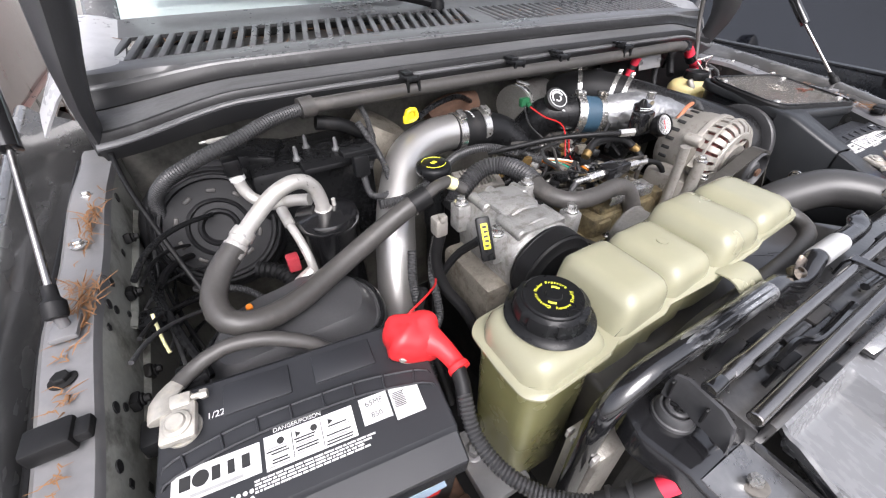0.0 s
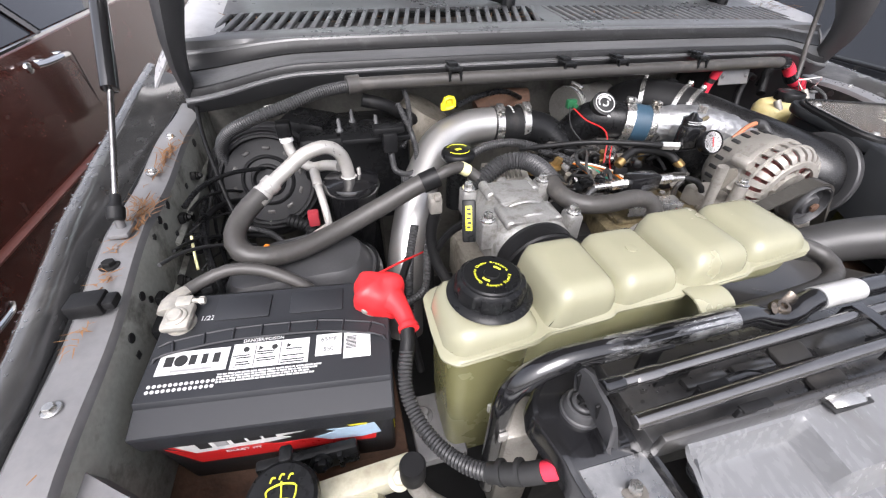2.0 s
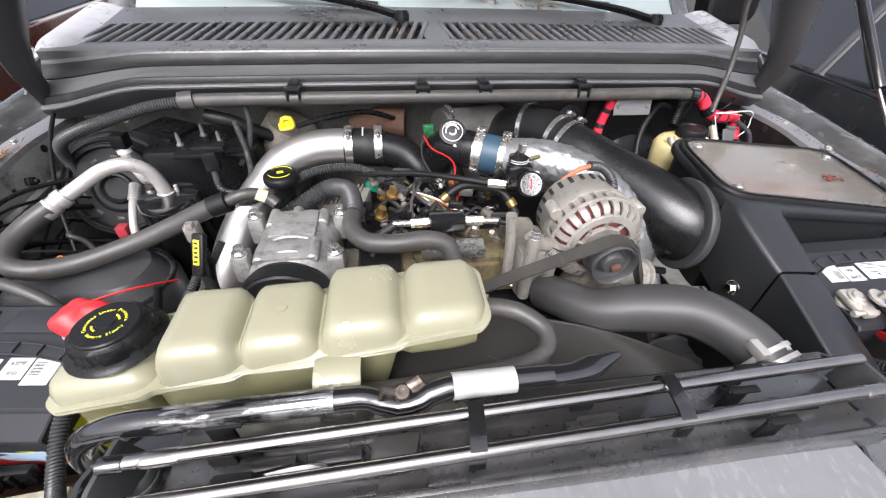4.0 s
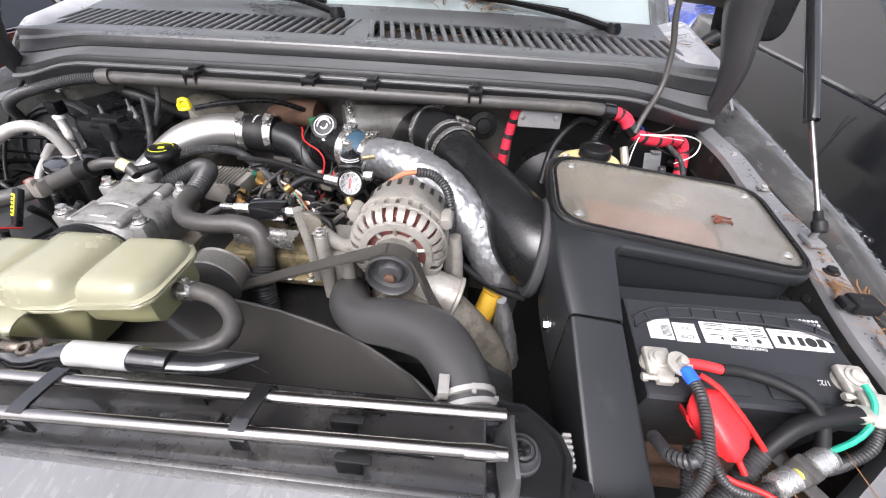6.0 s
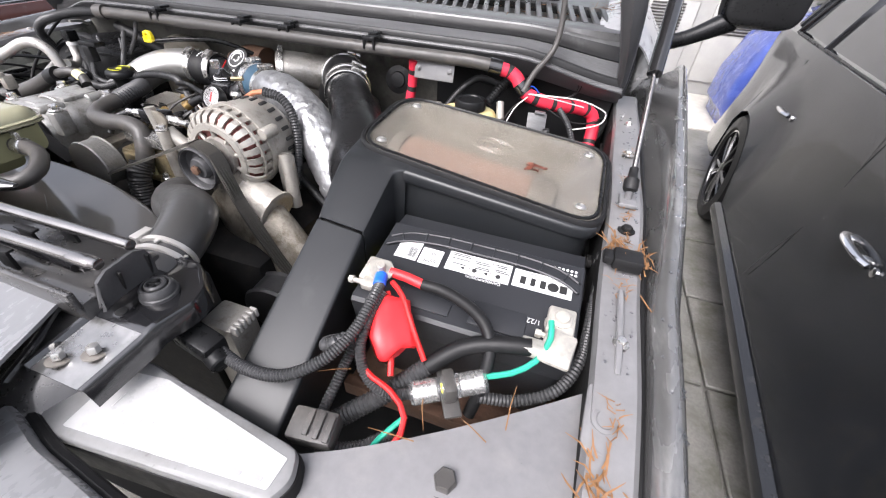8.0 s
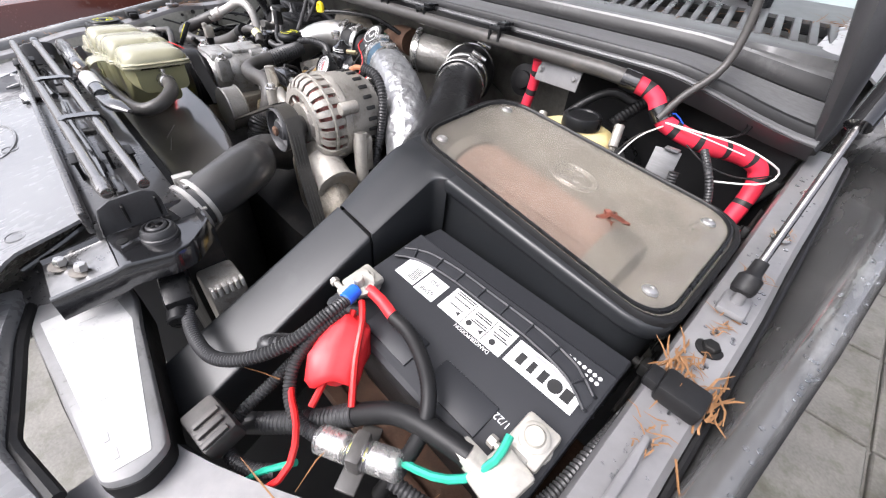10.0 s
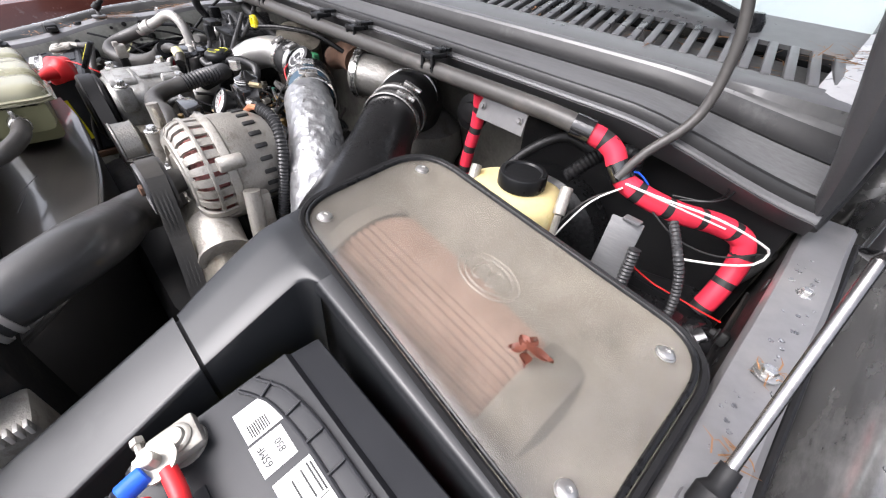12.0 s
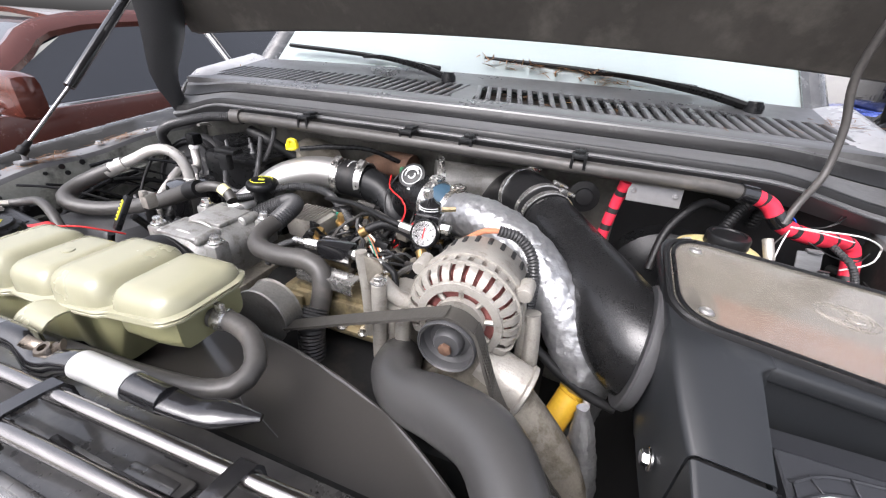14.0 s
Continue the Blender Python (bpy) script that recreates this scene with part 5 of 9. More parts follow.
box(bm, (-0.215, 0.05, 1.136), (0.034, 0.004, 0.03), 0.001)
bolt(bm, (-0.215, 0.047, 1.137), (0, -1, 0), 0.007, 0.008)
solo("tank_bracket", bm, STEEL, "zinc bracket and bolt holding the coolant tank", "bracket")

# overflow hose looping round the tank's end
h = thing("coolant_hose", (0, 0.1, 1.15), "grey rubber coolant hose looping from the tank", "hose", "coolant hoses")
bm = B()
hose(bm, [(-0.045, 0.135, 1.20), (-0.02, 0.138, 1.20), (0.015, 0.13, 1.196), (0.042, 0.105, 1.188), (0.037, 0.08, 1.18), (0.005, 0.066, 1.177), (-0.06, 0.058, 1.176), (-0.15, 0.053, 1.174), (-0.26, 0.05, 1.168), (-0.31, 0.052, 1.13)], 0.0115, 14)
part("tube", bm, HOSE, h)
bm = B()
rod(bm, (-0.04, 0.136, 1.20), (-0.024, 0.138, 1.20), 0.0135, 14)
box(bm, (-0.03, 0.136, 1.217), (0.012, 0.006, 0.012), 0.001)
part("spring_clamp", bm, STEEL, h)


# ---------------------------------------------------------------- air filter box
lid_plane = lambda x, y: 1.2385 - 0.105 * (x - 0.498) - 0.125 * (0.493 - y)
abox = thing("air_filter_box", (0.66, 0.4, 1.0), "black moulded air filter box with a smoky clear lid", "air filter box")
lid_out = rounded([(0.463, 0.525), (0.455, 0.335), (0.856, 0.308), (0.858, 0.525)], [0.06, 0.05, 0.045, 0.05], 7)
base_out = rounded([(0.450, 0.542), (0.450, 0.308), (0.862, 0.300), (0.866, 0.54)], [0.062, 0.004, 0.045, 0.055], 7)
shell = lambda x, y: lid_plane(x, y) - 0.006


def spun(outline, c, n=96):
    """The outline met by n even rays from c."""
    out = []
    for i in range(n):
        d = (math.cos(2 * math.pi * i / n), math.sin(2 * math.pi * i / n))
        best = 0.0
        for p, q in zip(outline, outline[1:] + outline[:1]):
            ex, ey = q[0] - p[0], q[1] - p[1]
            det = ex * d[1] - ey * d[0]
            if abs(det) < 1e-12:
                continue
            t = (ex * (p[1] - c[1]) - ey * (p[0] - c[0])) / det
            u = (d[0] * (p[1] - c[1]) - d[1] * (p[0] - c[0])) / det
            if t > 0 and -1e-6 <= u <= 1 + 1e-6:
                best = max(best, t)
        out.append((c[0] + d[0] * best, c[1] + d[1] * best))
    return out


box_mid = (0.657, 0.425)
bm = B()
rings = []
for d, dz in ((0.016, -0.2), (0.012, -0.034), (0.011, -0.024), (0.002, -0.020), (0.0, -0.017), (0.0, -0.005), (0.0015, -0.0015), (0.005, 0.0)):
    rings.append([V(x, y, shell(x, y) + dz) for x, y in scaled(spun(base_out, box_mid), d)])
rings.append([V(x, y, shell(x, y)) for x, y in spun(scaled(lid_out, -0.003), box_mid)])
loft(bm, rings, cap=False)
part("body", bm, AIRBOX, abox, sharp=40)
# duct shoulder that falls forward from the box
ramp = lambda d: 0.45 * d - 0.0035 * (1 - math.exp(-d / 0.012))
shoulder = lambda x, y: shell(x, y) if y > 0.312 else shell(x, 0.312) - ramp(0.312 - y)
left_x = lambda y: 0.449 + 0.016 * max(0.0, (0.30 - y) / 0.108) ** 1.5
bm = B()
rows = []
for y in list(np.linspace(0.1945, 0.29, 16)) + [0.296, 0.3, 0.303, 0.3055, 0.308, 0.313, 0.33]:
    xr = 0.540 + 0.012 * max(0.0, (y - 0.294) / 0.0125) ** 2 if y < 0.3065 else 0.556
    xl = left_x(y)
    prof = [(xl, -0.14), (xl, -0.008), (xl + 0.002, -0.003), (xl + 0.007, 0.0006)] + [(xl + 0.007 + (xr - 0.004 - xl - 0.007) * k, 0.0008) for k in (0.3, 0.7, 1.0)] + [(xr - 0.001, -0.0005), (xr, -0.003), (xr, -0.06), (xr, -0.14)]
    if y > 0.306:
        prof = prof[:-4] + [(xr - 0.001, 0.0004), (xr, -0.0003), (xr, -0.001), (xr, -0.0016)]
    rows.append([V(x, y, shoulder(x, y) + dz) for x, dz in prof])
sheet(bm, rows, 0.003)
part("duct_shoulder", bm, AIRBOX, abox, sharp=40)
bm = B()
rim_o, rim_i = scaled(lid_out, -0.008), scaled(lid_out, 0.0)
rings = [[V(x, y, lid_plane(x, y) + dz) for x, y in o] for o, dz in ((rim_o, -0.012), (rim_o, -0.001), (scaled(lid_out, -0.005), 0.002), (scaled(lid_out, -0.001), 0.001), (rim_i, -0.003))]
loft(bm, rings, cap=False)
part("lid_seal", bm, RUBBER, abox)
bm = B()
inner = scaled(lid_out, 0.001)
loft(bm, [[V(x, y, lid_plane(x, y) + dz) for x, y in o] for o, dz in ((inner, -0.005), (inner, -0.001), (scaled(lid_out, 0.004), 0.0002), (scaled(lid_out, 0.03), 0.0012))])
lid = part("lid", bm, LIDMAT, abox, "dusty smoky transparent lid")
lid.visible_shadow = False
bm = B()
loft(bm, [[V(x, y, lid_plane(x, y) + dz) for x, y in scaled(lid_out, d)] for d, dz in ((0.0015, 0.0004), (0.0025, 0.0036), (0.005, 0.0042), (0.0066, 0.0034), (0.0074, 0.0006))], cap=False)
part("lid_lip", bm, BLACK, abox)
cx, cy = 0.665, 0.435
for k in (1.0, 0.78):
    bm = B()
    tilt = lambda a, q: V(cx + 0.036 * q * math.cos(a), cy + 0.022 * q * math.sin(a), lid_plane(cx + 0.036 * q * math.cos(a), cy + 0.022 * q * math.sin(a)) + 0.0016)
    hose(bm, [tilt(2 * math.pi * i / 30, k) for i in range(31)], 0.0012, 5, 0.01)
    part("embossed_oval", bm, LIDMAT, lid).visible_shadow = False
for dx in (-0.009, 0.009):
    bm = B()
    hose(bm, [V(cx + dx + 0.008 * math.cos(a), cy + 0.011 * math.sin(a), lid_plane(cx, cy) + 0.0016) for a in np.linspace(0.5, 5.5, 10)], 0.0012, 5, 0.006)
    part("embossed_mark", bm, LIDMAT, lid).visible_shadow = False
for x, y in ((0.498, 0.493), (0.491, 0.357), (0.825, 0.491), (0.825, 0.341)):
    bm = B()
    lathe(bm, (x, y, lid_plane(x, y) + 0.0004), (0.1, 0.12, 1), [(0.009, 0), (0.009, 0.001), (0.0078, 0.0013), (0.0074, 0.003), (0.005, 0.0046), (0.0026, 0.005), (0.0022, 0.0036), (0.001, 0.0036)], 20)
    part("screw", bm, ALU, lid, "bright dome-head screw")
bm = B()
n = 120
rings = []
for t, r0 in ((0.0, 0.07), (0.02, 0.084), (0.1, 0.088), (0.5, 0.086), (0.86, 0.082), (0.9, 0.078)):
    c = V(0.50 + 0.27 * t, 0.405, 1.122 - 0.028 * t)
    rings.append([c + V(0, math.cos(2 * math.pi * i / n), math.sin(2 * math.pi * i / n)) * (r0 * (1 if i % 2 else 0.94)) for i in range(n)])
loft(bm, rings)
cone = thing("air_filter", (0.62, 0.405, 1.035), "pink pleated cone air filter with a grey rubber end", "air filter")
part("pleats", bm, FILTER, cone)
bm = B()
lathe(bm, (0.735, 0.405, 1.0975), (1, 0, -0.104), [(0.083, 0), (0.0855, 0.004), (0.0855, 0.03), (0.08, 0.042), (0.06, 0.05), (0.0, 0.053)], 48)
part("end_cap", bm, CAPGREY, cone, "grey rubber end cap")
bm = B()
lathe(bm, (0.484, 0.405, 1.1235), (1, 0, -0.104), [(0.07, 0), (0.09, 0.002), (0.091, 0.014), (0.088, 0.022)], 48)
part("flange", bm, CAPGREY, cone, "grey rubber flange")
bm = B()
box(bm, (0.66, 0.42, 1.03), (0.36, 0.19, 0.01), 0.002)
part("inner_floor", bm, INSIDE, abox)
# added liner: its tan colour gives the clear lid a milky look
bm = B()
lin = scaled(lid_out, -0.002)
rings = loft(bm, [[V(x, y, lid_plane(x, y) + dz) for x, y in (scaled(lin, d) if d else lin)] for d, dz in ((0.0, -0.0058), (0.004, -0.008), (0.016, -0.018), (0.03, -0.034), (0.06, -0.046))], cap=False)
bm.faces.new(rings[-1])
part("inner_liner", bm, INSIDE, abox, "pale tan liner added to give the lid its milky haze")
# leaf lying inside on the lid
bm = B()
for a, n in ((20, 0.024), (95, 0.018), (150, 0.014), (215, 0.016), (300, 0.02)):
    d, w = V(math.cos(radians(a)), math.sin(radians(a)), 0), V(-math.sin(radians(a)), math.cos(radians(a)), 0)
    sheet(bm, [[V(0.741, 0.401, lid_plane(0.741, 0.401) + 0.003) + d * n * u + w * (0.0055 * math.sin(3.0 * u + 0.15) * k) + V(0, 0, 0.004 * abs(k) * u + 0.003 * math.sin(4 * u + a)) for k in (-1, 0, 1)] for u in np.linspace(0, 1, 6)], 0.0005)
solo("dead_leaf", bm, LEAF, "small curled reddish dead leaf on the filter lid", "leaf")

# snorkel running forward from the box
snork = [(0.1905 - d, 0.465 + 0.05 * d, 0.540 + 0.07 * d) for d in (0.0, 0.05, 0.1, 0.15, 0.2, 0.25, 0.29, 0.32)]
duct = thing("intake_snorkel", (0.5, 0.1, 1.0), "black plastic intake duct with a joint across it", "intake duct")
bm = B()
rings = []
for y, xl, xr in [(snork[0][0], 0.467, 0.538)] + snork:
    z0 = shell(0.5, 0.312) - ramp(0.312 - 0.1905) - 0.43 * (0.1905 - y) - 4.0 * max(0.0, -0.08 - y) ** 2 - (0.002 if (y, xl) == (0.1905, 0.467) else 0)
    out = rounded([(xl, -0.15), (xr, -0.15), (xr, 0.0), (xl, 0.0)], [0.01, 0.01, 0.006, 0.007], 4)
    rings.append([V(x, y, z0 + z - 0.12 * (x - 0.5)) for x, z in out])
loft(bm, rings)
part("front_section", bm, AIRBOX, duct, sharp=25)
bm = B()
z0 = shell(0.5, 0.312) - ramp(0.312 - 0.1925)
out = rounded([(0.469, -0.15), (0.536, -0.15), (0.536, -0.005), (0.469, -0.005)], [0.01, 0.01, 0.006, 0.007], 4)
loft(bm, [[V(x, y, z0 + z - 0.12 * (x - 0.5)) for x, z in out] for y in (0.186, 0.205)])
part("joint_gasket", bm, RUBBER, duct, sharp=25)
bm = B()
bolt(bm, (0.456, 0.235, 1.09), (-1, 0, 0), 0.009, 0.008)
part("bolt", bm, CHROME, duct)


# ---------------------------------------------------------------- big intake tube and turbo
tube = thing("intake_tube", (0.35, 0.45, 1.1), "wide matt black intake tube from the filter box to the turbo", "intake tube")
bm = B()
hose(bm, [(0.478, 0.39, 1.108, 0.079), (0.452, 0.393, 1.117, 0.0785), (0.418, 0.42, 1.133, 0.071), (0.376, 0.478, 1.157, 0.061), (0.33, 0.543, 1.178, 0.0535), (0.292, 0.592, 1.194, 0.050), (0.268, 0.625, 1.2, 0.049)], 0.06, 36, 0.01)
part("tube", bm, MATTE, tube)
bm = B()
lathe(bm, (0.436, 0.392, 1.121), (1, -0.1, -0.1), [(0.077, 0.001), (0.084, 0), (0.0905, 0.001), (0.093, 0.004), (0.093, 0.014), (0.09, 0.018)], 56)
part("flange", bm, HUMP, tube, "broad grey rubber flange at the filter box")
bm = B()
hose(bm, [(0.276, 0.612, 1.198, 0.0515), (0.25, 0.655, 1.203, 0.053), (0.215, 0.705, 1.2, 0.056), (0.185, 0.75, 1.18, 0.058), (0.15, 0.77, 1.13, 0.058)], 0.06, 36, 0.008)
part("silicone_elbow", bm, RUBBER, tube)
for (c, a, r0) in (((0.273, 0.617, 1.199), (-0.5, 0.86, 0.1), 0.0525), ((0.258, 0.643, 1.202), (-0.52, 0.84, 0.08), 0.0535), ((0.208, 0.713, 1.199), (-0.7, 0.68, -0.15), 0.0575)):
    worm_clamp("hose_clamp", c, a, r0, 0.012, tube, (0.5, 0.1, 1))
turbo = thing("turbocharger", (0.05, 0.78, 1.15), "cast steel turbocharger housing with a band clamp", "turbocharger")
bm = B()
hose(bm, [(-0.005, 0.735, 1.19, 0.049), (0.03, 0.752, 1.19, 0.046), (0.09, 0.785, 1.182, 0.046), (0.15, 0.815, 1.168, 0.056)], 0.05, 30, 0.01)
part("compressor_housing", bm, TURBO, turbo)
bm = B()
lathe(bm, (0.16, 0.80, 1.0), (0, 0, 1), [(0.02, 0), (0.08, 0.02), (0.095, 0.06), (0.085, 0.11), (0.05, 0.14), (0.02, 0.15)], 32)
part("scroll", bm, TURBO, turbo)
worm_clamp("band_clamp", (0.004, 0.739, 1.19), (0.88, 0.47, -0.02), 0.0505, 0.014, turbo, (0, -0.2, 1))
bm = B()
lathe(bm, (0.335, 0.775, 1.2), (0.1, -1, 0.2), [(0.032, 0), (0.034, 0.004), (0.034, 0.012), (0.02, 0.016), (0.018, 0.022), (0.006, 0.024)], 26)
solo("actuator", bm, RUBBER, "round black vacuum actuator by the firewall", "actuator")
bm = B()
box(bm, (0.075, 0.742, 1.205), (0.022, 0.003, 0.022), 0.002, pose(0, 0, 0, -45, 45, 0))
part("cast_badge", bm, TURBO, turbo)

# foil-wrapped pipe
foil = thing("foil_wrapped_pipe", (0.3, 0.45, 1.0), "charge pipe wrapped in crinkled silver heat foil", "pipe")
bm = B()
pp = [(0.115, 0.545, 1.202, 0.040), (0.15, 0.522, 1.21, 0.041), (0.20, 0.502, 1.206, 0.042), (0.25, 0.478, 1.191, 0.043), (0.30, 0.448, 1.158, 0.043), (0.345, 0.418, 1.11, 0.042), (0.378, 0.405, 1.055, 0.041), (0.40, 0.43, 0.99, 0.038), (0.41, 0.47, 0.90, 0.036), (0.41, 0.5, 0.8, 0.036)]
hose(bm, pp, 0.04, 72, 0.0035)
for v in bm.verts:
    w = V(v.co.x * 34 + v.co.z * 30, v.co.y * 60, v.co.z * 30 - v.co.x * 34)
    d = (abs(noise.noise(w)) - 0.2) * 0.0045 + (abs(noise.noise(w * 2.3)) - 0.2) * 0.0028 + (abs(noise.noise(w * 4.7)) - 0.2) * 0.0012
    v.co += Vector((d, (abs(noise.noise(w * 1.9 + V(9, 2, 5))) - 0.2) * 0.0038, d * 0.8))
part("wrap", bm, FOIL, foil, sharp=27)
bm = B()
hose(bm, [(0.392, 0.335, 1.03, 0.008), (0.40, 0.333, 0.99, 0.017), (0.415, 0.33, 0.92, 0.02), (0.43, 0.33, 0.85, 0.02)], 0.02, 20, 0.006)
for v in bm.verts:
    d = noise.noise(v.co * 75) * 0.004
    v.co += Vector((d, 0, d * 0.6))
part("loose_foil", bm, FOIL, foil, sharp=15)

# black branded charge pipe: elbow with its disc, blue coupler
ch = thing("charge_pipe", (0, 0.62, 1.1), "gloss black charge elbow with a round emblem and a blue coupler", "charge pipe")
bm = B()
hose(bm, [(-0.15, 0.665, 1.18, 0.038), (-0.10, 0.655, 1.165, 0.038), (-0.06, 0.63, 1.13, 0.038), (-0.04, 0.62, 1.08, 0.038)], 0.038, 30, 0.008)
part("lower_elbow", bm, BLACK, ch)
bm = B()
hose(bm, [(-0.06, 0.66, 1.1, 0.04), (-0.03, 0.64, 1.16, 0.042), (-0.005, 0.615, 1.198, 0.042), (0.03, 0.59, 1.205, 0.04), (0.07, 0.57, 1.203, 0.038), (0.13, 0.545, 1.196, 0.038)], 0.04, 30, 0.008)
part("upper_elbow", bm, BLACK, ch)
bm = B()
lathe(bm, (-0.001, 0.588, 1.2445), (-0.05, -0.68, 0.73), [(0.027, -0.012), (0.028, 0), (0.028, 0.002), (0.026, 0.003)], 30)
em = part("emblem", bm, INK, ch, "round black emblem with white swirls")
ea, eu, ew = frame_of((-0.05, -0.68, 0.73))
ec = V(-0.001, 0.588, 1.2445) + ea * 0.0034
em_m = Matrix((V(0.99, -0.13, 0).normalized(), ea.cross(V(0.99, -0.13, 0)).normalized(), ea)).transposed().to_4x4()
bm = B()
hose(bm, [Matrix.Translation(ec) @ em_m @ V(0.021 * math.cos(radians(q)), 0.021 * math.sin(radians(q)), 0) for q in range(0, 361, 15)], 0.0012, 5, 0.01)
part("ring_mark", bm, WHITE, em)
for r0, q0, q1 in ((0.014, 200, 20), (0.007, 40, -150), (0.0165, 150, 60)):
    bm = B()
    hose(bm, [Matrix.Translation(ec) @ em_m @ V(r0 * math.cos(radians(q)), r0 * math.sin(radians(q)), 0) for q in np.linspace(q0, q1, 10)], 0.0018, 5, 0.01)
    part("swirl_mark", bm, WHITE, em)
for i in range(5):
    bm = B()
    box(bm, (0, 0, 0), (0.007, 0.010, 0.0008), 0, Matrix.Translation(ec) @ em_m @ pose(0.006 + 0.0105 * i, -0.027 - 0.003 * i, -0.003 - 0.0012 * i, 0, 0, -12))
    part("letter_block", bm, WHITE, em)
bm = B()
hose(bm, [(0.058, 0.575, 1.204), (0.10, 0.557, 1.2)], 0.0415, 30, 0.01)
part("coupler", bm, BLUES, ch, "dark blue silicone coupler")
worm_clamp("t_bolt_clamp", (0.056, 0.576, 1.204), (0.9, -0.4, -0.05), 0.043, 0.02, ch, (-0.3, 0.2, 1))
worm_clamp("t_bolt_clamp", (0.106, 0.555, 1.2), (0.9, -0.4, -0.05), 0.043, 0.02, ch, (-0.3, 0.2, 1))

# polished intercooler pipe
ic = thing("intercooler_pipe", (-0.4, 0.55, 1.0), "polished aluminium intercooler pipe with a double-clamped coupler", "intercooler pipe")
bm = B()
hose(bm, [(-0.175, 0.664, 1.182), (-0.25, 0.668, 1.186), (-0.31, 0.66, 1.182), (-0.365, 0.635, 1.165), (-0.405, 0.59, 1.13), (-0.435, 0.545, 1.095), (-0.465, 0.485, 1.04), (-0.49, 0.43, 0.95), (-0.50, 0.39, 0.85)], 0.0385, 34, 0.01)
part("pipe", bm, ALU, ic)
bm = B()
hose(bm, [(-0.232, 0.667, 1.185), (-0.148, 0.664, 1.18)], 0.0415, 34, 0.01)
part("coupler", bm, RUBBER, ic, "black silicone coupler with white print")
for x in (-0.222, -0.158):
    worm_clamp("t_bolt_clamp", (x, 0.666, 1.184), (1, 0, -0.03), 0.0425, 0.018, ic, (0, -0.35, 1))
for i in range(6):
    bm = B()
    a = radians(62 + 9 * i)
    box(bm, (-0.19, 0.665 - 0.0425 * math.cos(a), 1.183 + 0.0425 * math.sin(a)), (0.003, 0.004, 0.001), 0, pose(0, 0, 0, 90 - math.degrees(a) * 1.0, 0, 0))
    part("printed_mark", bm, WHITE, ic)


# ---------------------------------------------------------------- alternator and belt drive
alt = thing("alternator", (0.2, 0.33, 1.1), "cast aluminium alternator with slotted front and copper windings", "alternator")
AC = V(0.206, 0.0, 1.168)
bm = B()
lathe(bm, (AC.x, 0.285, AC.z), (0, 1, 0), [(0.02, -0.004), (0.036, -0.006), (0.038, 0.002)], 48)
lathe(bm, (AC.x, 0.279, AC.z), (0, 1, 0), [(0.051, 0.006), (0.051, 0.0), (0.062, 0.001), (0.064, 0.006)], 48, close=False)
for i in range(9):
    a = 2 * math.pi * i / 9 + 0.2
    hose(bm, [V(AC.x + r0 * math.cos(a), 0.286, AC.z + r0 * math.sin(a)) for r0 in (0.034, 0.054)], 0.004, 6, 0.01)
lathe(bm, (AC.x, 0.325, AC.z), (0, 1, 0), [(0.07, 0), (0.084, 0.001), (0.085, 0.004), (0.085, 0.012), (0.081, 0.015), (0.08, 0.04), (0.078, 0.043), (0.078, 0.07), (0.066, 0.088), (0.03, 0.092)], 48)
lathe(bm, (AC.x, 0.303, AC.z), (0, 1, 0), [(0.079, 0), (0.0845, 0.0008), (0.085, 0.003), (0.0845, 0.0052), (0.079, 0.006)], 52, close=False)
body = part("housing", bm, CAST, alt)
bm = B()
lathe(bm, (AC.x, 0.292, AC.z), (0, 1, 0), [(0.05, 0), (0.066, 0.004), (0.071, 0.014), (0.071, 0.034), (0.05, 0.038)], 40)
part("winding", bm, COPPER, alt, "dark red copper windings")
for i in range(26):
    a = 2 * math.pi * i / 26
    w = 2 * math.pi / 26 * 0.31
    bm = B()
    sheet(bm, [[V(AC.x + r0 * math.cos(a + k), y, AC.z + r0 * math.sin(a + k)) for k in (-w, 0, w)] for r0, y in ((0.06, 0.282), (0.066, 0.2825), (0.075, 0.287), (0.081, 0.297), (0.0825, 0.308), (0.081, 0.328))], 0.004)
    part("fin", bm, CAST, body)
for i in range(24):
    a = 2 * math.pi * (i + 0.5) / 24
    bm = B()
    box(bm, (AC.x + 0.0785 * math.cos(a), 0.384, AC.z + 0.0785 * math.sin(a)), (0.004, 0.018, 0.0075), 0.0018, pose(0, 0, 0, 0, -math.degrees(a), 0))
    part("rear_slot", bm, INK, body)
for a in (28, 150, 270):
    bm = B()
    c = V(AC.x + 0.09 * math.cos(radians(a)), 0.33, AC.z + 0.09 * math.sin(radians(a)))
    lathe(bm, c - V(0, 0.014, 0), (0, 1, 0), [(0.010, 0), (0.0115, 0.002), (0.0115, 0.032), (0.009, 0.035)], 16)
    box(bm, c + V(-0.008 * math.cos(radians(a)), 0.003, -0.008 * math.sin(radians(a))), (0.018, 0.028, 0.016), 0.004, pose(0, 0, 0, 0, -a, 0))
    part("mount_ear", bm, CAST, body)
slim = Matrix.Translation((AC.x, 0, AC.z)) @ Matrix.Diagonal((0.94, 1, 0.94, 1)) @ Matrix.Translation((-AC.x, 0, -AC.z))
for ob in [o for o in alt.children] + [o for o in body.children]:
    ob.data.transform(slim)
bm = B()
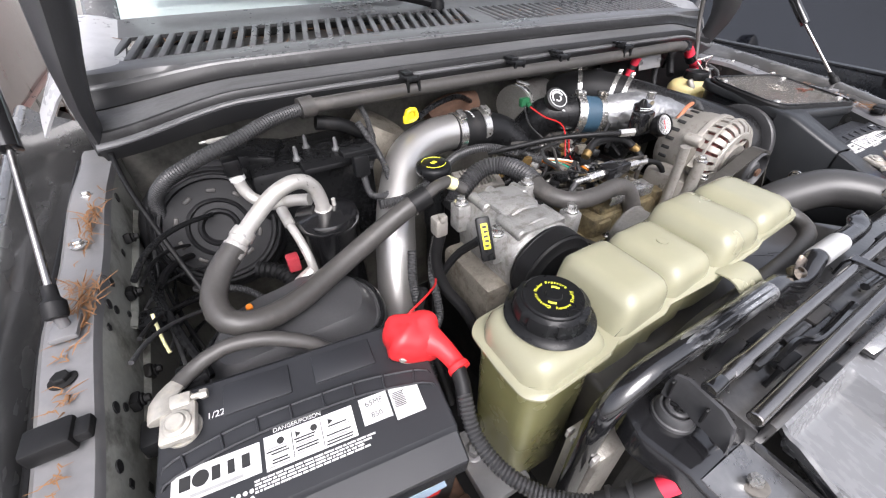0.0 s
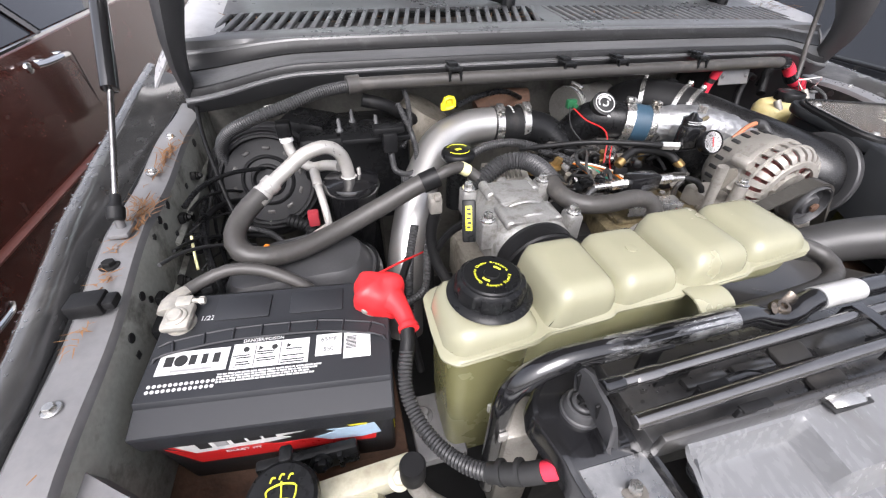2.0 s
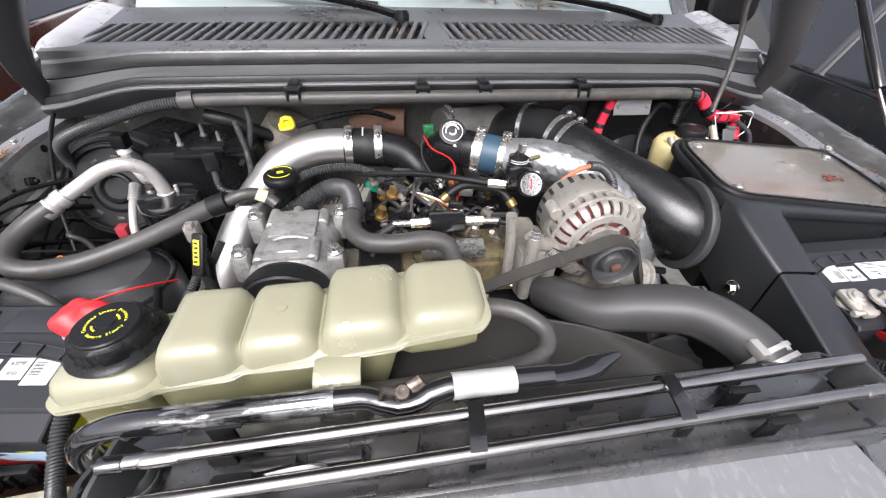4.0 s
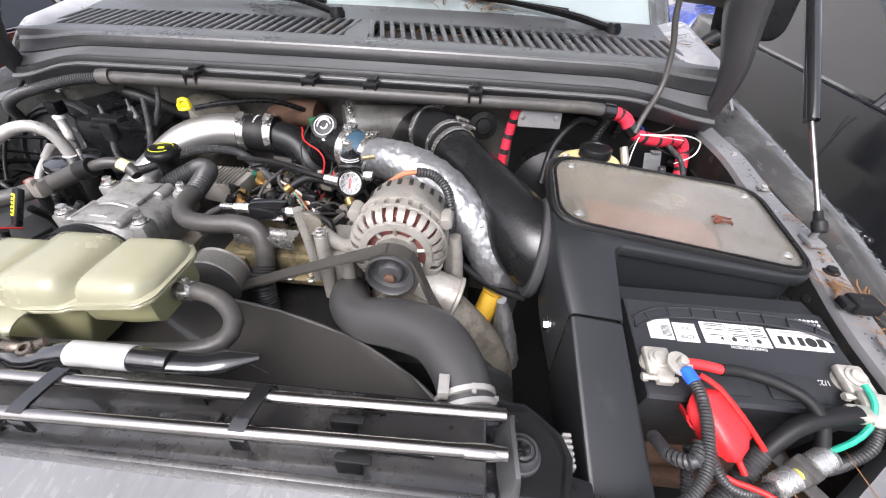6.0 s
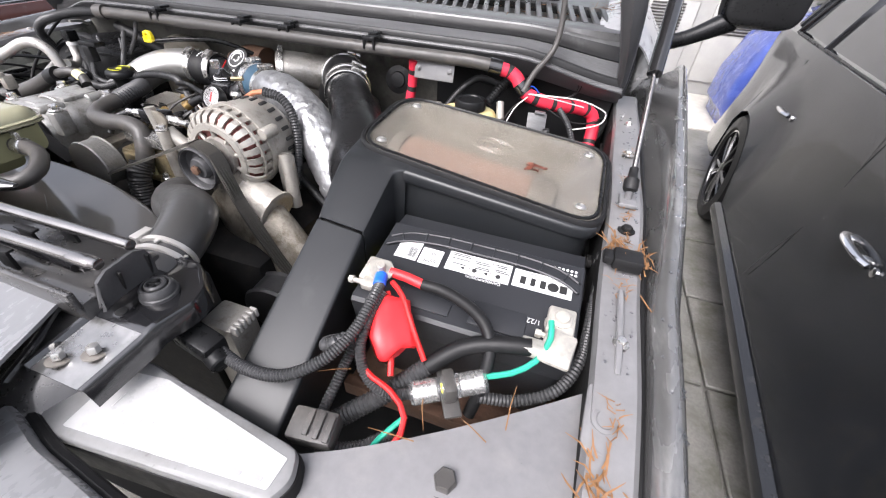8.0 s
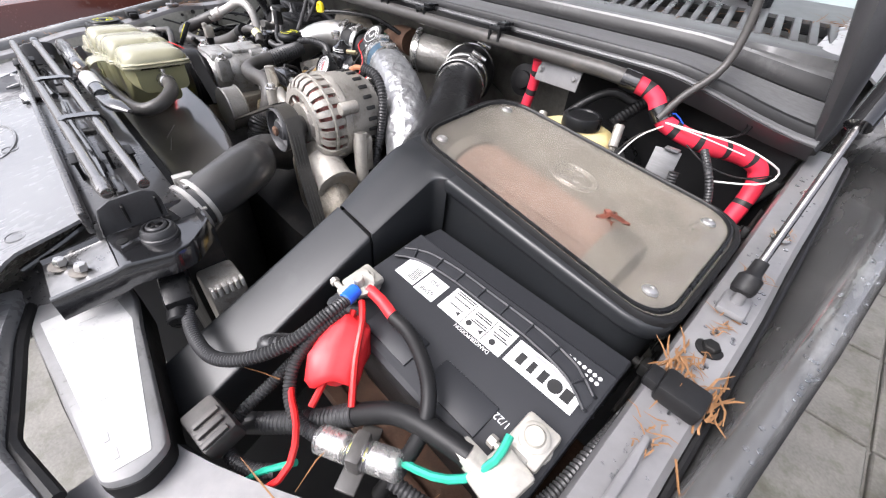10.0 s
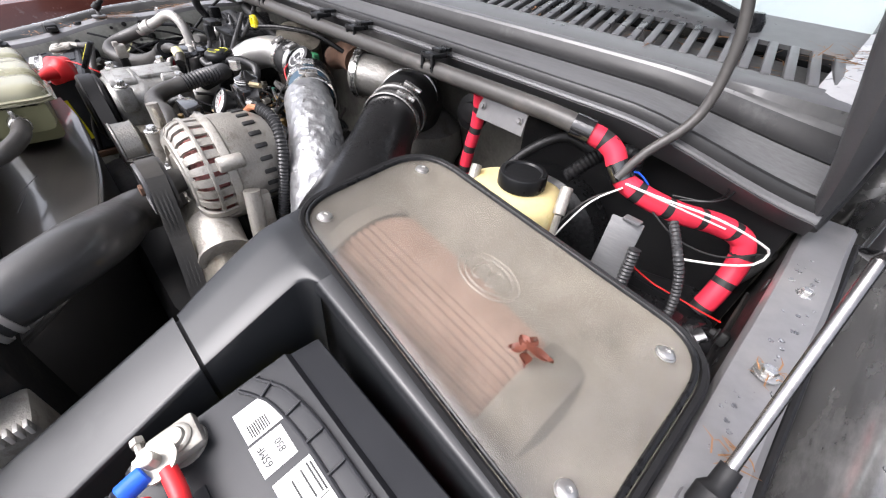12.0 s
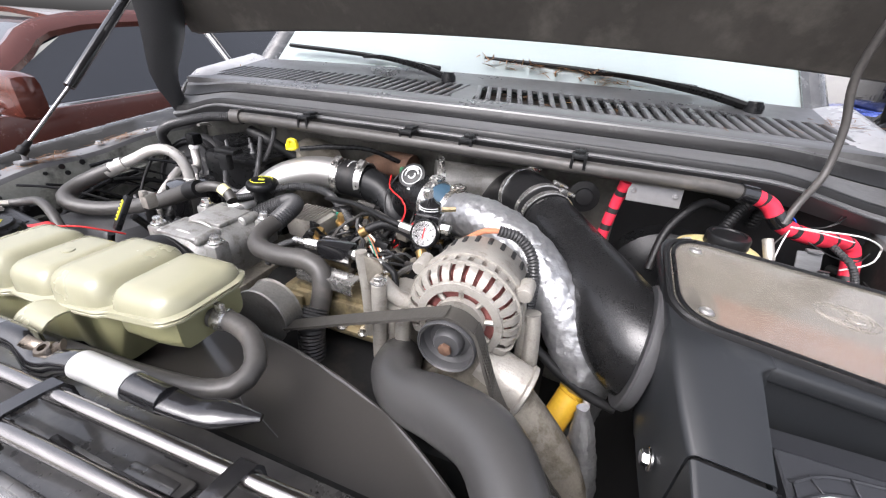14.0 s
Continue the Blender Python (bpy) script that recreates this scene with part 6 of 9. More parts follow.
lathe(bm, (AC.x, 0.232, AC.z - 0.003), (0, 1, 0), [(0.034, 0), (0.0375, 0.001), (0.0375, 0.004), (0.0365, 0.006), (0.0365, 0.026), (0.0385, 0.028), (0.0385, 0.032), (0.02, 0.033), (0.016, 0.05)], 40, close=False)
pul = part("pulley", bm, HOSE, alt, "dark grooved pulley with a rusty centre nut")
bm = B()
lathe(bm, (AC.x, 0.2315, AC.z - 0.003), (0, -1, 0), [(0.0375, -0.006), (0.0378, -0.001), (0.0365, 0.001), (0.0345, -0.001), (0.033, -0.012), (0.026, -0.017), (0.0195, -0.016), (0.0185, -0.006), (0.016, -0.003), (0.0005, -0.003)], 44, close=False)
part("pulley_face", bm, HUMP, pul)
bm = B()
lathe(bm, (AC.x, 0.2305, AC.z - 0.003), (0, -1, 0), [(0.0085, 0), (0.0085, 0.004), (0.007, 0.005)], 6)
part("centre_nut", bm, RUST, pul)
bm = B()
hose(bm, [(0.294, 0.345, 1.165), (0.298, 0.342, 1.14), (0.302, 0.338, 1.10), (0.305, 0.335, 1.06)], 0.012, 12)
box(bm, (0.288, 0.352, 1.12), (0.018, 0.036, 0.07), 0.006)
part("side_bracket", bm, CAST, alt)

# alternator bracket and thermostat outlet
br = thing("alternator_bracket", (0.1, 0.3, 1.05), "cast aluminium alternator bracket with bolt bosses", "bracket")
bm = B()
box(bm, (0.105, 0.335, 1.10), (0.06, 0.09, 0.10), 0.01)
hose(bm, [(0.135, 0.31, 1.155), (0.11, 0.30, 1.165), (0.085, 0.295, 1.19)], 0.012, 12, 0.01)
hose(bm, [(0.06, 0.305, 1.08), (0.057, 0.303, 1.16), (0.05, 0.302, 1.225)], 0.009, 10, 0.01)
part("casting", bm, CAST, br)
bm = B()
slab(bm, rounded([(0.045, 1.222), (0.078, 1.22), (0.088, 1.206), (0.074, 1.186), (0.05, 1.168)], 0.005, 3), -0.302, -0.297, pose(0, 0, 0, 90, 0, 0), 0.001)
part("plate", bm, CASTD, br)
for x, z0, z1 in ((0.088, 1.06, 1.196), (0.125, 1.06, 1.15)):
    bm = B()
    rod(bm, (x, 0.283, z0), (x, 0.283, z1), 0.011, 16, 0.002)
    post = part("post", bm, CAST, br)
    bm = B()
    bolt(bm, (x, 0.283, z1), (0, 0, 1), 0.0075, 0.007)
    part("bolt", bm, STEEL, post)
fc = thing("front_cover", (0.25, 0.29, 0.9), "dull cast engine front cover with a coolant outlet", "engine cover")
bm = B()
hose(bm, [(0.19, 0.29, 1.10, 0.06), (0.25, 0.28, 1.04, 0.08), (0.33, 0.26, 0.96, 0.08), (0.36, 0.25, 0.88, 0.07)], 0.06, 24, 0.02, flat=0.5, up=(0, 1, 0))
part("cover", bm, CASTD, fc)
bm = B()
hose(bm, [(0.24, 0.292, 1.102, 0.034), (0.275, 0.287, 1.09, 0.034), (0.308, 0.282, 1.08, 0.034)], 0.034, 26, 0.008)
lathe(bm, (0.301, 0.283, 1.083), (0.9, -0.12, -0.3), [(0.034, 0), (0.038, 0.002), (0.038, 0.007), (0.033, 0.009), (0.028, 0.009), (0.028, 0.002)], 28)
part("outlet", bm, CAST, fc)
bm = B()
lathe(bm, (0.355, 0.165, 0.93), (-0.05, 1, 0.1), [(0.055, 0.0), (0.065, 0.002), (0.068, 0.008), (0.064, 0.012), (0.064, 0.045), (0.068, 0.05), (0.05, 0.055)], 44)
lathe(bm, (0.355, 0.16, 0.93), (-0.05, 1, 0.1), [(0.012, 0), (0.02, 0.006), (0.052, 0.012)], 30)
solo("fan_pulley", bm, HUMP, "large black grooved fan pulley", "pulley", "pulleys")
bm = B()
lathe(bm, (-0.093, 0.238, 1.106), (0, 1, 0), [(0.035, 0), (0.047, 0.001), (0.048, 0.004), (0.045, 0.006), (0.045, 0.036), (0.048, 0.038), (0.03, 0.045)], 40)
solo("idler_pulley", bm, TURBO, "worn steel idler pulley on the belt run", "pulley", "pulleys")


def belt_run(bm, pts, width, axis=V(0, 1, 0), th=0.004):
    c = curve_pts(pts, 0.008)
    rings = []
    for i, p in enumerate(c):
        t = Vector(c[min(i + 1, len(c) - 1)][:3]) - Vector(c[max(i - 1, 0)][:3])
        n = t.cross(axis).normalized()
        p = Vector(p[:3])
        rings.append([p - axis * width / 2 - n * th / 2, p + axis * width / 2 - n * th / 2, p + axis * width / 2 + n * th / 2, p - axis * width / 2 + n * th / 2])
    loft(bm, rings)


bm = B()
arc = [(AC.x + 0.041 * math.cos(radians(a)), 0.247, AC.z - 0.003 + 0.041 * math.sin(radians(a))) for a in (114, 100, 85, 70, 55, 40, 30)]
belt_run(bm, [(-0.05, 0.25, 1.098), (0.06, 0.25, 1.146)] + arc + [(0.29, 0.235, 1.08), (0.42, 0.205, 0.93)], 0.024)
belt = thing("serpentine_belt", (0.2, 0.25, 1.1), "black ribbed serpentine belt over the pulleys", "belt")
part("band", bm, BELT, belt)
for k in (-0.008, -0.003, 0.002, 0.007):
    bm = B()
    belt_run(bm, [(0.24, 0.245 + k, 1.19), (0.26, 0.241 + k, 1.148), (0.29, 0.235 + k, 1.0835), (0.42, 0.205 + k, 0.9335)], 0.002, th=0.002)
    part("rib", bm, BELT, belt)

# air conditioning compressor
comp = thing("compressor", (-0.3, 0.35, 1.1), "cast aluminium air conditioning compressor with a black pulley", "compressor")
bm = B()
out = rounded([(-0.062, -0.075), (0.062, -0.075), (0.07, 0.02), (0.04, 0.052), (-0.04, 0.052), (-0.07, 0.02)], 0.02, 4)
loft(bm, [[V(-0.298 + x * k, y, 1.125 + z * k) for x, z in out] for y, k in ((0.278, 0.88), (0.285, 0.96), (0.33, 1.0), (0.335, 1.02), (0.345, 1.02), (0.35, 1.0), (0.41, 1.0), (0.425, 0.95), (0.43, 0.85))])
part("housing", bm, CASTG, comp)
for x, y0, y1 in ((-0.338, 0.285, 0.345), (-0.338, 0.375, 0.425), (-0.30, 0.365, 0.43), (-0.26, 0.285, 0.335), (-0.255, 0.38, 0.42)):
    bm = B()
    rod(bm, (x, y0, 1.172), (x, y1, 1.172), 0.0095, 12, 0.003)
    part("bolt_boss", bm, CASTG, comp)
for x, y in ((-0.37, 0.31), (-0.37, 0.41), (-0.226, 0.30), (-0.226, 0.41)):
    bm = B()
    box(bm, (x, y, 1.15), (0.026, 0.03, 0.05), 0.005)
    ear = part("mount_ear", bm, CASTG, comp)
    bm = B()
    bolt(bm, (x, y, 1.175), (0, 0, 1), 0.008, 0.01)
    part("bolt", bm, STEEL, ear)
bm = B()
box(bm, (-0.298, 0.375, 1.178), (0.075, 0.07, 0.01), 0.004)
box(bm, (-0.298, 0.31, 1.176), (0.09, 0.05, 0.008), 0.003)
hose(bm, [(-0.345, 0.333, 1.165), (-0.32, 0.333, 1.18), (-0.298, 0.333, 1.184), (-0.275, 0.333, 1.18), (-0.25, 0.333, 1.165)], 0.003, 6, 0.01)
hose(bm, [(-0.345, 0.30, 1.16), (-0.32, 0.30, 1.176), (-0.298, 0.30, 1.181), (-0.275, 0.30, 1.176), (-0.25, 0.30, 1.16)], 0.0025, 6, 0.01)
part("top_ribs", bm, CASTG, comp)
bm = B()
lathe(bm, (-0.3, 0.232, 1.118), (0, 1, 0), [(0.02, 0), (0.05, 0.0), (0.055, 0.004), (0.064, 0.005), (0.067, 0.008), (0.065, 0.011), (0.065, 0.032), (0.067, 0.035), (0.066, 0.04), (0.05, 0.046)], 48)
part("pulley", bm, RUBBER, comp, "black grooved compressor pulley")
bm = B()
belt_run(bm, [(-0.3 + 0.067 * math.cos(radians(a)), 0.252, 1.118 + 0.067 * math.sin(radians(a))) for a in (190, 150, 110, 70, 30)] + [(-0.16, 0.25, 1.10)], 0.024)
solo("compressor_belt", bm, RUBBER, "black ribbed belt round the compressor pulley", "belt")
bm = B()
box(bm, (-0.3, 0.35, 1.04), (0.2, 0.14, 0.1), 0.012)
solo("compressor_bracket", bm, CASTD, "dull cast compressor mounting bracket", "bracket")


# ---------------------------------------------------------------- cowl harness, cables and looms
def run_of(name, pts, r, material, label, category="hose", group="", ridge=None, seg=12, step=0.012, part_name="tube", at=None):
    t = thing(name, at or tuple(pts[len(pts) // 2][:3]), label, category, group)
    bm = B()
    hose(bm, pts, r, seg, step, ridge)
    part(part_name, bm, material, t)
    return t


def striped(parent, pts, r, n, a=REDT, b=BLACKT):
    """Tape wound in alternating colours."""
    c = curve_pts(pts, 0.004)
    k = len(c) / n
    for i in range(n):
        seg = c[int((i - (0.22 if i % 2 == 0 and i else 0)) * k):int((i + (1.22 if i % 2 == 0 else 1)) * k) + 1]
        if len(seg) < 2:
            continue
        bm = B()
        hose(bm, [seg[0], seg[len(seg) // 2], seg[-1]] if len(seg) > 2 else seg, r + (0.0 if i % 2 else 0.0006), 14, 0.004)
        part("tape_wrap", bm, a if i % 2 == 0 else b, parent)


harn = thing("cowl_harness", (0, 0.68, 1.29), "grey sleeved wiring harness clipped along the cowl", "wiring harness")
bm = B()
hose(bm, [(-0.535, 0.682, 1.286), (-0.4, 0.68, 1.288), (0, 0.674, 1.290), (0.3, 0.679, 1.288), (0.55, 0.688, 1.286), (0.60, 0.69, 1.28)], 0.0135, 16, 0.03)
part("sleeve", bm, HOSE, harn)
bm = B()
hose(bm, [(-0.53, 0.682, 1.286), (-0.60, 0.655, 1.283), (-0.666, 0.632, 1.268), (-0.73, 0.63, 1.248), (-0.785, 0.645, 1.218), (-0.815, 0.675, 1.17), (-0.82, 0.69, 1.10)], 0.0118, 14, ridge=(0.0045, 0.0014))
part("split_loom", bm, LOOM, harn)
bm = B()
hose(bm, [(-0.548, 0.678, 1.286), (-0.522, 0.682, 1.287)], 0.0185, 14, 0.008)
part("frayed_tape", bm, HOSE, harn)
for x in (-0.323, -0.055, 0.082, 0.309):
    bm = B()
    box(bm, (x, 0.682, 1.309), (0.03, 0.036, 0.008), 0.002)
    box(bm, (x - 0.012, 0.668, 1.300), (0.006, 0.006, 0.028), 0.001)
    box(bm, (x + 0.012, 0.668, 1.300), (0.006, 0.006, 0.028), 0.001)
    box(bm, (x, 0.70, 1.315), (0.02, 0.03, 0.006), 0.001)
    part("clip", bm, BLACK, harn)

tl = thing("taped_loom", (0.7, 0.71, 1.22), "wiring loom bound in red and black spiral tape", "wire loom", "taped looms")
striped(tl, [(0.60, 0.69, 1.281), (0.64, 0.70, 1.268), (0.668, 0.695, 1.238), (0.70, 0.70, 1.224), (0.745, 0.717, 1.213), (0.79, 0.748, 1.205), (0.822, 0.765, 1.19), (0.833, 0.758, 1.16), (0.832, 0.735, 1.12), (0.828, 0.72, 1.09)], 0.0138, 18)
for a, b in (((0.586, 0.6865, 1.283), (0.612, 0.693, 1.279)), ((0.655, 0.698, 1.252), (0.672, 0.6955, 1.235))):
    bm = B()
    hose(bm, [V(*a), V(*a).lerp(V(*b), 0.5), V(*b)], 0.0168, 16, 0.006)
    part("taped_joint", bm, BLACKG, tl, "shiny black tape at the joint")
tl2 = thing("taped_loom", (0.39, 0.73, 1.18), "drooping loom bound in red and black tape", "wire loom", "taped looms")
striped(tl2, [(0.405, 0.70, 1.27), (0.398, 0.71, 1.22), (0.39, 0.705, 1.16), (0.385, 0.70, 1.10)], 0.0105, 9)
bm = B()
box(bm, (0.458, 0.695, 1.254), (0.095, 0.003, 0.04), 0.001, pose(0, 0, 0, -15, 0, 0))
for x in (0.42, 0.495):
    bolt(bm, (x, 0.692, 1.256), (0, -1, 0.2), 0.004, 0.003)
solo("steel_bracket", bm, APRON, "flat grey steel bracket under the harness", "bracket")

run_of("hood_cable", [(0.668, 0.682, 1.24), (0.682, 0.70, 1.275), (0.712, 0.735, 1.325), (0.712, 0.75, 1.40), (0.692, 0.75, 1.48), (0.69, 0.72, 1.60)], 0.0062, HOSE, "smooth black sheathed cable rising to the raised hood", "cable", "hood cables")
run_of("hood_hose", [(-0.862, 0.80, 1.255), (-0.845, 0.70, 1.20), (-0.81, 0.59, 1.12), (-0.78, 0.52, 1.04)], 0.0042, RUBBER, "thin black hose dropping from the hood hinge", "hose", "hood cables")
for k, (m_, pts) in enumerate(((WIREW, [(0.672, 0.685, 1.236), (0.72, 0.68, 1.24), (0.79, 0.70, 1.235), (0.838, 0.728, 1.215), (0.852, 0.742, 1.2), (0.846, 0.732, 1.184), (0.82, 0.71, 1.178), (0.78, 0.685, 1.174)]),
                               (WIREW, [(0.672, 0.685, 1.236), (0.73, 0.69, 1.233), (0.80, 0.725, 1.215)]),
                               (WIREW, [(0.68, 0.68, 1.232), (0.66, 0.64, 1.215), (0.645, 0.60, 1.17), (0.64, 0.57, 1.13)]),
                               (HOSE, [(0.68, 0.68, 1.232), (0.652, 0.645, 1.21), (0.632, 0.61, 1.16), (0.63, 0.58, 1.11)]),
                               (BLACKT, [(0.70, 0.70, 1.222), (0.76, 0.69, 1.195), (0.81, 0.71, 1.185), (0.845, 0.75, 1.19)]),
                               (BLACK, [(0.695, 0.765, 1.284), (0.737, 0.76, 1.287), (0.772, 0.755, 1.274), (0.785, 0.755, 1.248), (0.772, 0.755, 1.228), (0.735, 0.75, 1.214)]),
                               (BLACK, [(0.69, 0.765, 1.282), (0.733, 0.76, 1.283), (0.766, 0.755, 1.270), (0.779, 0.755, 1.246), (0.766, 0.755, 1.225), (0.725, 0.75, 1.216)]),
                               (REDW, [(0.715, 0.705, 1.12), (0.745, 0.69, 1.121), (0.771, 0.684, 1.12), (0.80, 0.684, 1.12), (0.83, 0.684, 1.119), (0.855, 0.69, 1.115)]),
                               (BLUE, [(0.668, 0.69, 1.246), (0.685, 0.70, 1.25), (0.70, 0.71, 1.235)]))):
    run_of("loose_wire", pts, 0.0012 if k else 0.0015, m_, "thin loose wire by the taped loom", "wire", "loose wires", seg=7)
run_of("wire_loom", [(0.752, 0.685, 1.215), (0.774, 0.66, 1.198), (0.789, 0.655, 1.173), (0.80, 0.65, 1.14), (0.806, 0.64, 1.10)], 0.0062, LOOM, "black split loom dropping from the taped loom", "wire loom", "wire looms", (0.005, 0.0012))
run_of("wire_loom", [(0.826, 0.79, 1.13), (0.84, 0.755, 1.14), (0.85, 0.78, 1.155), (0.858, 0.82, 1.16)], 0.009, BLACKT, "black taped branch of the loom", "wire loom", "wire looms")
run_of("wire_loom", [(0.81, 0.64, 1.08), (0.825, 0.66, 1.09), (0.835, 0.69, 1.085), (0.82, 0.71, 1.07)], 0.007, LOOM, "short looped black loom in the corner", "wire loom", "wire looms", (0.005, 0.0014))
vac = thing("vacuum_canister", (0.84, 0.68, 1.02), "glossy black round canister beside the apron", "canister")
bm = B()
lathe(bm, (0.815, 0.655, 1.035), (0.55, 0.6, 0.5), [(0.0, 0), (0.03, 0.0), (0.034, 0.004), (0.034, 0.045), (0.0365, 0.047), (0.0365, 0.051), (0.034, 0.053), (0.034, 0.066), (0.026, 0.076), (0.0, 0.079)], 36)
part("body", bm, BLACKG, vac)
bm = B()
box(bm, (0.79, 0.73, 1.06), (0.11, 0.08, 0.05), 0.008, pose(0, 0, 0, 0, 0, 20))
part("bracket", bm, BLACK, vac)
bm = B()
box(bm, (0.715, 0.63, 1.155), (0.04, 0.003, 0.12), 0.001, pose(0, 0, 0, -24, 0, 12))
box(bm, (0.715, 0.653, 1.212), (0.022, 0.012, 0.004), 0.001)
solo("steel_strap", bm, BAND, "leaning grey steel strap beside the wiring", "bracket")
run_of("wire_loom", [(0.735, 0.64, 1.185), (0.742, 0.625, 1.12), (0.745, 0.62, 1.02)], 0.008, LOOM, "short black split loom", "wire loom", "wire looms", (0.005, 0.0015))
run_of("vent_hose", [(0.59, 0.70, 1.20), (0.62, 0.735, 1.24), (0.655, 0.755, 1.245), (0.66, 0.77, 1.20)], 0.011, RUBBER, "black vent hose behind the brake reservoir", "hose", "vent hoses", (0.006, 0.0015))
run_of("vent_hose", [(0.48, 0.64, 1.12), (0.50, 0.69, 1.19), (0.55, 0.73, 1.24), (0.60, 0.75, 1.23)], 0.008, RUBBER, "black bent hose by the firewall", "hose", "vent hoses")
bm = B()
box(bm, (0.79, 0.66, 1.04), (0.13, 0.13, 0.10), 0.012)
box(bm, (0.78, 0.65, 1.095), (0.08, 0.06, 0.02), 0.004)
solo("relay_box", bm, BLACK, "black relay box in the corner of the bay", "relay box")
bm = B()
lathe(bm, (0.822, 0.588, 1.05), (0.1, -0.1, 1), [(0.034, 0), (0.036, 0.004), (0.036, 0.05), (0.030, 0.056), (0.028, 0.05), (0.012, 0.05)], 26)
solo("round_canister", bm, BLACKG, "gloss black round canister beside the fender", "canister")
bm = B()
rows = [[V(x, 0.84 - 0.03 * math.sin(3 * (x - 0.45)), z + 0.01 * math.sin(9 * x)) for z in (0.9, 1.05, 1.2, 1.27)] for x in np.linspace(0.42, 0.86, 12)]
sheet(bm, rows, 0.012)
solo("firewall_mat", bm, RUBBER, "black insulating mat on the firewall", "insulation mat")

# brake fluid reservoir
brk = thing("brake_reservoir", (0.57, 0.62, 1.15), "yellowed brake fluid reservoir with a black screw cap", "brake reservoir")
bm = B()
out = rounded([(0.50, 0.565), (0.605, 0.555), (0.635, 0.61), (0.61, 0.665), (0.53, 0.66), (0.495, 0.62)], 0.026, 5)
loft(bm, [[V(x, y, z) for x, y in scaled(out, d)] for d, z in ((0.01, 1.10), (0.002, 1.115), (-0.004, 1.15), (-0.006, 1.19), (0.002, 1.203), (0.014, 1.209), (0.03, 1.211))])
part("bottle", bm, BRAKE, brk)
bm = B()
n = 60
rings = []
for r0, h in ((0.03, 0), (0.033, 0.001), (0.033, 0.018), (0.031, 0.021), (0.026, 0.0215), (0.024, 0.019), (0.001, 0.019)):
    rings.append([V(0.572, 0.61, 1.211) + V(math.cos(2 * math.pi * i / n), math.sin(2 * math.pi * i / n), 0) * (r0 * (0.975 if (i % 2 and 0 < h < 0.019 and r0 > 0.03) else 1)) + V(0, 0, h) for i in range(n)])
loft(bm, rings)
part("cap", bm, BLACK, brk)
bm = B()
lathe(bm, (0.57, 0.63, 1.03), (0, 0, 1), [(0.04, 0), (0.045, 0.01), (0.045, 0.06), (0.03, 0.075)], 24)
part("cylinder", bm, CASTD, brk)
for p in ((0.515, 0.57, 1.19), (0.64, 0.605, 1.2)):
    bm = B()
    rod(bm, p, V(*p) + V(-0.008, 0.02, 0.03), 0.008, 10)
    rod(bm, V(*p) + V(0.004, -0.01, -0.05), p, 0.005, 8)
    solo("line_fitting", bm, CAST, "small metal brake line fitting", "fitting", "line fittings")
bm = B()
lathe(bm, (0.54, 0.80, 1.03), (0, -1, 0.1), [(0.12, 0), (0.128, 0.01), (0.12, 0.05), (0.09, 0.07), (0.05, 0.08)], 36)
solo("brake_booster", bm, BLACK, "black round brake booster on the firewall", "brake booster")

# ---------------------------------------------------------------- heater side
blower = thing("blower_motor", (-0.75, 0.64, 1.0), "black round heater blower with vents in its face", "blower")
ba = V(0.04, -0.9, 0.42).normalized()
bc = V(-0.738, 0.645, 1.112)
bm = B()
lathe(bm, bc - ba * 0.09, ba, [(0.11, 0), (0.125, 0.01), (0.125, 0.05), (0.118, 0.06), (0.112, 0.063), (0.108, 0.075), (0.104, 0.078), (0.1, 0.074)], 48)
part("housing", bm, BLOW, blower)
bm = B()
lathe(bm, bc - ba * 0.02, ba, [(0.098, 0), (0.098, 0.008), (0.095, 0.012), (0.090, 0.012), (0.087, 0.003), (0.056, 0.001), (0.053, 0.007), (0.049, 0.009), (0.046, 0.004), (0.036, 0.003), (0.033, 0.011), (0.029, 0.013), (0.024, 0.006), (0.004, 0.005)], 56)
face = part("face", bm, BLOW, blower)
fa, fu, fw = frame_of(ba)
for i in range(10):
    a = 2 * math.pi * i / 10
    bm = B()
    m = Matrix((fu * math.cos(a) + fw * math.sin(a), fw * math.cos(a) - fu * math.sin(a), ba)).transposed().to_4x4()
    box(bm, bc + (fu * math.cos(a) + fw * math.sin(a)) * 0.068 - ba * 0.0165, (0.008, 0.016, 0.005), 0.0022, m)
    part("vent", bm, HOSE, face)
for a in (0.6, 2.7, 4.8):
    bm = B()
    bolt(bm, bc + (fu * math.cos(a) + fw * math.sin(a)) * 0.093 - ba * 0.012, ba, 0.003, 0.003, seg=10)
    part("screw", bm, STEEL, face)
run_of("blower_hose", [(-0.70, 0.56, 1.06), (-0.665, 0.535, 1.055), (-0.645, 0.50, 1.03), (-0.64, 0.48, 0.98)], 0.015, RUBBER, "black ribbed cooling hose at the blower", "hose", "", (0.009, 0.003))

ev = thing("evaporator_case", (-0.55, 0.7, 1.0), "black plastic evaporator case with pale pegs", "heater case")
bm = B()
box(bm, (-0.545, 0.74, 1.08), (0.24, 0.17, 0.22), 0.018)
box(bm, (-0.64, 0.76, 1.19), (0.10, 0.10, 0.03), 0.008, pose(0, 0, 0, 0, 6, -20))
part("shell", bm, BLACK, ev)
bm = B()
box(bm, (-0.5, 0.68, 1.193), (0.15, 0.13, 0.012), 0.004)
lathe(bm, (-0.51, 0.70, 1.197), (0, 0, 1), [(0.025, 0), (0.026, 0.004), (0.018, 0.004), (0.016, -0.01)], 24)
part("cover", bm, BLACK, ev)
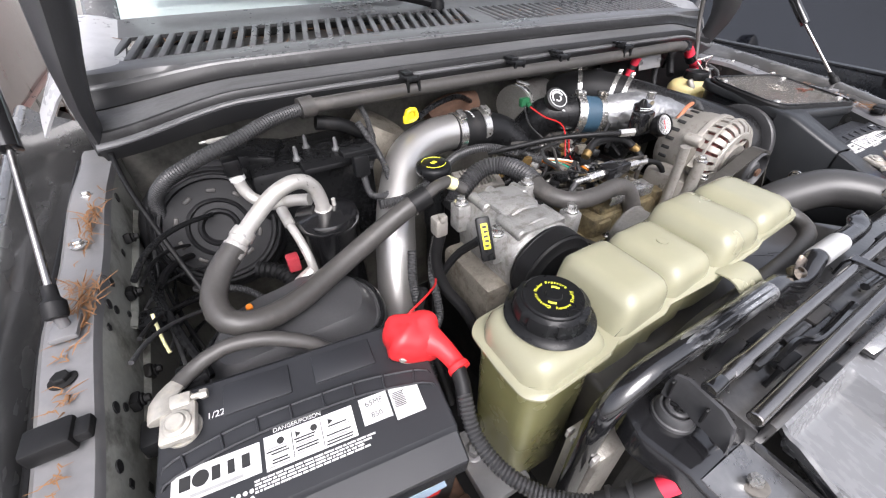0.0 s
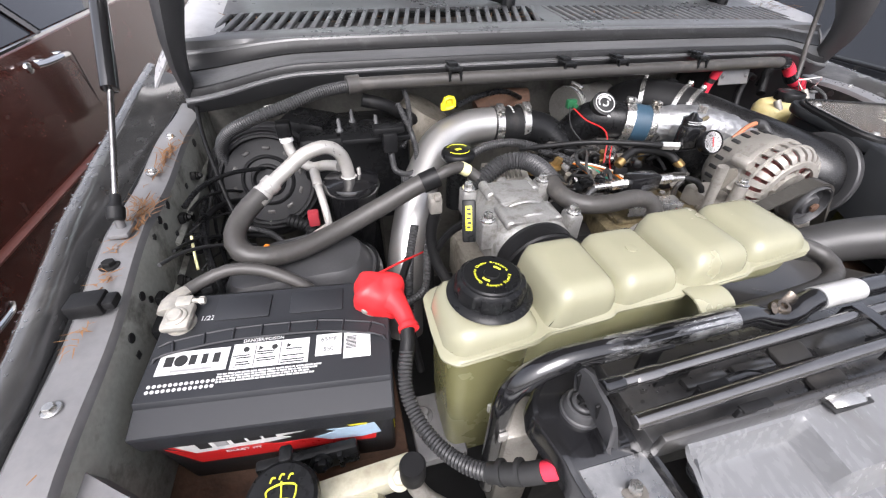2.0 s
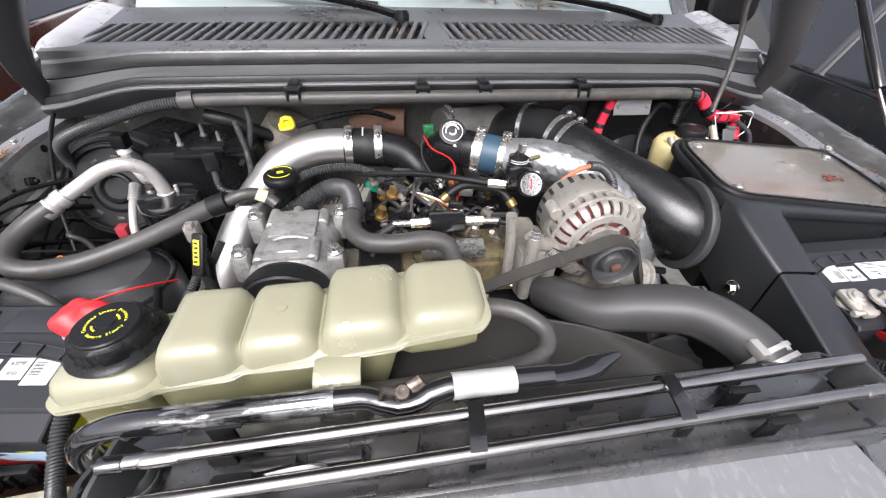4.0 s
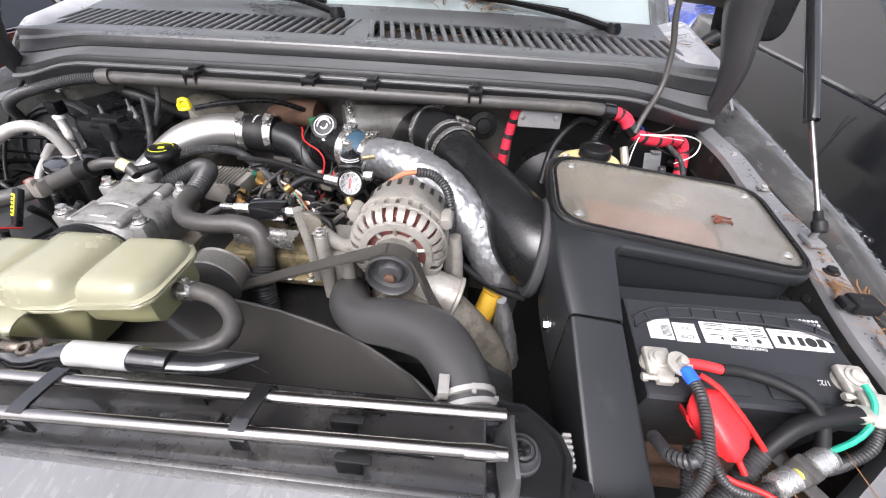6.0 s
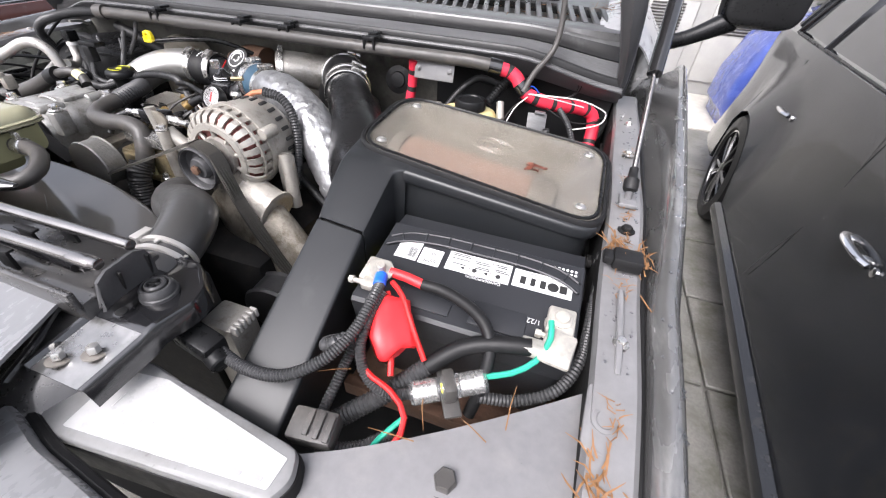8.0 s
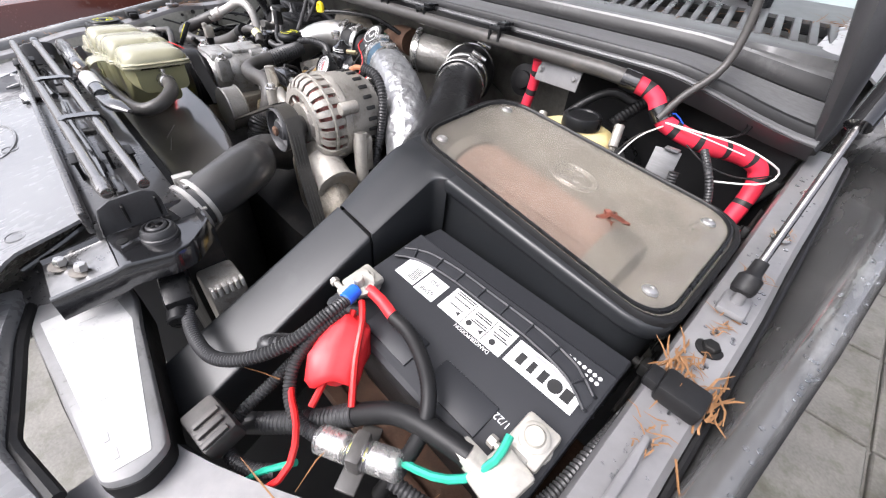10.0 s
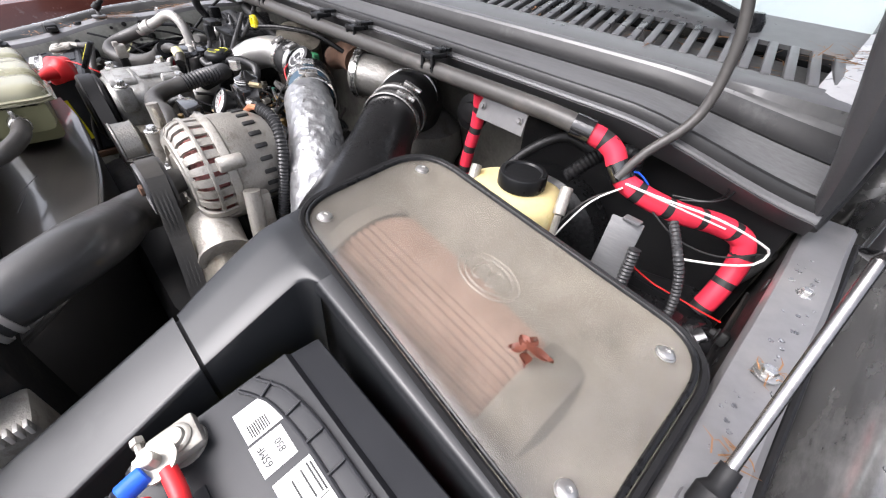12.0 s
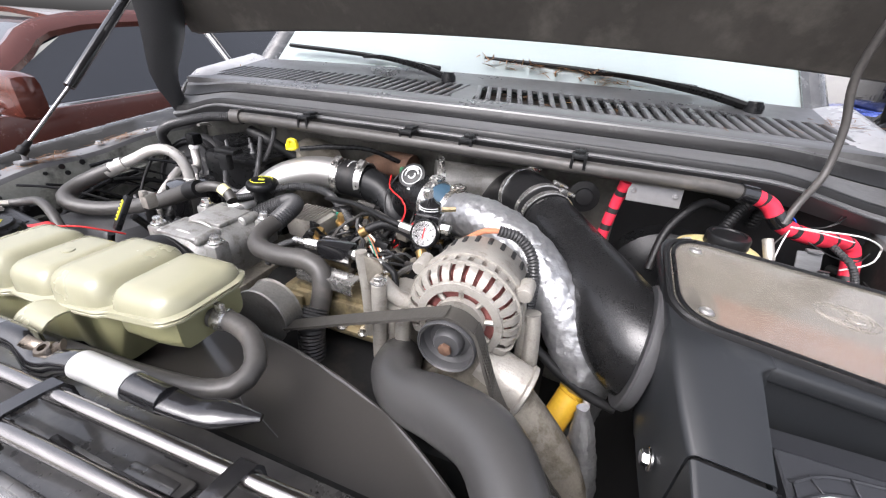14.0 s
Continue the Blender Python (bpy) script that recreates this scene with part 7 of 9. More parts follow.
for x, y in ((-0.575, 0.665), (-0.545, 0.715), (-0.497, 0.672)):
    bm = B()
    lathe(bm, (x, y, 1.198), (0, 0, 1), [(0.008, 0), (0.008, 0.004), (0.0045, 0.008), (0.004, 0.022), (0.0025, 0.028)], 10)
    part("peg", bm, BAND, ev)
bm = B()
hose(bm, [(-0.71, 0.74, 1.235), (-0.675, 0.70, 1.25), (-0.655, 0.66, 1.255)], 0.004, 8)
lathe(bm, (-0.715, 0.742, 1.233), (0, 0.5, 1), [(0.009, 0), (0.009, 0.003)], 14)
solo("ground_strap", bm, ALUP, "pale ground strap with a ring lug", "strap")

acc = thing("accumulator", (-0.585, 0.52, 1.0), "gloss black refrigerant accumulator can", "accumulator")
bm = B()
lathe(bm, (-0.567, 0.535, 0.9), (0, 0, 1), [(0.05, 0), (0.054, 0.005), (0.054, 0.235), (0.0555, 0.237), (0.0555, 0.245), (0.052, 0.253), (0.03, 0.258), (0.004, 0.259)], 36)
part("can", bm, BLACKG, acc)
bm = B()
lathe(bm, (-0.57, 0.537, 1.14), (0, 0, 1), [(0.018, 0), (0.018, 0.016), (0.014, 0.02)], 20)
box(bm, (-0.555, 0.54, 1.15), (0.03, 0.02, 0.012), 0.003)
rod(bm, (-0.55, 0.54, 1.15), (-0.55, 0.54, 1.172), 0.0035, 8)
part("fitting", bm, ALUP, acc)
ac1 = thing("refrigerant_line", (-0.62, 0.5, 1.2), "bent white aluminium refrigerant pipe with a black hose", "refrigerant line")
bm = B()
hose(bm, [(-0.712, 0.464, 1.182), (-0.675, 0.492, 1.203), (-0.64, 0.51, 1.222), (-0.605, 0.522, 1.227), (-0.582, 0.532, 1.21), (-0.572, 0.536, 1.18), (-0.57, 0.537, 1.145)], 0.0122, 16, 0.008)
part("pipe", bm, ALUP, ac1)
bm = B()
hose(bm, [(-0.725, 0.452, 1.174, 0.0165), (-0.712, 0.464, 1.182, 0.0165), (-0.711, 0.465, 1.183, 0.0145), (-0.706, 0.469, 1.186, 0.0145), (-0.705, 0.47, 1.1865, 0.0165), (-0.695, 0.478, 1.192, 0.016)], 0.016, 18, 0.004)
part("crimp", bm, ALUP, ac1)
bm = B()
hose(bm, [(-0.716, 0.46, 1.18), (-0.742, 0.435, 1.165), (-0.757, 0.40, 1.15), (-0.748, 0.368, 1.137), (-0.715, 0.358, 1.127), (-0.66, 0.378, 1.12), (-0.59, 0.41, 1.128), (-0.52, 0.43, 1.15), (-0.455, 0.438, 1.178), (-0.425, 0.44, 1.188)], 0.0165, 18)
part("hose", bm, HOSE, ac1, "thick grey rubber hose")
bm = B()
hose(bm, [(-0.448, 0.438, 1.18), (-0.418, 0.44, 1.19)], 0.0185, 18, 0.004)
part("crimp", bm, RUBBER, ac1)
bm = B()
hose(bm, [(-0.42, 0.44, 1.19), (-0.395, 0.445, 1.198), (-0.372, 0.452, 1.196), (-0.355, 0.452, 1.186), (-0.34, 0.445, 1.175)], 0.0105, 14, 0.006)
part("pipe", bm, HOSE, ac1)
bm = B()
hose(bm, [(-0.372, 0.452, 1.1965), (-0.358, 0.4525, 1.188)], 0.0116, 14, 0.005)
part("pale_band", bm, PALE, ac1)
ac2 = thing("refrigerant_line", (-0.66, 0.6, 1.15), "short white aluminium pipe from the firewall block", "refrigerant line", "refrigerant lines")
bm = B()
hose(bm, [(-0.683, 0.655, 1.20), (-0.68, 0.65, 1.175), (-0.668, 0.64, 1.155), (-0.64, 0.61, 1.15), (-0.61, 0.58, 1.165), (-0.585, 0.56, 1.17)], 0.0105, 14, 0.008)
part("pipe", bm, ALUP, ac2)
bm = B()
box(bm, (-0.684, 0.66, 1.215), (0.028, 0.03, 0.03), 0.004)
part("block", bm, BLACK, ac2)
bm = B()
hose(bm, [(-0.683, 0.655, 1.198), (-0.682, 0.654, 1.19)], 0.0135, 14, 0.004)
part("collar", bm, WHITE, ac2)
ac3 = thing("refrigerant_line", (-0.625, 0.5, 1.1), "thin white aluminium pipe with a service valve", "refrigerant line", "refrigerant lines")
bm = B()
hose(bm, [(-0.634, 0.56, 1.163), (-0.632, 0.54, 1.152), (-0.625, 0.505, 1.135), (-0.62, 0.478, 1.11), (-0.618, 0.468, 1.07)], 0.0072, 12, 0.006)
part("pipe", bm, ALUP, ac3)
bm = B()
rod(bm, (-0.634, 0.562, 1.165), (-0.63, 0.53, 1.148), 0.0095, 12)
part("fitting", bm, ALUP, ac3)
bm = B()
rod(bm, (-0.648, 0.462, 1.078), (-0.62, 0.47, 1.09), 0.011, 12)
part("service_valve", bm, ALUP, ac3)
bm = B()
rod(bm, (-0.67, 0.455, 1.07), (-0.648, 0.462, 1.078), 0.009, 12)
solo("pressure_switch", bm, BLACK, "black pressure switch plug", "switch")
bm = B()
box(bm, (-0.645, 0.488, 1.105), (0.02, 0.02, 0.028), 0.003)
solo("red_connector", bm, mat("maroon_plug", (0.3, 0.03, 0.04), 0.4), "dark red plug with a pale clip", "connector", "plugs")
bm = B()
box(bm, (-0.725, 0.43, 1.083), (0.016, 0.014, 0.016), 0.003)
rod(bm, (-0.725, 0.43, 1.085), (-0.725, 0.425, 1.1), 0.005, 10)
solo("orange_connector", bm, ORANGE, "small bright orange plug clip", "connector", "plugs")
bm = B()
box(bm, (-0.73, 0.42, 1.055), (0.09, 0.06, 0.04), 0.006)
solo("control_module", bm, BLACK, "small black control module", "module")

# covered box behind the battery
hump = thing("module_cover", (-0.67, 0.42, 1.0), "satin black moulded cover with a rounded raised lid", "cover")
bm = B()
out = rounded([(-0.81, 0.31), (-0.55, 0.31), (-0.525, 0.42), (-0.60, 0.50), (-0.74, 0.48), (-0.81, 0.42)], 0.05, 6)
loft(bm, [[V(x, y, z + 0.02 * (x + 0.67)) for x, y in scaled(out, d)] for d, z in ((0, 0.86), (0, 1.045), (0.004, 1.057), (0.010, 1.061), (0.016, 1.059), (0.02, 1.063), (0.026, 1.08), (0.036, 1.091), (0.07, 1.096), (0.11, 1.098))])
part("shell", bm, HUMP, hump)
bm = B()
hose(bm, [V(x, y, 1.06 + 0.02 * (x + 0.67)) for x, y in scaled(out, 0.008)] + [V(*scaled(out, 0.008)[0], 1.06 + 0.02 * (scaled(out, 0.008)[0][0] + 0.67))], 0.004, 6, 0.01)
part("rim_bead", bm, BLACK, hump)

# wires in the front left corner
r = random.Random(11)
for k in range(17):
    y0 = 0.30 + 0.4 * r.random()
    pts = [(-0.85 + 0.02 * r.random(), y0, 1.04 + 0.12 * r.random())]
    dx, dy, dz = r.uniform(0.0, 0.03), (-0.06 if y0 > 0.56 else 0.045), r.uniform(-0.02, 0.01)
    for j in range(4):
        p = pts[-1]
        pts.append((p[0] + dx * (0.4 + 0.3 * j), p[1] + dy, p[2] + dz - 0.008 * j))
    run_of("loose_wire", pts, r.choice([0.0022, 0.003, 0.0045, 0.006]), r.choice([LOOM, RUBBER, BLACK, BLACK]), "black wire along the inner apron", "wire", "apron wires", seg=8)
run_of("loose_wire", [(-0.835, 0.44, 1.13), (-0.835, 0.42, 1.10), (-0.83, 0.40, 1.09)], 0.0022, PALE, "short yellow sleeved wire", "wire", seg=8)
run_of("wire_loom", [(-0.80, 0.56, 1.06), (-0.77, 0.52, 1.08), (-0.73, 0.50, 1.075), (-0.70, 0.47, 1.06)], 0.006, LOOM, "thin black corrugated loom", "wire loom", "wire looms", (0.004, 0.0012))
for p in ((-0.842, 0.28, 1.09), (-0.845, 0.46, 1.10), (-0.80, 0.32, 1.11)):
    bm = B()
    box(bm, p, (0.03, 0.036, 0.026), 0.005)
    box(bm, V(*p) + V(0.012, -0.01, 0.012), (0.016, 0.012, 0.012), 0.002)
    solo("plug", bm, BLACK, "black wiring plug on the apron", "connector", "plugs")

# ---------------------------------------------------------------- engine top
bm = B()
box(bm, (-0.04, 0.52, 1.02), (0.40, 0.34, 0.12), 0.03)
solo("intake_manifold", bm, DARK, "dark dirty cast intake manifold under the wiring", "manifold")
vc = thing("valve_cover", (0, 0.32, 1.1), "chromate-gold valve cover with bolts along its rim", "valve cover")
bm = B()
box(bm, (-0.005, 0.378, 1.082), (0.24, 0.115, 0.05), 0.01)
box(bm, (0.0, 0.352, 1.108), (0.2, 0.045, 0.018), 0.006)
box(bm, (0.075, 0.335, 1.1), (0.05, 0.03, 0.04), 0.008)
box(bm, (-0.095, 0.33, 1.085), (0.036, 0.03, 0.03), 0.006)
part("cover", bm, VALVE, vc)
bm = B()
box(bm, (-0.005, 0.372, 1.058), (0.26, 0.128, 0.012), 0.004)
part("flange", bm, VALVE, vc)
for i in range(7):
    bm = B()
    box(bm, (-0.10 + 0.033 * i, 0.385, 1.11), (0.006, 0.08, 0.01), 0.003)
    part("rib", bm, VALVE, vc)
for x, y in ((-0.085, 0.40), (-0.04, 0.40), (0.02, 0.40), (0.065, 0.39), (0.075, 0.33)):
    bm = B()
    lathe(bm, (x, y, 1.105), (0, 0, 1), [(0.011, 0), (0.0105, 0.012), (0.008, 0.013)], 14)
    bolt(bm, (x, y, 1.116), (0, 0, 1), 0.0055, 0.008)
    part("bolt_boss", bm, CASTD, vc)
bm = B()
box(bm, (-0.035, 0.335, 1.146), (0.11, 0.03, 0.004), 0.001, pose(0, 0, 0, 4, 0, -4))
box(bm, (-0.035, 0.321, 1.138), (0.11, 0.003, 0.02), 0.001, pose(0, 0, 0, 0, 0, -4))
part("steel_bracket", bm, STEEL, vc)
bm = B()
lathe(bm, (-0.083, 0.362, 1.128), (0, 0, 1), [(0.009, 0), (0.009, 0.008), (0.006, 0.009), (0.006, 0.016), (0.0085, 0.017), (0.0085, 0.022), (0.004, 0.024)], 12)
part("brass_valve", bm, BRASS, vc, "dull brass schrader valve")
for x in (-0.085, -0.045, 0.0, 0.04, 0.075):
    bm = B()
    bolt(bm, (x, 0.313, 1.064), (0, 0, 1), 0.006, 0.009)
    part("bolt", bm, STEEL, vc)
bm = B()
box(bm, (-0.047, 0.317, 1.066), (0.034, 0.004, 0.034), 0.001)
part("bar_code_tag", bm, PALE, vc)
for i in range(6):
    bm = B()
    box(bm, (-0.057 + 0.004 * i, 0.3144, 1.061), (0.002, 0.0006, 0.012))
    part("tag_bar", bm, INK, vc)
run_of("wrapped_hose", [(-0.037, 0.30, 1.10), (-0.035, 0.28, 1.07), (-0.03, 0.268, 1.0)], 0.022, LOOM, "hose bound with black cord", "hose", "", (0.006, 0.002))
ch2 = thing("heater_hose", (-0.15, 0.38, 1.16), "black corrugated sleeve joining a smooth grey hose", "hose", "coolant hoses")
bm = B()
hose(bm, [(-0.345, 0.485, 1.12), (-0.31, 0.50, 1.14), (-0.26, 0.512, 1.165), (-0.222, 0.49, 1.175), (-0.208, 0.45, 1.175), (-0.205, 0.41, 1.168)], 0.0185, 16, ridge=(0.0065, 0.0028))
part("sleeve", bm, LOOM, ch2)
bm = B()
hose(bm, [(-0.206, 0.42, 1.17), (-0.205, 0.375, 1.162), (-0.18, 0.342, 1.158), (-0.13, 0.332, 1.158), (-0.08, 0.335, 1.16), (-0.045, 0.33, 1.15), (-0.035, 0.315, 1.12), (-0.037, 0.30, 1.08)], 0.0165, 16)
part("hose", bm, HOSE, ch2)
run_of("wire_loom", [(-0.47, 0.53, 1.14), (-0.42, 0.525, 1.14), (-0.38, 0.53, 1.15), (-0.34, 0.54, 1.165), (-0.28, 0.565, 1.18), (-0.2, 0.57, 1.178), (-0.13, 0.53, 1.16), (-0.10, 0.51, 1.15)], 0.0095, LOOM, "black corrugated injector loom across the engine", "wire loom", "wire looms", (0.005, 0.0016))
fil = thing("oil_filler", (-0.35, 0.54, 1.1), "black oil filler neck with a yellow-printed cap", "oil filler")
bm = B()
lathe(bm, (-0.35, 0.541, 1.06), (0, 0, 1), [(0.022, 0), (0.022, 0.10), (0.026, 0.115)], 22)
part("neck", bm, BLACK, fil)
bm = B()
lathe(bm, (-0.35, 0.541, 1.172), (0, -0.05, 1), [(0.028, 0), (0.034, 0.002), (0.035, 0.008), (0.033, 0.015), (0.029, 0.018), (0.004, 0.019)], 30)
fcap = part("cap", bm, BLACK, fil)
for s in (-1, 1):
    bm = B()
    hose(bm, [V(-0.35 + 0.023 * math.cos(a), 0.54 + 0.023 * math.sin(a), 1.1918) for a in (np.linspace(0.5, 2.6, 8) if s > 0 else np.linspace(3.6, 5.8, 8))], 0.0007, 5, 0.006)
    part("yellow_arc", bm, YELINK, fcap)
bm = B()
box(bm, (-0.35, 0.54, 1.1915), (0.012, 0.008, 0.0008), 0, pose(0, 0, 0, 0, 0, 20))
part("yellow_mark", bm, YELINK, fcap)

dip = thing("dipstick", (-0.339, 0.65, 1.24), "small yellow dipstick handle on a black tube", "dipstick", "dipsticks")
bm = B()
c = V(-0.343, 0.645, 1.248)
rg = [c + V(0.010 * x, 0, 0.010 * z) for x, z in ((-1, -1), (-0.7, 1), (0.9, 1.1), (1.2, -0.4), (0.2, -0.9), (-1, -1))]
hose(bm, rg, 0.0046, 8, 0.006, flat=1.4, up=(0, 1, 0))
box(bm, c + V(0.0, 0.001, 0.0), (0.014, 0.005, 0.014), 0.002)
box(bm, c + V(-0.011, 0.0, -0.006), (0.012, 0.01, 0.016), 0.003)
part("handle", bm, YELLOW, dip)
bm = B()
hose(bm, [(-0.325, 0.65, 1.24), (-0.26, 0.69, 1.245), (-0.18, 0.73, 1.24), (-0.1, 0.78, 1.2)], 0.006, 10)
part("tube", bm, BLACK, dip)
ds = thing("dipstick", (-0.41, 0.28, 1.2), "black dipstick handle with a yellow label", "dipstick", "dipsticks")
bm = B()
DM = pose(-0.411, 0.283, 1.197, -32, -6, -20)
box(bm, (0, 0, 0), (0.02, 0.010, 0.062), 0.003, None)
bm.transform(DM)
part("handle", bm, BLACK, ds)
bm = B()
box(bm, (0, -0.0055, 0.004), (0.0095, 0.002, 0.036), 0.0005)
bm.transform(DM)
lab = part("label", bm, YLAB, ds)
for i in range(5):
    bm = B()
    box(bm, (0.0008 * (i % 2), -0.0068, 0.017 - 0.0065 * i), (0.006, 0.0006, 0.0032))
    bm.transform(DM)
    part("printed_mark", bm, INK, lab)
bm = B()
hose(bm, [(-0.41, 0.298, 1.185), (-0.43, 0.33, 1.14), (-0.45, 0.35, 1.07), (-0.45, 0.36, 0.95)], 0.0065, 8)
part("tube", bm, RUBBER, ds)
for k, pts in enumerate((((-0.445, 0.35, 1.175), (-0.452, 0.35, 1.13), (-0.445, 0.335, 1.08), (-0.42, 0.30, 1.03), (-0.4, 0.25, 0.95)),
                         ((-0.47, 0.40, 1.12), (-0.485, 0.37, 1.08), (-0.50, 0.31, 1.05), (-0.51, 0.26, 0.98)),
                         ((-0.43, 0.39, 1.14), (-0.455, 0.36, 1.1), (-0.475, 0.3, 1.06), (-0.52, 0.27, 1.06), (-0.54, 0.28, 1.03)),
                         ((-0.50, 0.30, 1.13), (-0.515, 0.29, 1.08), (-0.51, 0.24, 1.03), (-0.50, 0.22, 0.95)))):
    run_of("wire_loom", pts, (0.0095, 0.008, 0.007, 0.006)[k], (RUBBER, LOOM, LOOM, RUBBER)[k], "black loom dropping behind the battery", "wire loom", "wire looms", (0.005, 0.0014) if k in (1, 2) else None)
bm = B()
box(bm, (-0.445, 0.352, 1.19), (0.02, 0.022, 0.03), 0.004)
box(bm, (-0.443, 0.345, 1.206), (0.012, 0.012, 0.012), 0.003)
solo("plug", bm, CAST, "grey sensor plug above the loom", "connector", "plugs")

# sensor block by the evaporator case
sb = thing("pressure_sensor", (-0.48, 0.58, 1.2), "black intake pressure sensor with a hanging plug", "sensor")
bm = B()
box(bm, (-0.482, 0.585, 1.228), (0.06, 0.03, 0.012), 0.003)
box(bm, (-0.482, 0.572, 1.205), (0.028, 0.02, 0.04), 0.004)
part("body", bm, BLACK, sb)
bm = B()
hose(bm, [(-0.482, 0.565, 1.185), (-0.475, 0.555, 1.15), (-0.44, 0.56, 1.14), (-0.425, 0.59, 1.16), (-0.43, 0.62, 1.2), (-0.45, 0.66, 1.25)], 0.0065, 10, ridge=(0.005, 0.001))
part("lead", bm, LOOM, sb)
run_of("vent_hose", [(-0.52, 0.70, 1.25), (-0.47, 0.70, 1.235), (-0.42, 0.72, 1.2), (-0.36, 0.75, 1.16)], 0.014, RUBBER, "black heater hose at the firewall", "hose", "vent hoses")
run_of("vent_hose", [(-0.43, 0.69, 1.27), (-0.425, 0.67, 1.24), (-0.43, 0.64, 1.2), (-0.45, 0.62, 1.17)], 0.006, LOOM, "thin black corrugated drop hose", "hose", "vent hoses", (0.004, 0.001))
bm = B()
hose(bm, [(-0.42, 0.79, 1.0, 0.06), (-0.40, 0.78, 1.12, 0.07), (-0.36, 0.77, 1.2, 0.06)], 0.06, 24, 0.01)
solo("exhaust_pipe", bm, CASTD, "dull steel exhaust pipe at the firewall", "pipe")
bm = B()
hose(bm, [(-0.22, 0.80, 1.17, 0.03), (-0.16, 0.80, 1.19, 0.034), (-0.09, 0.79, 1.19, 0.036)], 0.034, 22, 0.01)
solo("turbine_housing", bm, RUST, "rusty brown turbine housing behind the pipe", "turbine")

# regulator, gauge and fuel fittings
gg = thing("pressure_gauge", (0.105, 0.4, 1.22), "round white-faced pressure gauge in a black case", "gauge")
ga = V(-0.03, -0.865, 0.5).normalized()
gc = V(0.109, 0.388, 1.228)
bm = B()
lathe(bm, gc - ga * 0.012, ga, [(0.018, -0.008), (0.0225, 0), (0.023, 0.012), (0.021, 0.0145), (0.0195, 0.012)], 32)
part("case", bm, BLACK, gg)
bm = B()
lathe(bm, gc - ga * 0.001, ga, [(0.0198, 0), (0.0198, 0.001)], 32)
dial = part("dial", bm, WHITE, gg)
g_, gu, gw = frame_of(ga)
for i in range(9):
    a = radians(-60 + 300 * i / 8)
    bm = B()
    m = Matrix((gu * math.cos(a) + gw * math.sin(a), gw * math.cos(a) - gu * math.sin(a), ga)).transposed().to_4x4()
    box(bm, gc + (gu * math.cos(a) + gw * math.sin(a)) * 0.014 + ga * 0.0003, (0.004, 0.0012, 0.0004), 0, m)
    part("tick", bm, INK, dial)
bm = B()
m = Matrix((gu, gw, ga)).transposed().to_4x4() @ pose(0, 0, 0, 0, 0, 40)
box(bm, gc + ga * 0.0008, (0.018, 0.002, 0.0004), 0, m)
part("pointer", bm, REDLAB, dial)
reg = thing("fuel_regulator", (0.1, 0.44, 1.2), "black anodised fuel regulator with silver fittings", "regulator")
bm = B()
box(bm, (0.1, 0.436, 1.222), (0.045, 0.03, 0.045), 0.006)
lathe(bm, (0.098, 0.442, 1.243), (0, 0, 1), [(0.017, 0), (0.018, 0.003), (0.018, 0.012), (0.015, 0.014), (0.010, 0.016), (0.004, 0.024)], 28)
part("body", bm, BLACKG, reg)
for z in (1.249, 1.253):
    bm = B()
    hose(bm, [V(0.098 + 0.0183 * math.cos(a), 0.442 + 0.0183 * math.sin(a), z) for a in np.linspace(3.6, 5.8, 8)], 0.0009, 4, 0.01)
    part("printed_band", bm, WHITE, reg)
for p, q in (((0.078, 0.43, 1.205), (0.045, 0.44, 1.205)), ((0.122, 0.43, 1.222), (0.138, 0.43, 1.222)), ((0.098, 0.43, 1.27), (0.098, 0.43, 1.285))):
    bm = B()
    rod(bm, p, q, 0.0085, 6)
    part("fitting", bm, STEEL, reg)
bm = B()
rod(bm, (0.118, 0.44, 1.25), (0.14, 0.448, 1.252), 0.0045, 6)
part("brass_port", bm, VALVE, reg, "small brass port")
run_of("fuel_line", [(0.045, 0.44, 1.205), (0.0, 0.455, 1.207), (-0.08, 0.50, 1.198), (-0.16, 0.54, 1.18), (-0.2, 0.57, 1.165)], 0.0055, RUBBER, "black fuel line with a silver end", "fuel line", "fuel lines")
fb = thing("fuel_block", (-0.04, 0.36, 1.15), "black anodised fuel block with silver fittings", "fuel block")
bm = B()
box(bm, (-0.04, 0.372, 1.17), (0.062, 0.03, 0.03), 0.003)
part("block", bm, BLACKG, fb)
for p, q, r0 in (((-0.071, 0.373, 1.17), (-0.105, 0.375, 1.168), 0.009), ((-0.1, 0.375, 1.168), (-0.135, 0.38, 1.165), 0.006), ((-0.009, 0.372, 1.17), (0.025, 0.37, 1.17), 0.009), ((0.02, 0.37, 1.17), (0.055, 0.365, 1.17), 0.0055)):
    bm = B()
    rod(bm, p, q, r0, 6 if r0 > 0.008 else 12)
    part("fitting", bm, STEEL, fb)
run_of("fuel_line", [(0.05, 0.365, 1.17), (0.075, 0.355, 1.165), (0.085, 0.34, 1.14), (0.088, 0.33, 1.08)], 0.0055, RUBBER, "black fuel line bending down", "fuel line", "fuel lines")
run_of("fuel_line", [(-0.13, 0.38, 1.165), (-0.16, 0.365, 1.15), (-0.175, 0.35, 1.12)], 0.006, LOOM, "short braided fuel line", "fuel line", "fuel lines", (0.003, 0.0006))
run_of("fuel_line", [(-0.03, 0.45, 1.175), (0.0, 0.46, 1.19), (0.04, 0.455, 1.19), (0.08, 0.44, 1.18), (0.10, 0.41, 1.15)], 0.0085, RUBBER, "thick black hose with yellow collars", "fuel line", "fuel lines")
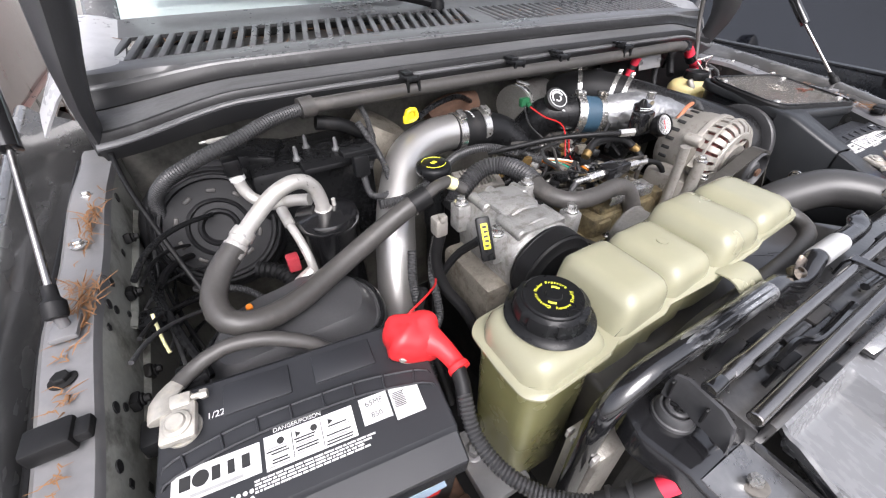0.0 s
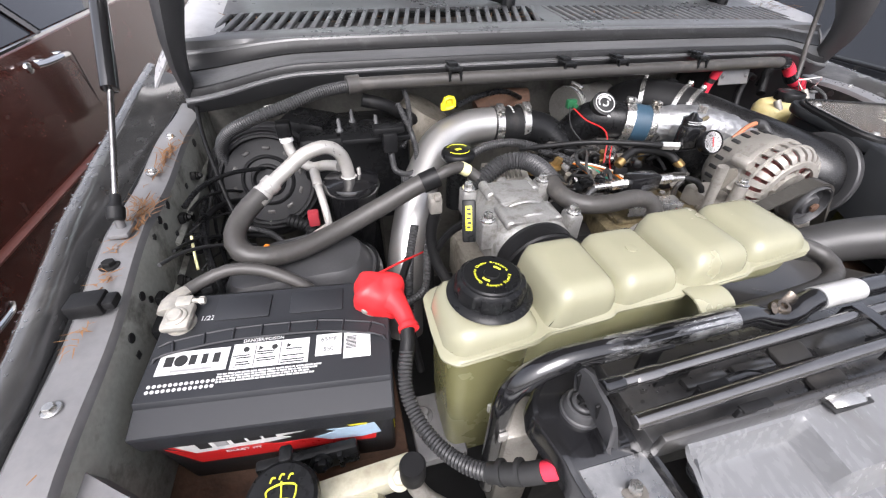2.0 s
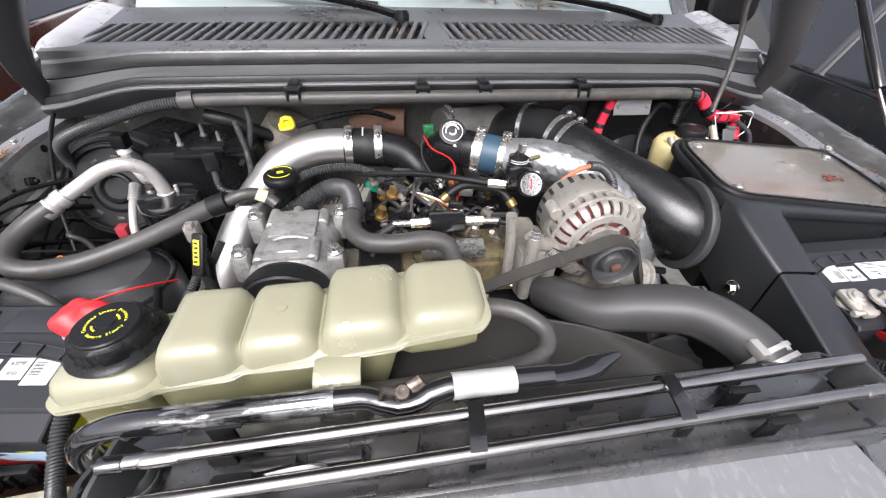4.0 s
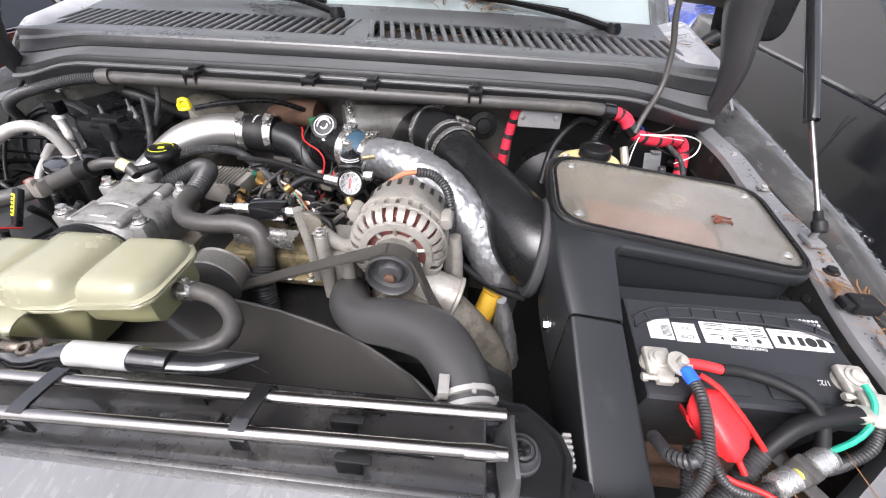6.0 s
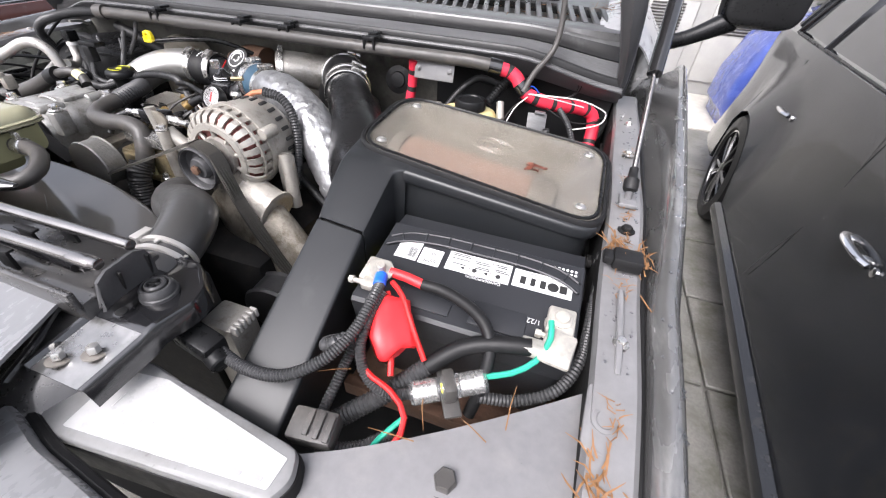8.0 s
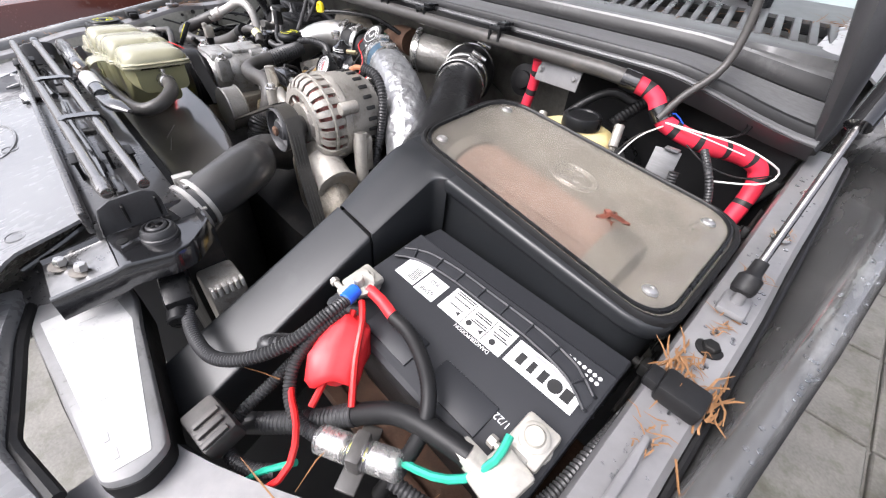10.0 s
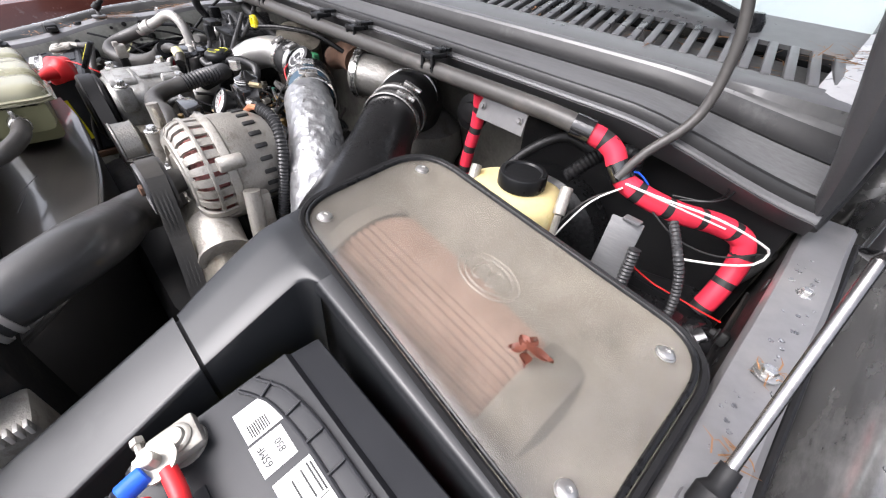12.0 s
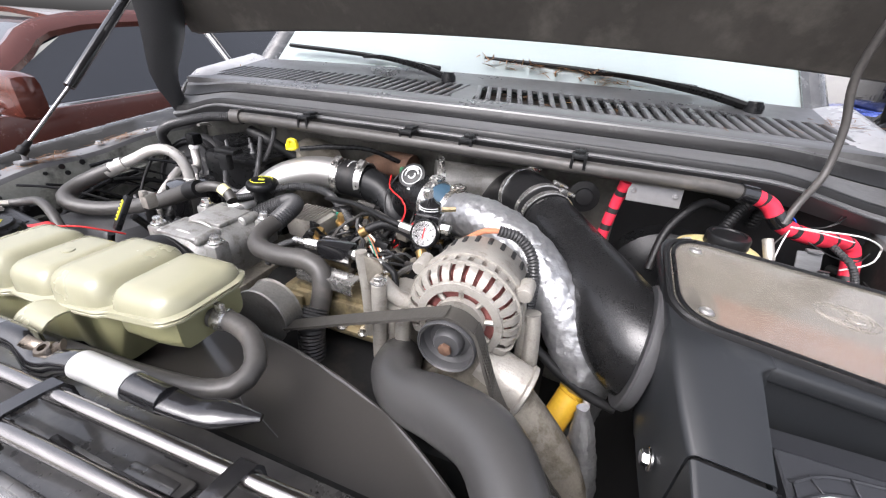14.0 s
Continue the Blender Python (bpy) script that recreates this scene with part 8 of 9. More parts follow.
for p, q in (((-0.04, 0.445, 1.168), (-0.028, 0.45, 1.177)), ((0.088, 0.43, 1.172), (0.096, 0.42, 1.162))):
    bm = B()
    rod(bm, p, q, 0.0096, 12)
    solo("hose_collar", bm, BRASS, "small yellow hose collar", "collar", "hose collars")
bm = B()
box(bm, (-0.235, 0.555, 1.10), (0.10, 0.07, 0.05), 0.004, pose(0, 0, 0, 8, 0, -12))
fm_ = thing("finned_module", (-0.235, 0.555, 1.08), "finned aluminium control module under the loom", "module")
part("body", bm, CAST, fm_)
for i in range(9):
    bm = B()
    box(bm, (-0.27 + 0.0085 * i, 0.553, 1.128), (0.003, 0.06, 0.008), 0.0008, pose(0, 0, 0, 8, 0, -12), 1)
    part("fin", bm, CAST, fm_)
bm = B()
box(bm, (-0.17, 0.585, 1.125), (0.04, 0.018, 0.02), 0.003, pose(0, 0, 0, 0, 0, -25))
box(bm, (-0.15, 0.577, 1.123), (0.02, 0.014, 0.014), 0.002, pose(0, 0, 0, 0, 0, -25))
solo("green_connector", bm, GREEN, "green plastic injector plug", "connector", "plugs")
bm = B()
box(bm, (-0.045, 0.648, 1.228), (0.024, 0.014, 0.02), 0.003)
lathe(bm, (-0.04, 0.64, 1.225), (0, -1, 0), [(0.006, 0), (0.006, 0.006), (0.004, 0.006)], 16)
solo("green_relay", bm, mat("green_board", (0.02, 0.12, 0.05), 0.4), "green relay with a round terminal", "relay")
colours = [LOOM, BLACKT, BLACKT, LOOM, LOOM, RUBBER, HOSE, VALVE, HOSE, BLACKT]
for k in range(46):
    p = V(-0.15 + 0.26 * r.random(), 0.42 + 0.2 * r.random(), 1.10 + 0.06 * r.random())
    pts = [tuple(p)]
    for j in range(3):
        p = p + V(r.uniform(-0.04, 0.05), r.uniform(-0.045, 0.03), r.uniform(-0.03, 0.028))
        pts.append(tuple(p))
    run_of("loose_wire", pts, r.choice([0.0018, 0.0022, 0.003, 0.005]), r.choice(colours), "thin wire across the engine top", "wire", "engine wires", seg=6)
for k in range(30):
    p = V(-0.17 + 0.25 * r.random(), 0.40 + 0.2 * r.random(), 1.09 + 0.05 * r.random())
    bm = B()
    if k % 2:
        box(bm, p, (r.uniform(0.014, 0.035), r.uniform(0.014, 0.03), r.uniform(0.012, 0.03)), 0.003, pose(0, 0, 0, r.uniform(-20, 20), 0, r.uniform(0, 90)))
        solo("plug", bm, r.choice([BLACK, BLACK, BLACK, HOSE, CASTD]), "small plug among the engine wiring", "connector", "plugs")
    else:
        bolt(bm, p, (r.uniform(-0.3, 0.3), -0.3, 1), r.uniform(0.006, 0.01), 0.02)
        solo("fitting", bm, r.choice([STEEL, BRASS, CASTD]), "small metal fitting on the engine", "fitting", "engine fittings")
for pts, m_ in ((((-0.06, 0.61, 1.23), (-0.045, 0.575, 1.215), (-0.01, 0.56, 1.2), (0.002, 0.55, 1.18), (-0.004, 0.535, 1.15), (-0.01, 0.52, 1.12)), REDW),
                (((-0.055, 0.635, 1.225), (-0.065, 0.60, 1.195), (-0.05, 0.56, 1.17), (-0.02, 0.53, 1.15)), BLACKT),
                (((0.02, 0.55, 1.16), (0.01, 0.53, 1.13), (0.0, 0.50, 1.12)), REDW)):
    run_of("loose_wire", pts, 0.0017, m_, "thin coloured wire at the charge pipe", "wire", "engine wires", seg=7)
for k, m_ in enumerate((ORANGE, WIRECU, WIREW, GREEN, WIRECU, BLACKT, ORANGE, WIREW)):
    run_of("loose_wire", [(-0.155 + 0.004 * k, 0.572 - 0.003 * k, 1.128), (-0.125 + 0.006 * k, 0.545 - 0.005 * k, 1.146 + 0.003 * (k % 3)), (-0.085 + 0.009 * k, 0.515 - 0.006 * k, 1.14), (-0.05 + 0.01 * k, 0.49 - 0.008 * k, 1.115)], 0.0019, m_, "thin coloured wire from the green injector plug", "wire", "engine wires", seg=7)
run_of("loose_wire", [(-0.55, 0.245, 1.158), (-0.515, 0.262, 1.158), (-0.49, 0.285, 1.146), (-0.475, 0.31, 1.13)], 0.0016, REDW, "thin red wire behind the battery", "wire", "engine wires", seg=7)
for k in range(36):
    p = V(-0.19 + 0.28 * r.random(), 0.41 + 0.2 * r.random(), 1.095 + 0.055 * r.random())
    bm = B()
    if k % 3:
        box(bm, (0, 0, 0), (r.uniform(0.012, 0.03), r.uniform(0.012, 0.022), r.uniform(0.01, 0.022)), 0.002)
        box(bm, (0.008, 0, 0.006), (0.012, 0.008, 0.01), 0.001)
        bm.transform(Matrix.Translation(p) @ pose(0, 0, 0, r.uniform(-25, 25), r.uniform(-15, 15), r.uniform(0, 180)))
        solo("plug", bm, r.choice([BLACK, BLACK, BLACKG, RUBBER, CASTD]), "small black plug among the engine wiring", "connector", "plugs")
    else:
        rod(bm, p, p + V(r.uniform(-0.03, 0.03), r.uniform(-0.03, 0.03), r.uniform(-0.01, 0.02)), r.uniform(0.004, 0.007), 8)
        solo("fitting", bm, r.choice([STEEL, CAST, BRASS, BLACKG]), "small metal fitting on the engine", "fitting", "engine fittings")
alw = thing("alternator_lead", (0.25, 0.37, 1.2), "orange-ended black corrugated alternator lead", "wire loom", "wire looms")
bm = B()
hose(bm, [(0.17, 0.40, 1.225), (0.20, 0.405, 1.245), (0.23, 0.41, 1.248)], 0.0045, 8)
part("copper_lead", bm, WIRECU, alw)
bm = B()
hose(bm, [(0.22, 0.41, 1.248), (0.25, 0.415, 1.24), (0.275, 0.41, 1.215), (0.285, 0.40, 1.17), (0.283, 0.39, 1.12), (0.275, 0.38, 1.07)], 0.009, 12, ridge=(0.005, 0.0016))
part("conduit", bm, LOOM, alw)
run_of("vent_hose", [(0.275, 0.395, 1.09), (0.31, 0.385, 1.07), (0.35, 0.375, 1.045), (0.40, 0.37, 1.02), (0.44, 0.37, 1.01)], 0.008, RUBBER, "black hose over the foil pipe", "hose", "vent hoses")
run_of("bent_conduit", [(0.385, 0.345, 0.90), (0.398, 0.36, 0.96), (0.402, 0.37, 1.0), (0.40, 0.385, 1.02)], 0.006, ALUP, "thin bent white pipe", "pipe")
bm = B()
rod(bm, (0.345, 0.345, 0.90), (0.381, 0.40, 0.985), 0.022, 24)
lathe(bm, (0.381, 0.40, 0.985), (0.36, 0.5, 0.85), [(0.023, 0), (0.024, 0.005), (0.019, 0.007), (0.016, -0.02)], 24)
solo("yellow_canister", bm, mat("ochre_canister", (0.6, 0.36, 0.03), 0.4), "ochre yellow canister beside the foil", "canister")

# ---------------------------------------------------------------- radiator hose, shroud, washer bottle
rh = thing("radiator_hose", (0.22, 0.17, 1.1), "thick black upper radiator hose with a white spring clamp", "hose", "coolant hoses")
bm = B()
hose(bm, [(0.338, 0.028, 1.138, 0.032), (0.330, 0.055, 1.147, 0.032), (0.316, 0.095, 1.154, 0.034), (0.283, 0.14, 1.152, 0.036), (0.228, 0.172, 1.132, 0.036), (0.17, 0.195, 1.11, 0.033), (0.14, 0.23, 1.10, 0.033), (0.125, 0.275, 1.075, 0.033)], 0.03, 26, 0.01)
part("hose", bm, WETRUB, rh)
bm = B()
ca = V(-0.25, 0.95, 0.2)
for off in (0.0, 0.014):
    lathe(bm, V(0.3315, 0.044, 1.1445) + ca.normalized() * off, ca, [(0.032, 0), (0.036, 0.0006), (0.036, 0.0065), (0.032, 0.007)], 32, close=False)
box(bm, (0.302, 0.056, 1.174), (0.012, 0.024, 0.014), 0.001)
for a in (20, 80, 140):
    box(bm, V(0.329, 0.054, 1.1465) + V(0.035 * math.cos(radians(a)), 0, 0.0345 * math.sin(radians(a))), (0.005, 0.012, 0.003), 0.0005)
part("spring_clamp", bm, ALUP, rh, "white spring clamp")
bm = B()
rod(bm, (0.343, 0.012, 1.132), (0.334, 0.042, 1.142), 0.031, 24)
part("radiator_neck", bm, BLACK, rh)
bm = B()
out = [(-0.40, 0.052), (0.325, 0.052), (0.305, 0.075), (0.265, 0.112), (0.17, 0.162), (0.05, 0.192), (-0.08, 0.207), (-0.25, 0.21), (-0.40, 0.2)]
loft(bm, [[V(x, y, z - 0.10 * max(0, x)) for x, y in scaled(out, d)] for d, z in ((0.0, 0.8), (0.0, 1.112), (0.002, 1.118), (0.008, 1.122))])
shroud = thing("fan_shroud", (0, 0.13, 0.8), "satin black plastic fan shroud with fine scratches", "fan shroud")
part("panel", bm, SHROUD, shroud)
bm = B()
edge = out[1:]
hose(bm, [(x, y - 0.004, 1.1175 - 0.10 * max(0, x)) for x, y in edge], 0.004, 8, 0.01)
part("rolled_edge", bm, SHROUD, shroud)
for p, q in (((0.03, 0.10, 1.121), (0.075, 0.085, 1.117)), ((-0.02, 0.12, 1.1235), (0.03, 0.092, 1.1215))):
    bm = B()
    rod(bm, p, q, 0.0007, 5)
    solo("scratch", bm, BAND, "pale scratch on the fan shroud", "scratch", "shroud scratches")
for s in (-1, 1):
    bm = B()
    box(bm, (s * 0.425, 0.035, 1.0), (0.05, 0.045, 0.2), 0.006)
    tk = thing("radiator_tank", (s * 0.425, 0.035, 0.9), "pale radiator end tank with a crimped edge", "radiator tank", "radiator tanks")
    part("tank", bm, CAST, tk)
    for i in range(6):
        bm = B()
        box(bm, (s * 0.452, 0.018 + 0.007 * i, 1.098), (0.01, 0.004, 0.014), 0.001)
        part("crimp_tab", bm, ALUP, tk)
wb = thing("washer_bottle", (-0.68, 0.03, 0.95), "pale washer fluid bottle with a black cap", "washer bottle")
bm = B()
out = rounded([(-0.75, -0.03), (-0.60, -0.06), (-0.58, 0.05), (-0.73, 0.08)], 0.03, 5)
loft(bm, [[V(x, y, z) for x, y in scaled(out, d)] for d, z in ((0.0, 0.85), (0.0, 0.99), (0.008, 1.01), (0.03, 1.02), (0.04, 1.022))])
lathe(bm, (-0.685, 0.03, 1.015), (0, 0, 1), [(0.036, 0), (0.029, 0.02), (0.029, 0.045)], 26)
part("bottle", bm, WASH, wb)
bm = B()
lathe(bm, (-0.685, 0.03, 1.052), (0.02, -0.12, 1), [(0.033, 0), (0.036, 0.002), (0.037, 0.010), (0.0355, 0.018), (0.032, 0.021), (0.004, 0.022)], 36)
box(bm, (-0.682, 0.070, 1.072), (0.013, 0.018, 0.012), 0.003)
wc = part("cap", bm, BLACK, wb)
WM = pose(-0.684, 0.028, 1.0752, 7, 1, 0) @ Matrix.Scale(0.74, 4)
fan = [(-0.016, -0.008), (-0.02, 0.008), (-0.012, 0.013), (0.0, 0.015), (0.012, 0.013), (0.02, 0.008), (0.016, -0.008), (0.008, -0.005), (0.0, -0.004), (-0.008, -0.005), (-0.016, -0.008)]
bm = B()
hose(bm, [WM @ V(x, y, 0) for x, y in fan], 0.001, 5, 0.006)
part("washer_symbol", bm, YELINK, wc)
for x, y in ((-0.012, 0.022), (0.0, 0.024), (0.012, 0.022)):
    bm = B()
    hose(bm, [WM @ V(x - 0.003, y - 0.003, 0), WM @ V(x, y + 0.003, 0), WM @ V(x + 0.004, y + 0.002, 0)], 0.001, 5, 0.004)
    part("spray_mark", bm, YELINK, wc)
bm = B()
hose(bm, [WM @ V(0, -0.006, 0), WM @ V(0, 0.018, 0)], 0.001, 5, 0.006)
part("symbol_line", bm, YELINK, wc)
st = thing("fuel_stub", (-0.55, 0.0, 1.05), "grey bent pipe with a black cap", "pipe")
bm = B()
lathe(bm, (-0.552, 0.012, 1.078), (0, 0, 1), [(0.0125, 0), (0.0135, 0.002), (0.0135, 0.026), (0.012, 0.029)], 20)
part("cap", bm, RUBBER, st)
bm = B()
hose(bm, [(-0.552, 0.012, 1.082), (-0.55, 0.01, 1.055), (-0.535, 0.0, 1.03), (-0.50, -0.02, 1.012), (-0.475, -0.04, 0.98)], 0.0095, 12)
part("pipe", bm, CAST, st)
bm = B()
box(bm, (-0.615, 0.045, 1.005), (0.14, 0.03, 0.035), 0.006, pose(0, 0, 0, 0, 0, 4))
bolt(bm, (-0.565, 0.035, 1.022), (0, -0.3, 1), 0.009, 0.008)
solo("cross_brace", bm, WASH, "dirty pale steel brace by the washer bottle", "brace")
bm = B()
box(bm, (-0.67, 0.092, 1.0), (0.12, 0.014, 0.04), 0.004)
for i in range(4):
    box(bm, (-0.71 + 0.026 * i, 0.083, 1.002), (0.006, 0.006, 0.034), 0.001)
bolt(bm, (-0.655, 0.083, 1.008), (0, -1, 0.3), 0.009, 0.008)
solo("battery_clamp", bm, BLACK, "black ribbed battery hold-down clamp", "clamp")
bm = B()
box(bm, (-0.50, 0.12, 0.95), (0.07, 0.1, 0.02), 0.005)
bolt(bm, (-0.515, 0.135, 0.96), (0, 0, 1), 0.009, 0.01)
solo("apron_ledge", bm, APRON, "grey steel ledge below the coolant tank", "ledge")

# ---------------------------------------------------------------- wiring at the second battery
w1 = thing("battery_cable", (0.7, 0.12, 1.1), "black corrugated battery cable with blue and red crimps", "cable", "battery cables")
bm = B()
lathe(bm, (0.596, 0.138, 1.146), (0.1, -0.2, 1), [(0.014, 0), (0.016, 0.002), (0.016, 0.005)], 20)
rod(bm, (0.596, 0.138, 1.144), (0.597, 0.135, 1.162), 0.006, 8)
part("ring_lug", bm, LEAD, w1)
bm = B()
rod(bm, (0.60, 0.130, 1.149), (0.605, 0.112, 1.148), 0.0082, 14)
part("blue_crimp", bm, BLUE, w1, "blue crimp sleeve")
bm = B()
hose(bm, [(0.606, 0.142, 1.146), (0.628, 0.143, 1.144), (0.652, 0.140, 1.142)], 0.0066, 12)
part("red_crimp", bm, RED, w1, "red crimp sleeve")
bm = B()
hose(bm, [(0.652, 0.140, 1.142), (0.68, 0.139, 1.142), (0.715, 0.127, 1.142), (0.742, 0.110, 1.138), (0.756, 0.09, 1.122), (0.757, 0.065, 1.09), (0.75, 0.045, 1.05)], 0.0078, 12, ridge=(0.004, 0.0006))
part("cable", bm, RUBBER, w1)
run_of("wire_loom", [(0.45, -0.01, 1.105), (0.50, -0.02, 1.10), (0.55, -0.015, 1.105), (0.586, 0.012, 1.118), (0.603, 0.05, 1.13), (0.607, 0.09, 1.145), (0.605, 0.115, 1.148)], 0.0074, LOOM, "thick black corrugated loom to the battery", "wire loom", "wire looms", (0.0036, 0.0013), 14)
run_of("wire_loom", [(0.611, 0.108, 1.142), (0.61, 0.075, 1.132), (0.612, 0.045, 1.11), (0.628, 0.026, 1.09), (0.655, 0.02, 1.08), (0.69, 0.028, 1.084)], 0.007, LOOM, "black corrugated loom to the fuse holder", "wire loom", "wire looms", (0.0036, 0.0013), 14)
run_of("wire_loom", [(0.598, 0.06, 1.10), (0.592, 0.02, 1.07), (0.592, -0.02, 1.05), (0.615, -0.042, 1.045), (0.65, -0.035, 1.055), (0.68, -0.015, 1.07)], 0.007, LOOM, "looped black corrugated loom", "wire loom", "wire looms", (0.0038, 0.0013))
run_of("wire_loom", [(0.893, 0.53, 1.10), (0.885, 0.42, 1.105), (0.876, 0.30, 1.11), (0.868, 0.20, 1.108), (0.86, 0.13, 1.10), (0.84, 0.09, 1.085), (0.80, 0.07, 1.07), (0.755, 0.055, 1.075)], 0.0075, LOOM, "thin black corrugated loom along the apron", "wire loom", "wire looms", (0.0045, 0.0014))
run_of("wire_loom", [(0.575, 0.08, 1.07), (0.57, 0.045, 1.10), (0.582, 0.03, 1.12), (0.60, 0.05, 1.12)], 0.009, LOOM, "short looped corrugated loom", "wire loom", "wire looms", (0.005, 0.0016))
nc = thing("battery_cable", (0.75, 0.08, 1.1), "heavy black ground cable with a pale lug", "cable", "battery cables")
bm = B()
box(bm, (0.828, 0.108, 1.134), (0.036, 0.044, 0.009), 0.004, pose(0, 0, 0, 10, 0, -8))
box(bm, (0.802, 0.103, 1.13), (0.03, 0.02, 0.016), 0.004)
part("lug", bm, LEAD, nc)
bm = B()
hose(bm, [(0.80, 0.103, 1.13), (0.765, 0.096, 1.127), (0.725, 0.085, 1.115), (0.685, 0.06, 1.085), (0.665, 0.042, 1.07)], 0.0105, 14)
part("cable", bm, RUBBER, nc)
bm = B()
hose(bm, [(0.69, 0.064, 1.089), (0.655, 0.034, 1.062), (0.61, 0.0, 1.035), (0.57, -0.02, 1.0)], 0.0122, 14, ridge=(0.005, 0.0016))
part("sleeve", bm, LOOM, nc)
rb2 = thing("terminal_boot", (0.645, 0.07, 1.1), "crumpled red rubber boot pulled off the terminal", "terminal boot", "terminal boots")
bm = B()
b0, b1 = V(0.617, 0.104, 1.130), V(0.651, 0.064, 1.096)
ax = (b1 - b0).normalized()
bu = V(0.62, 0.78, 0).normalized()
bw = ax.cross(bu)
rings = []
square = lambda a: (abs(math.cos(a)) ** 4 + abs(math.sin(a)) ** 4) ** -0.25
for t, ru, rw in ((-0.1, 0.007, 0.005), (0.0, 0.015, 0.010), (0.12, 0.021, 0.014), (0.5, 0.0235, 0.017), (0.88, 0.0225, 0.018), (1.0, 0.02, 0.016), (1.02, 0.016, 0.012), (0.85, 0.013, 0.009)):
    ring = []
    for i in range(32):
        a = 2 * math.pi * i / 32
        crease = 1 + 0.1 * math.sin(2 * a + 5 * t) + 0.07 * math.sin(5 * a - 7 * t) + 0.05 * math.sin(9 * a + 11 * t)
        ring.append(b0.lerp(b1, t + 0.05 * math.sin(3 * a)) + (bu * ru * math.cos(a) + bw * rw * math.sin(a)) * 1.2 * square(a) * crease)
    rings.append(ring)
loft(bm, rings)
part("hood", bm, RED, rb2, sharp=60)
bm = B()
sheet(bm, [[b0.lerp(b1, 0.1 + 0.7 * u) + bw * (-0.012 - 0.016 * v - 0.004 * math.sin(7 * u)) + bu * (-0.022 + 0.02 * v) for v in (0, 0.5, 1, 1.4)] for u in np.linspace(0, 1, 8)], 0.003)
part("folded_flap", bm, RED, rb2)
run_of("loose_wire", [(0.615, 0.115, 1.138), (0.632, 0.09, 1.125), (0.645, 0.06, 1.105), (0.655, 0.035, 1.09)], 0.0038, REDW, "red wire hanging at the battery", "wire", "battery wires", seg=8)
run_of("loose_wire", [(0.617, 0.125, 1.147), (0.636, 0.112, 1.143), (0.66, 0.086, 1.126), (0.686, 0.062, 1.10)], 0.0036, REDW, "red wire hanging at the battery", "wire", "battery wires", seg=8)
run_of("loose_wire", [(0.60, 0.06, 1.11), (0.625, 0.03, 1.095), (0.665, 0.015, 1.095), (0.69, -0.005, 1.09), (0.685, -0.03, 1.07), (0.65, -0.045, 1.05)], 0.0034, REDW, "looped red wire below the battery", "wire", "battery wires", seg=8)
run_of("loose_wire", [(0.815, 0.132, 1.15), (0.818, 0.112, 1.142), (0.808, 0.09, 1.125), (0.786, 0.076, 1.11), (0.757, 0.066, 1.101)], 0.0036, GREEN, "green wire from the ground terminal", "wire", "battery wires", seg=8)
run_of("loose_wire", [(0.69, 0.0, 1.085), (0.67, -0.025, 1.07), (0.66, -0.04, 1.055)], 0.0032, GREEN, "short green wire at the fuse holder", "wire", "battery wires", seg=8)
fz = thing("fuse_holder", (0.725, 0.035, 1.1), "clear inline fuse holder with grey mounting tabs", "fuse holder")
fa0, fa1 = V(0.684, 0.026, 1.084), V(0.762, 0.064, 1.1)
bm = B()
rod(bm, fa0, fa1, 0.0135, 20, 0.002)
fo = part("tube", bm, CLEAR, fz)
fo.visible_shadow = False
bm = B()
rod(bm, fa0.lerp(fa1, 0.4), fa0.lerp(fa1, 0.6), 0.004, 12)
part("fuse", bm, YLAB, fz)
for k in (0.2, 0.8):
    bm = B()
    rod(bm, fa0.lerp(fa1, k - 0.16), fa0.lerp(fa1, k + 0.16), 0.0105, 14)
    part("contact", bm, STEEL, fz)
bm = B()
fm = fa0.lerp(fa1, 0.5)
m = pose(0, 0, 0, 0, 0, 29)
box(bm, fm + V(0, 0, -0.011), (0.02, 0.062, 0.004), 0.002, m)
box(bm, fm, (0.014, 0.03, 0.029), 0.003, m)
part("saddle", bm, HOSE, fz)
bm = B()
box(bm, (0.603, -0.042, 1.075), (0.05, 0.034, 0.028), 0.004, pose(0, 0, 0, 10, 0, 8))
for i in range(3):
    box(bm, (0.60 + 0.012 * i, -0.044, 1.091), (0.006, 0.026, 0.004), 0.001, pose(0, 0, 0, 10, 0, 8))
solo("grey_plug", bm, HOSE, "dark grey multi-pin plug", "connector", "plugs")
bm = B()
box(bm, (0.43, -0.012, 1.11), (0.07, 0.03, 0.03), 0.006, pose(0, 0, 0, 0, 6, -8))
rod(bm, (0.455, -0.018, 1.103), (0.475, -0.025, 1.098), 0.013, 14)
solo("black_plug", bm, BLACK, "black plug at the radiator support", "connector", "plugs")

# ---------------------------------------------------------------- fallen pine needles
bm = B()
r = random.Random(21)


def needle(p, length, a, lift=0.0, w=0.0007):
    d = V(math.cos(a), math.sin(a), lift).normalized() * length
    s = d.cross(V(0, 0, 1)).normalized() * w
    k = V(r.uniform(-0.004, 0.004), r.uniform(-0.004, 0.004), 0.001)
    vs = [bm.verts.new(q) for q in (p - s, p + s, p + d * 0.5 + s + k, p + d + s * 0.3, p + d - s * 0.3, p + d * 0.5 - s + k)]
    bm.faces.new(vs)


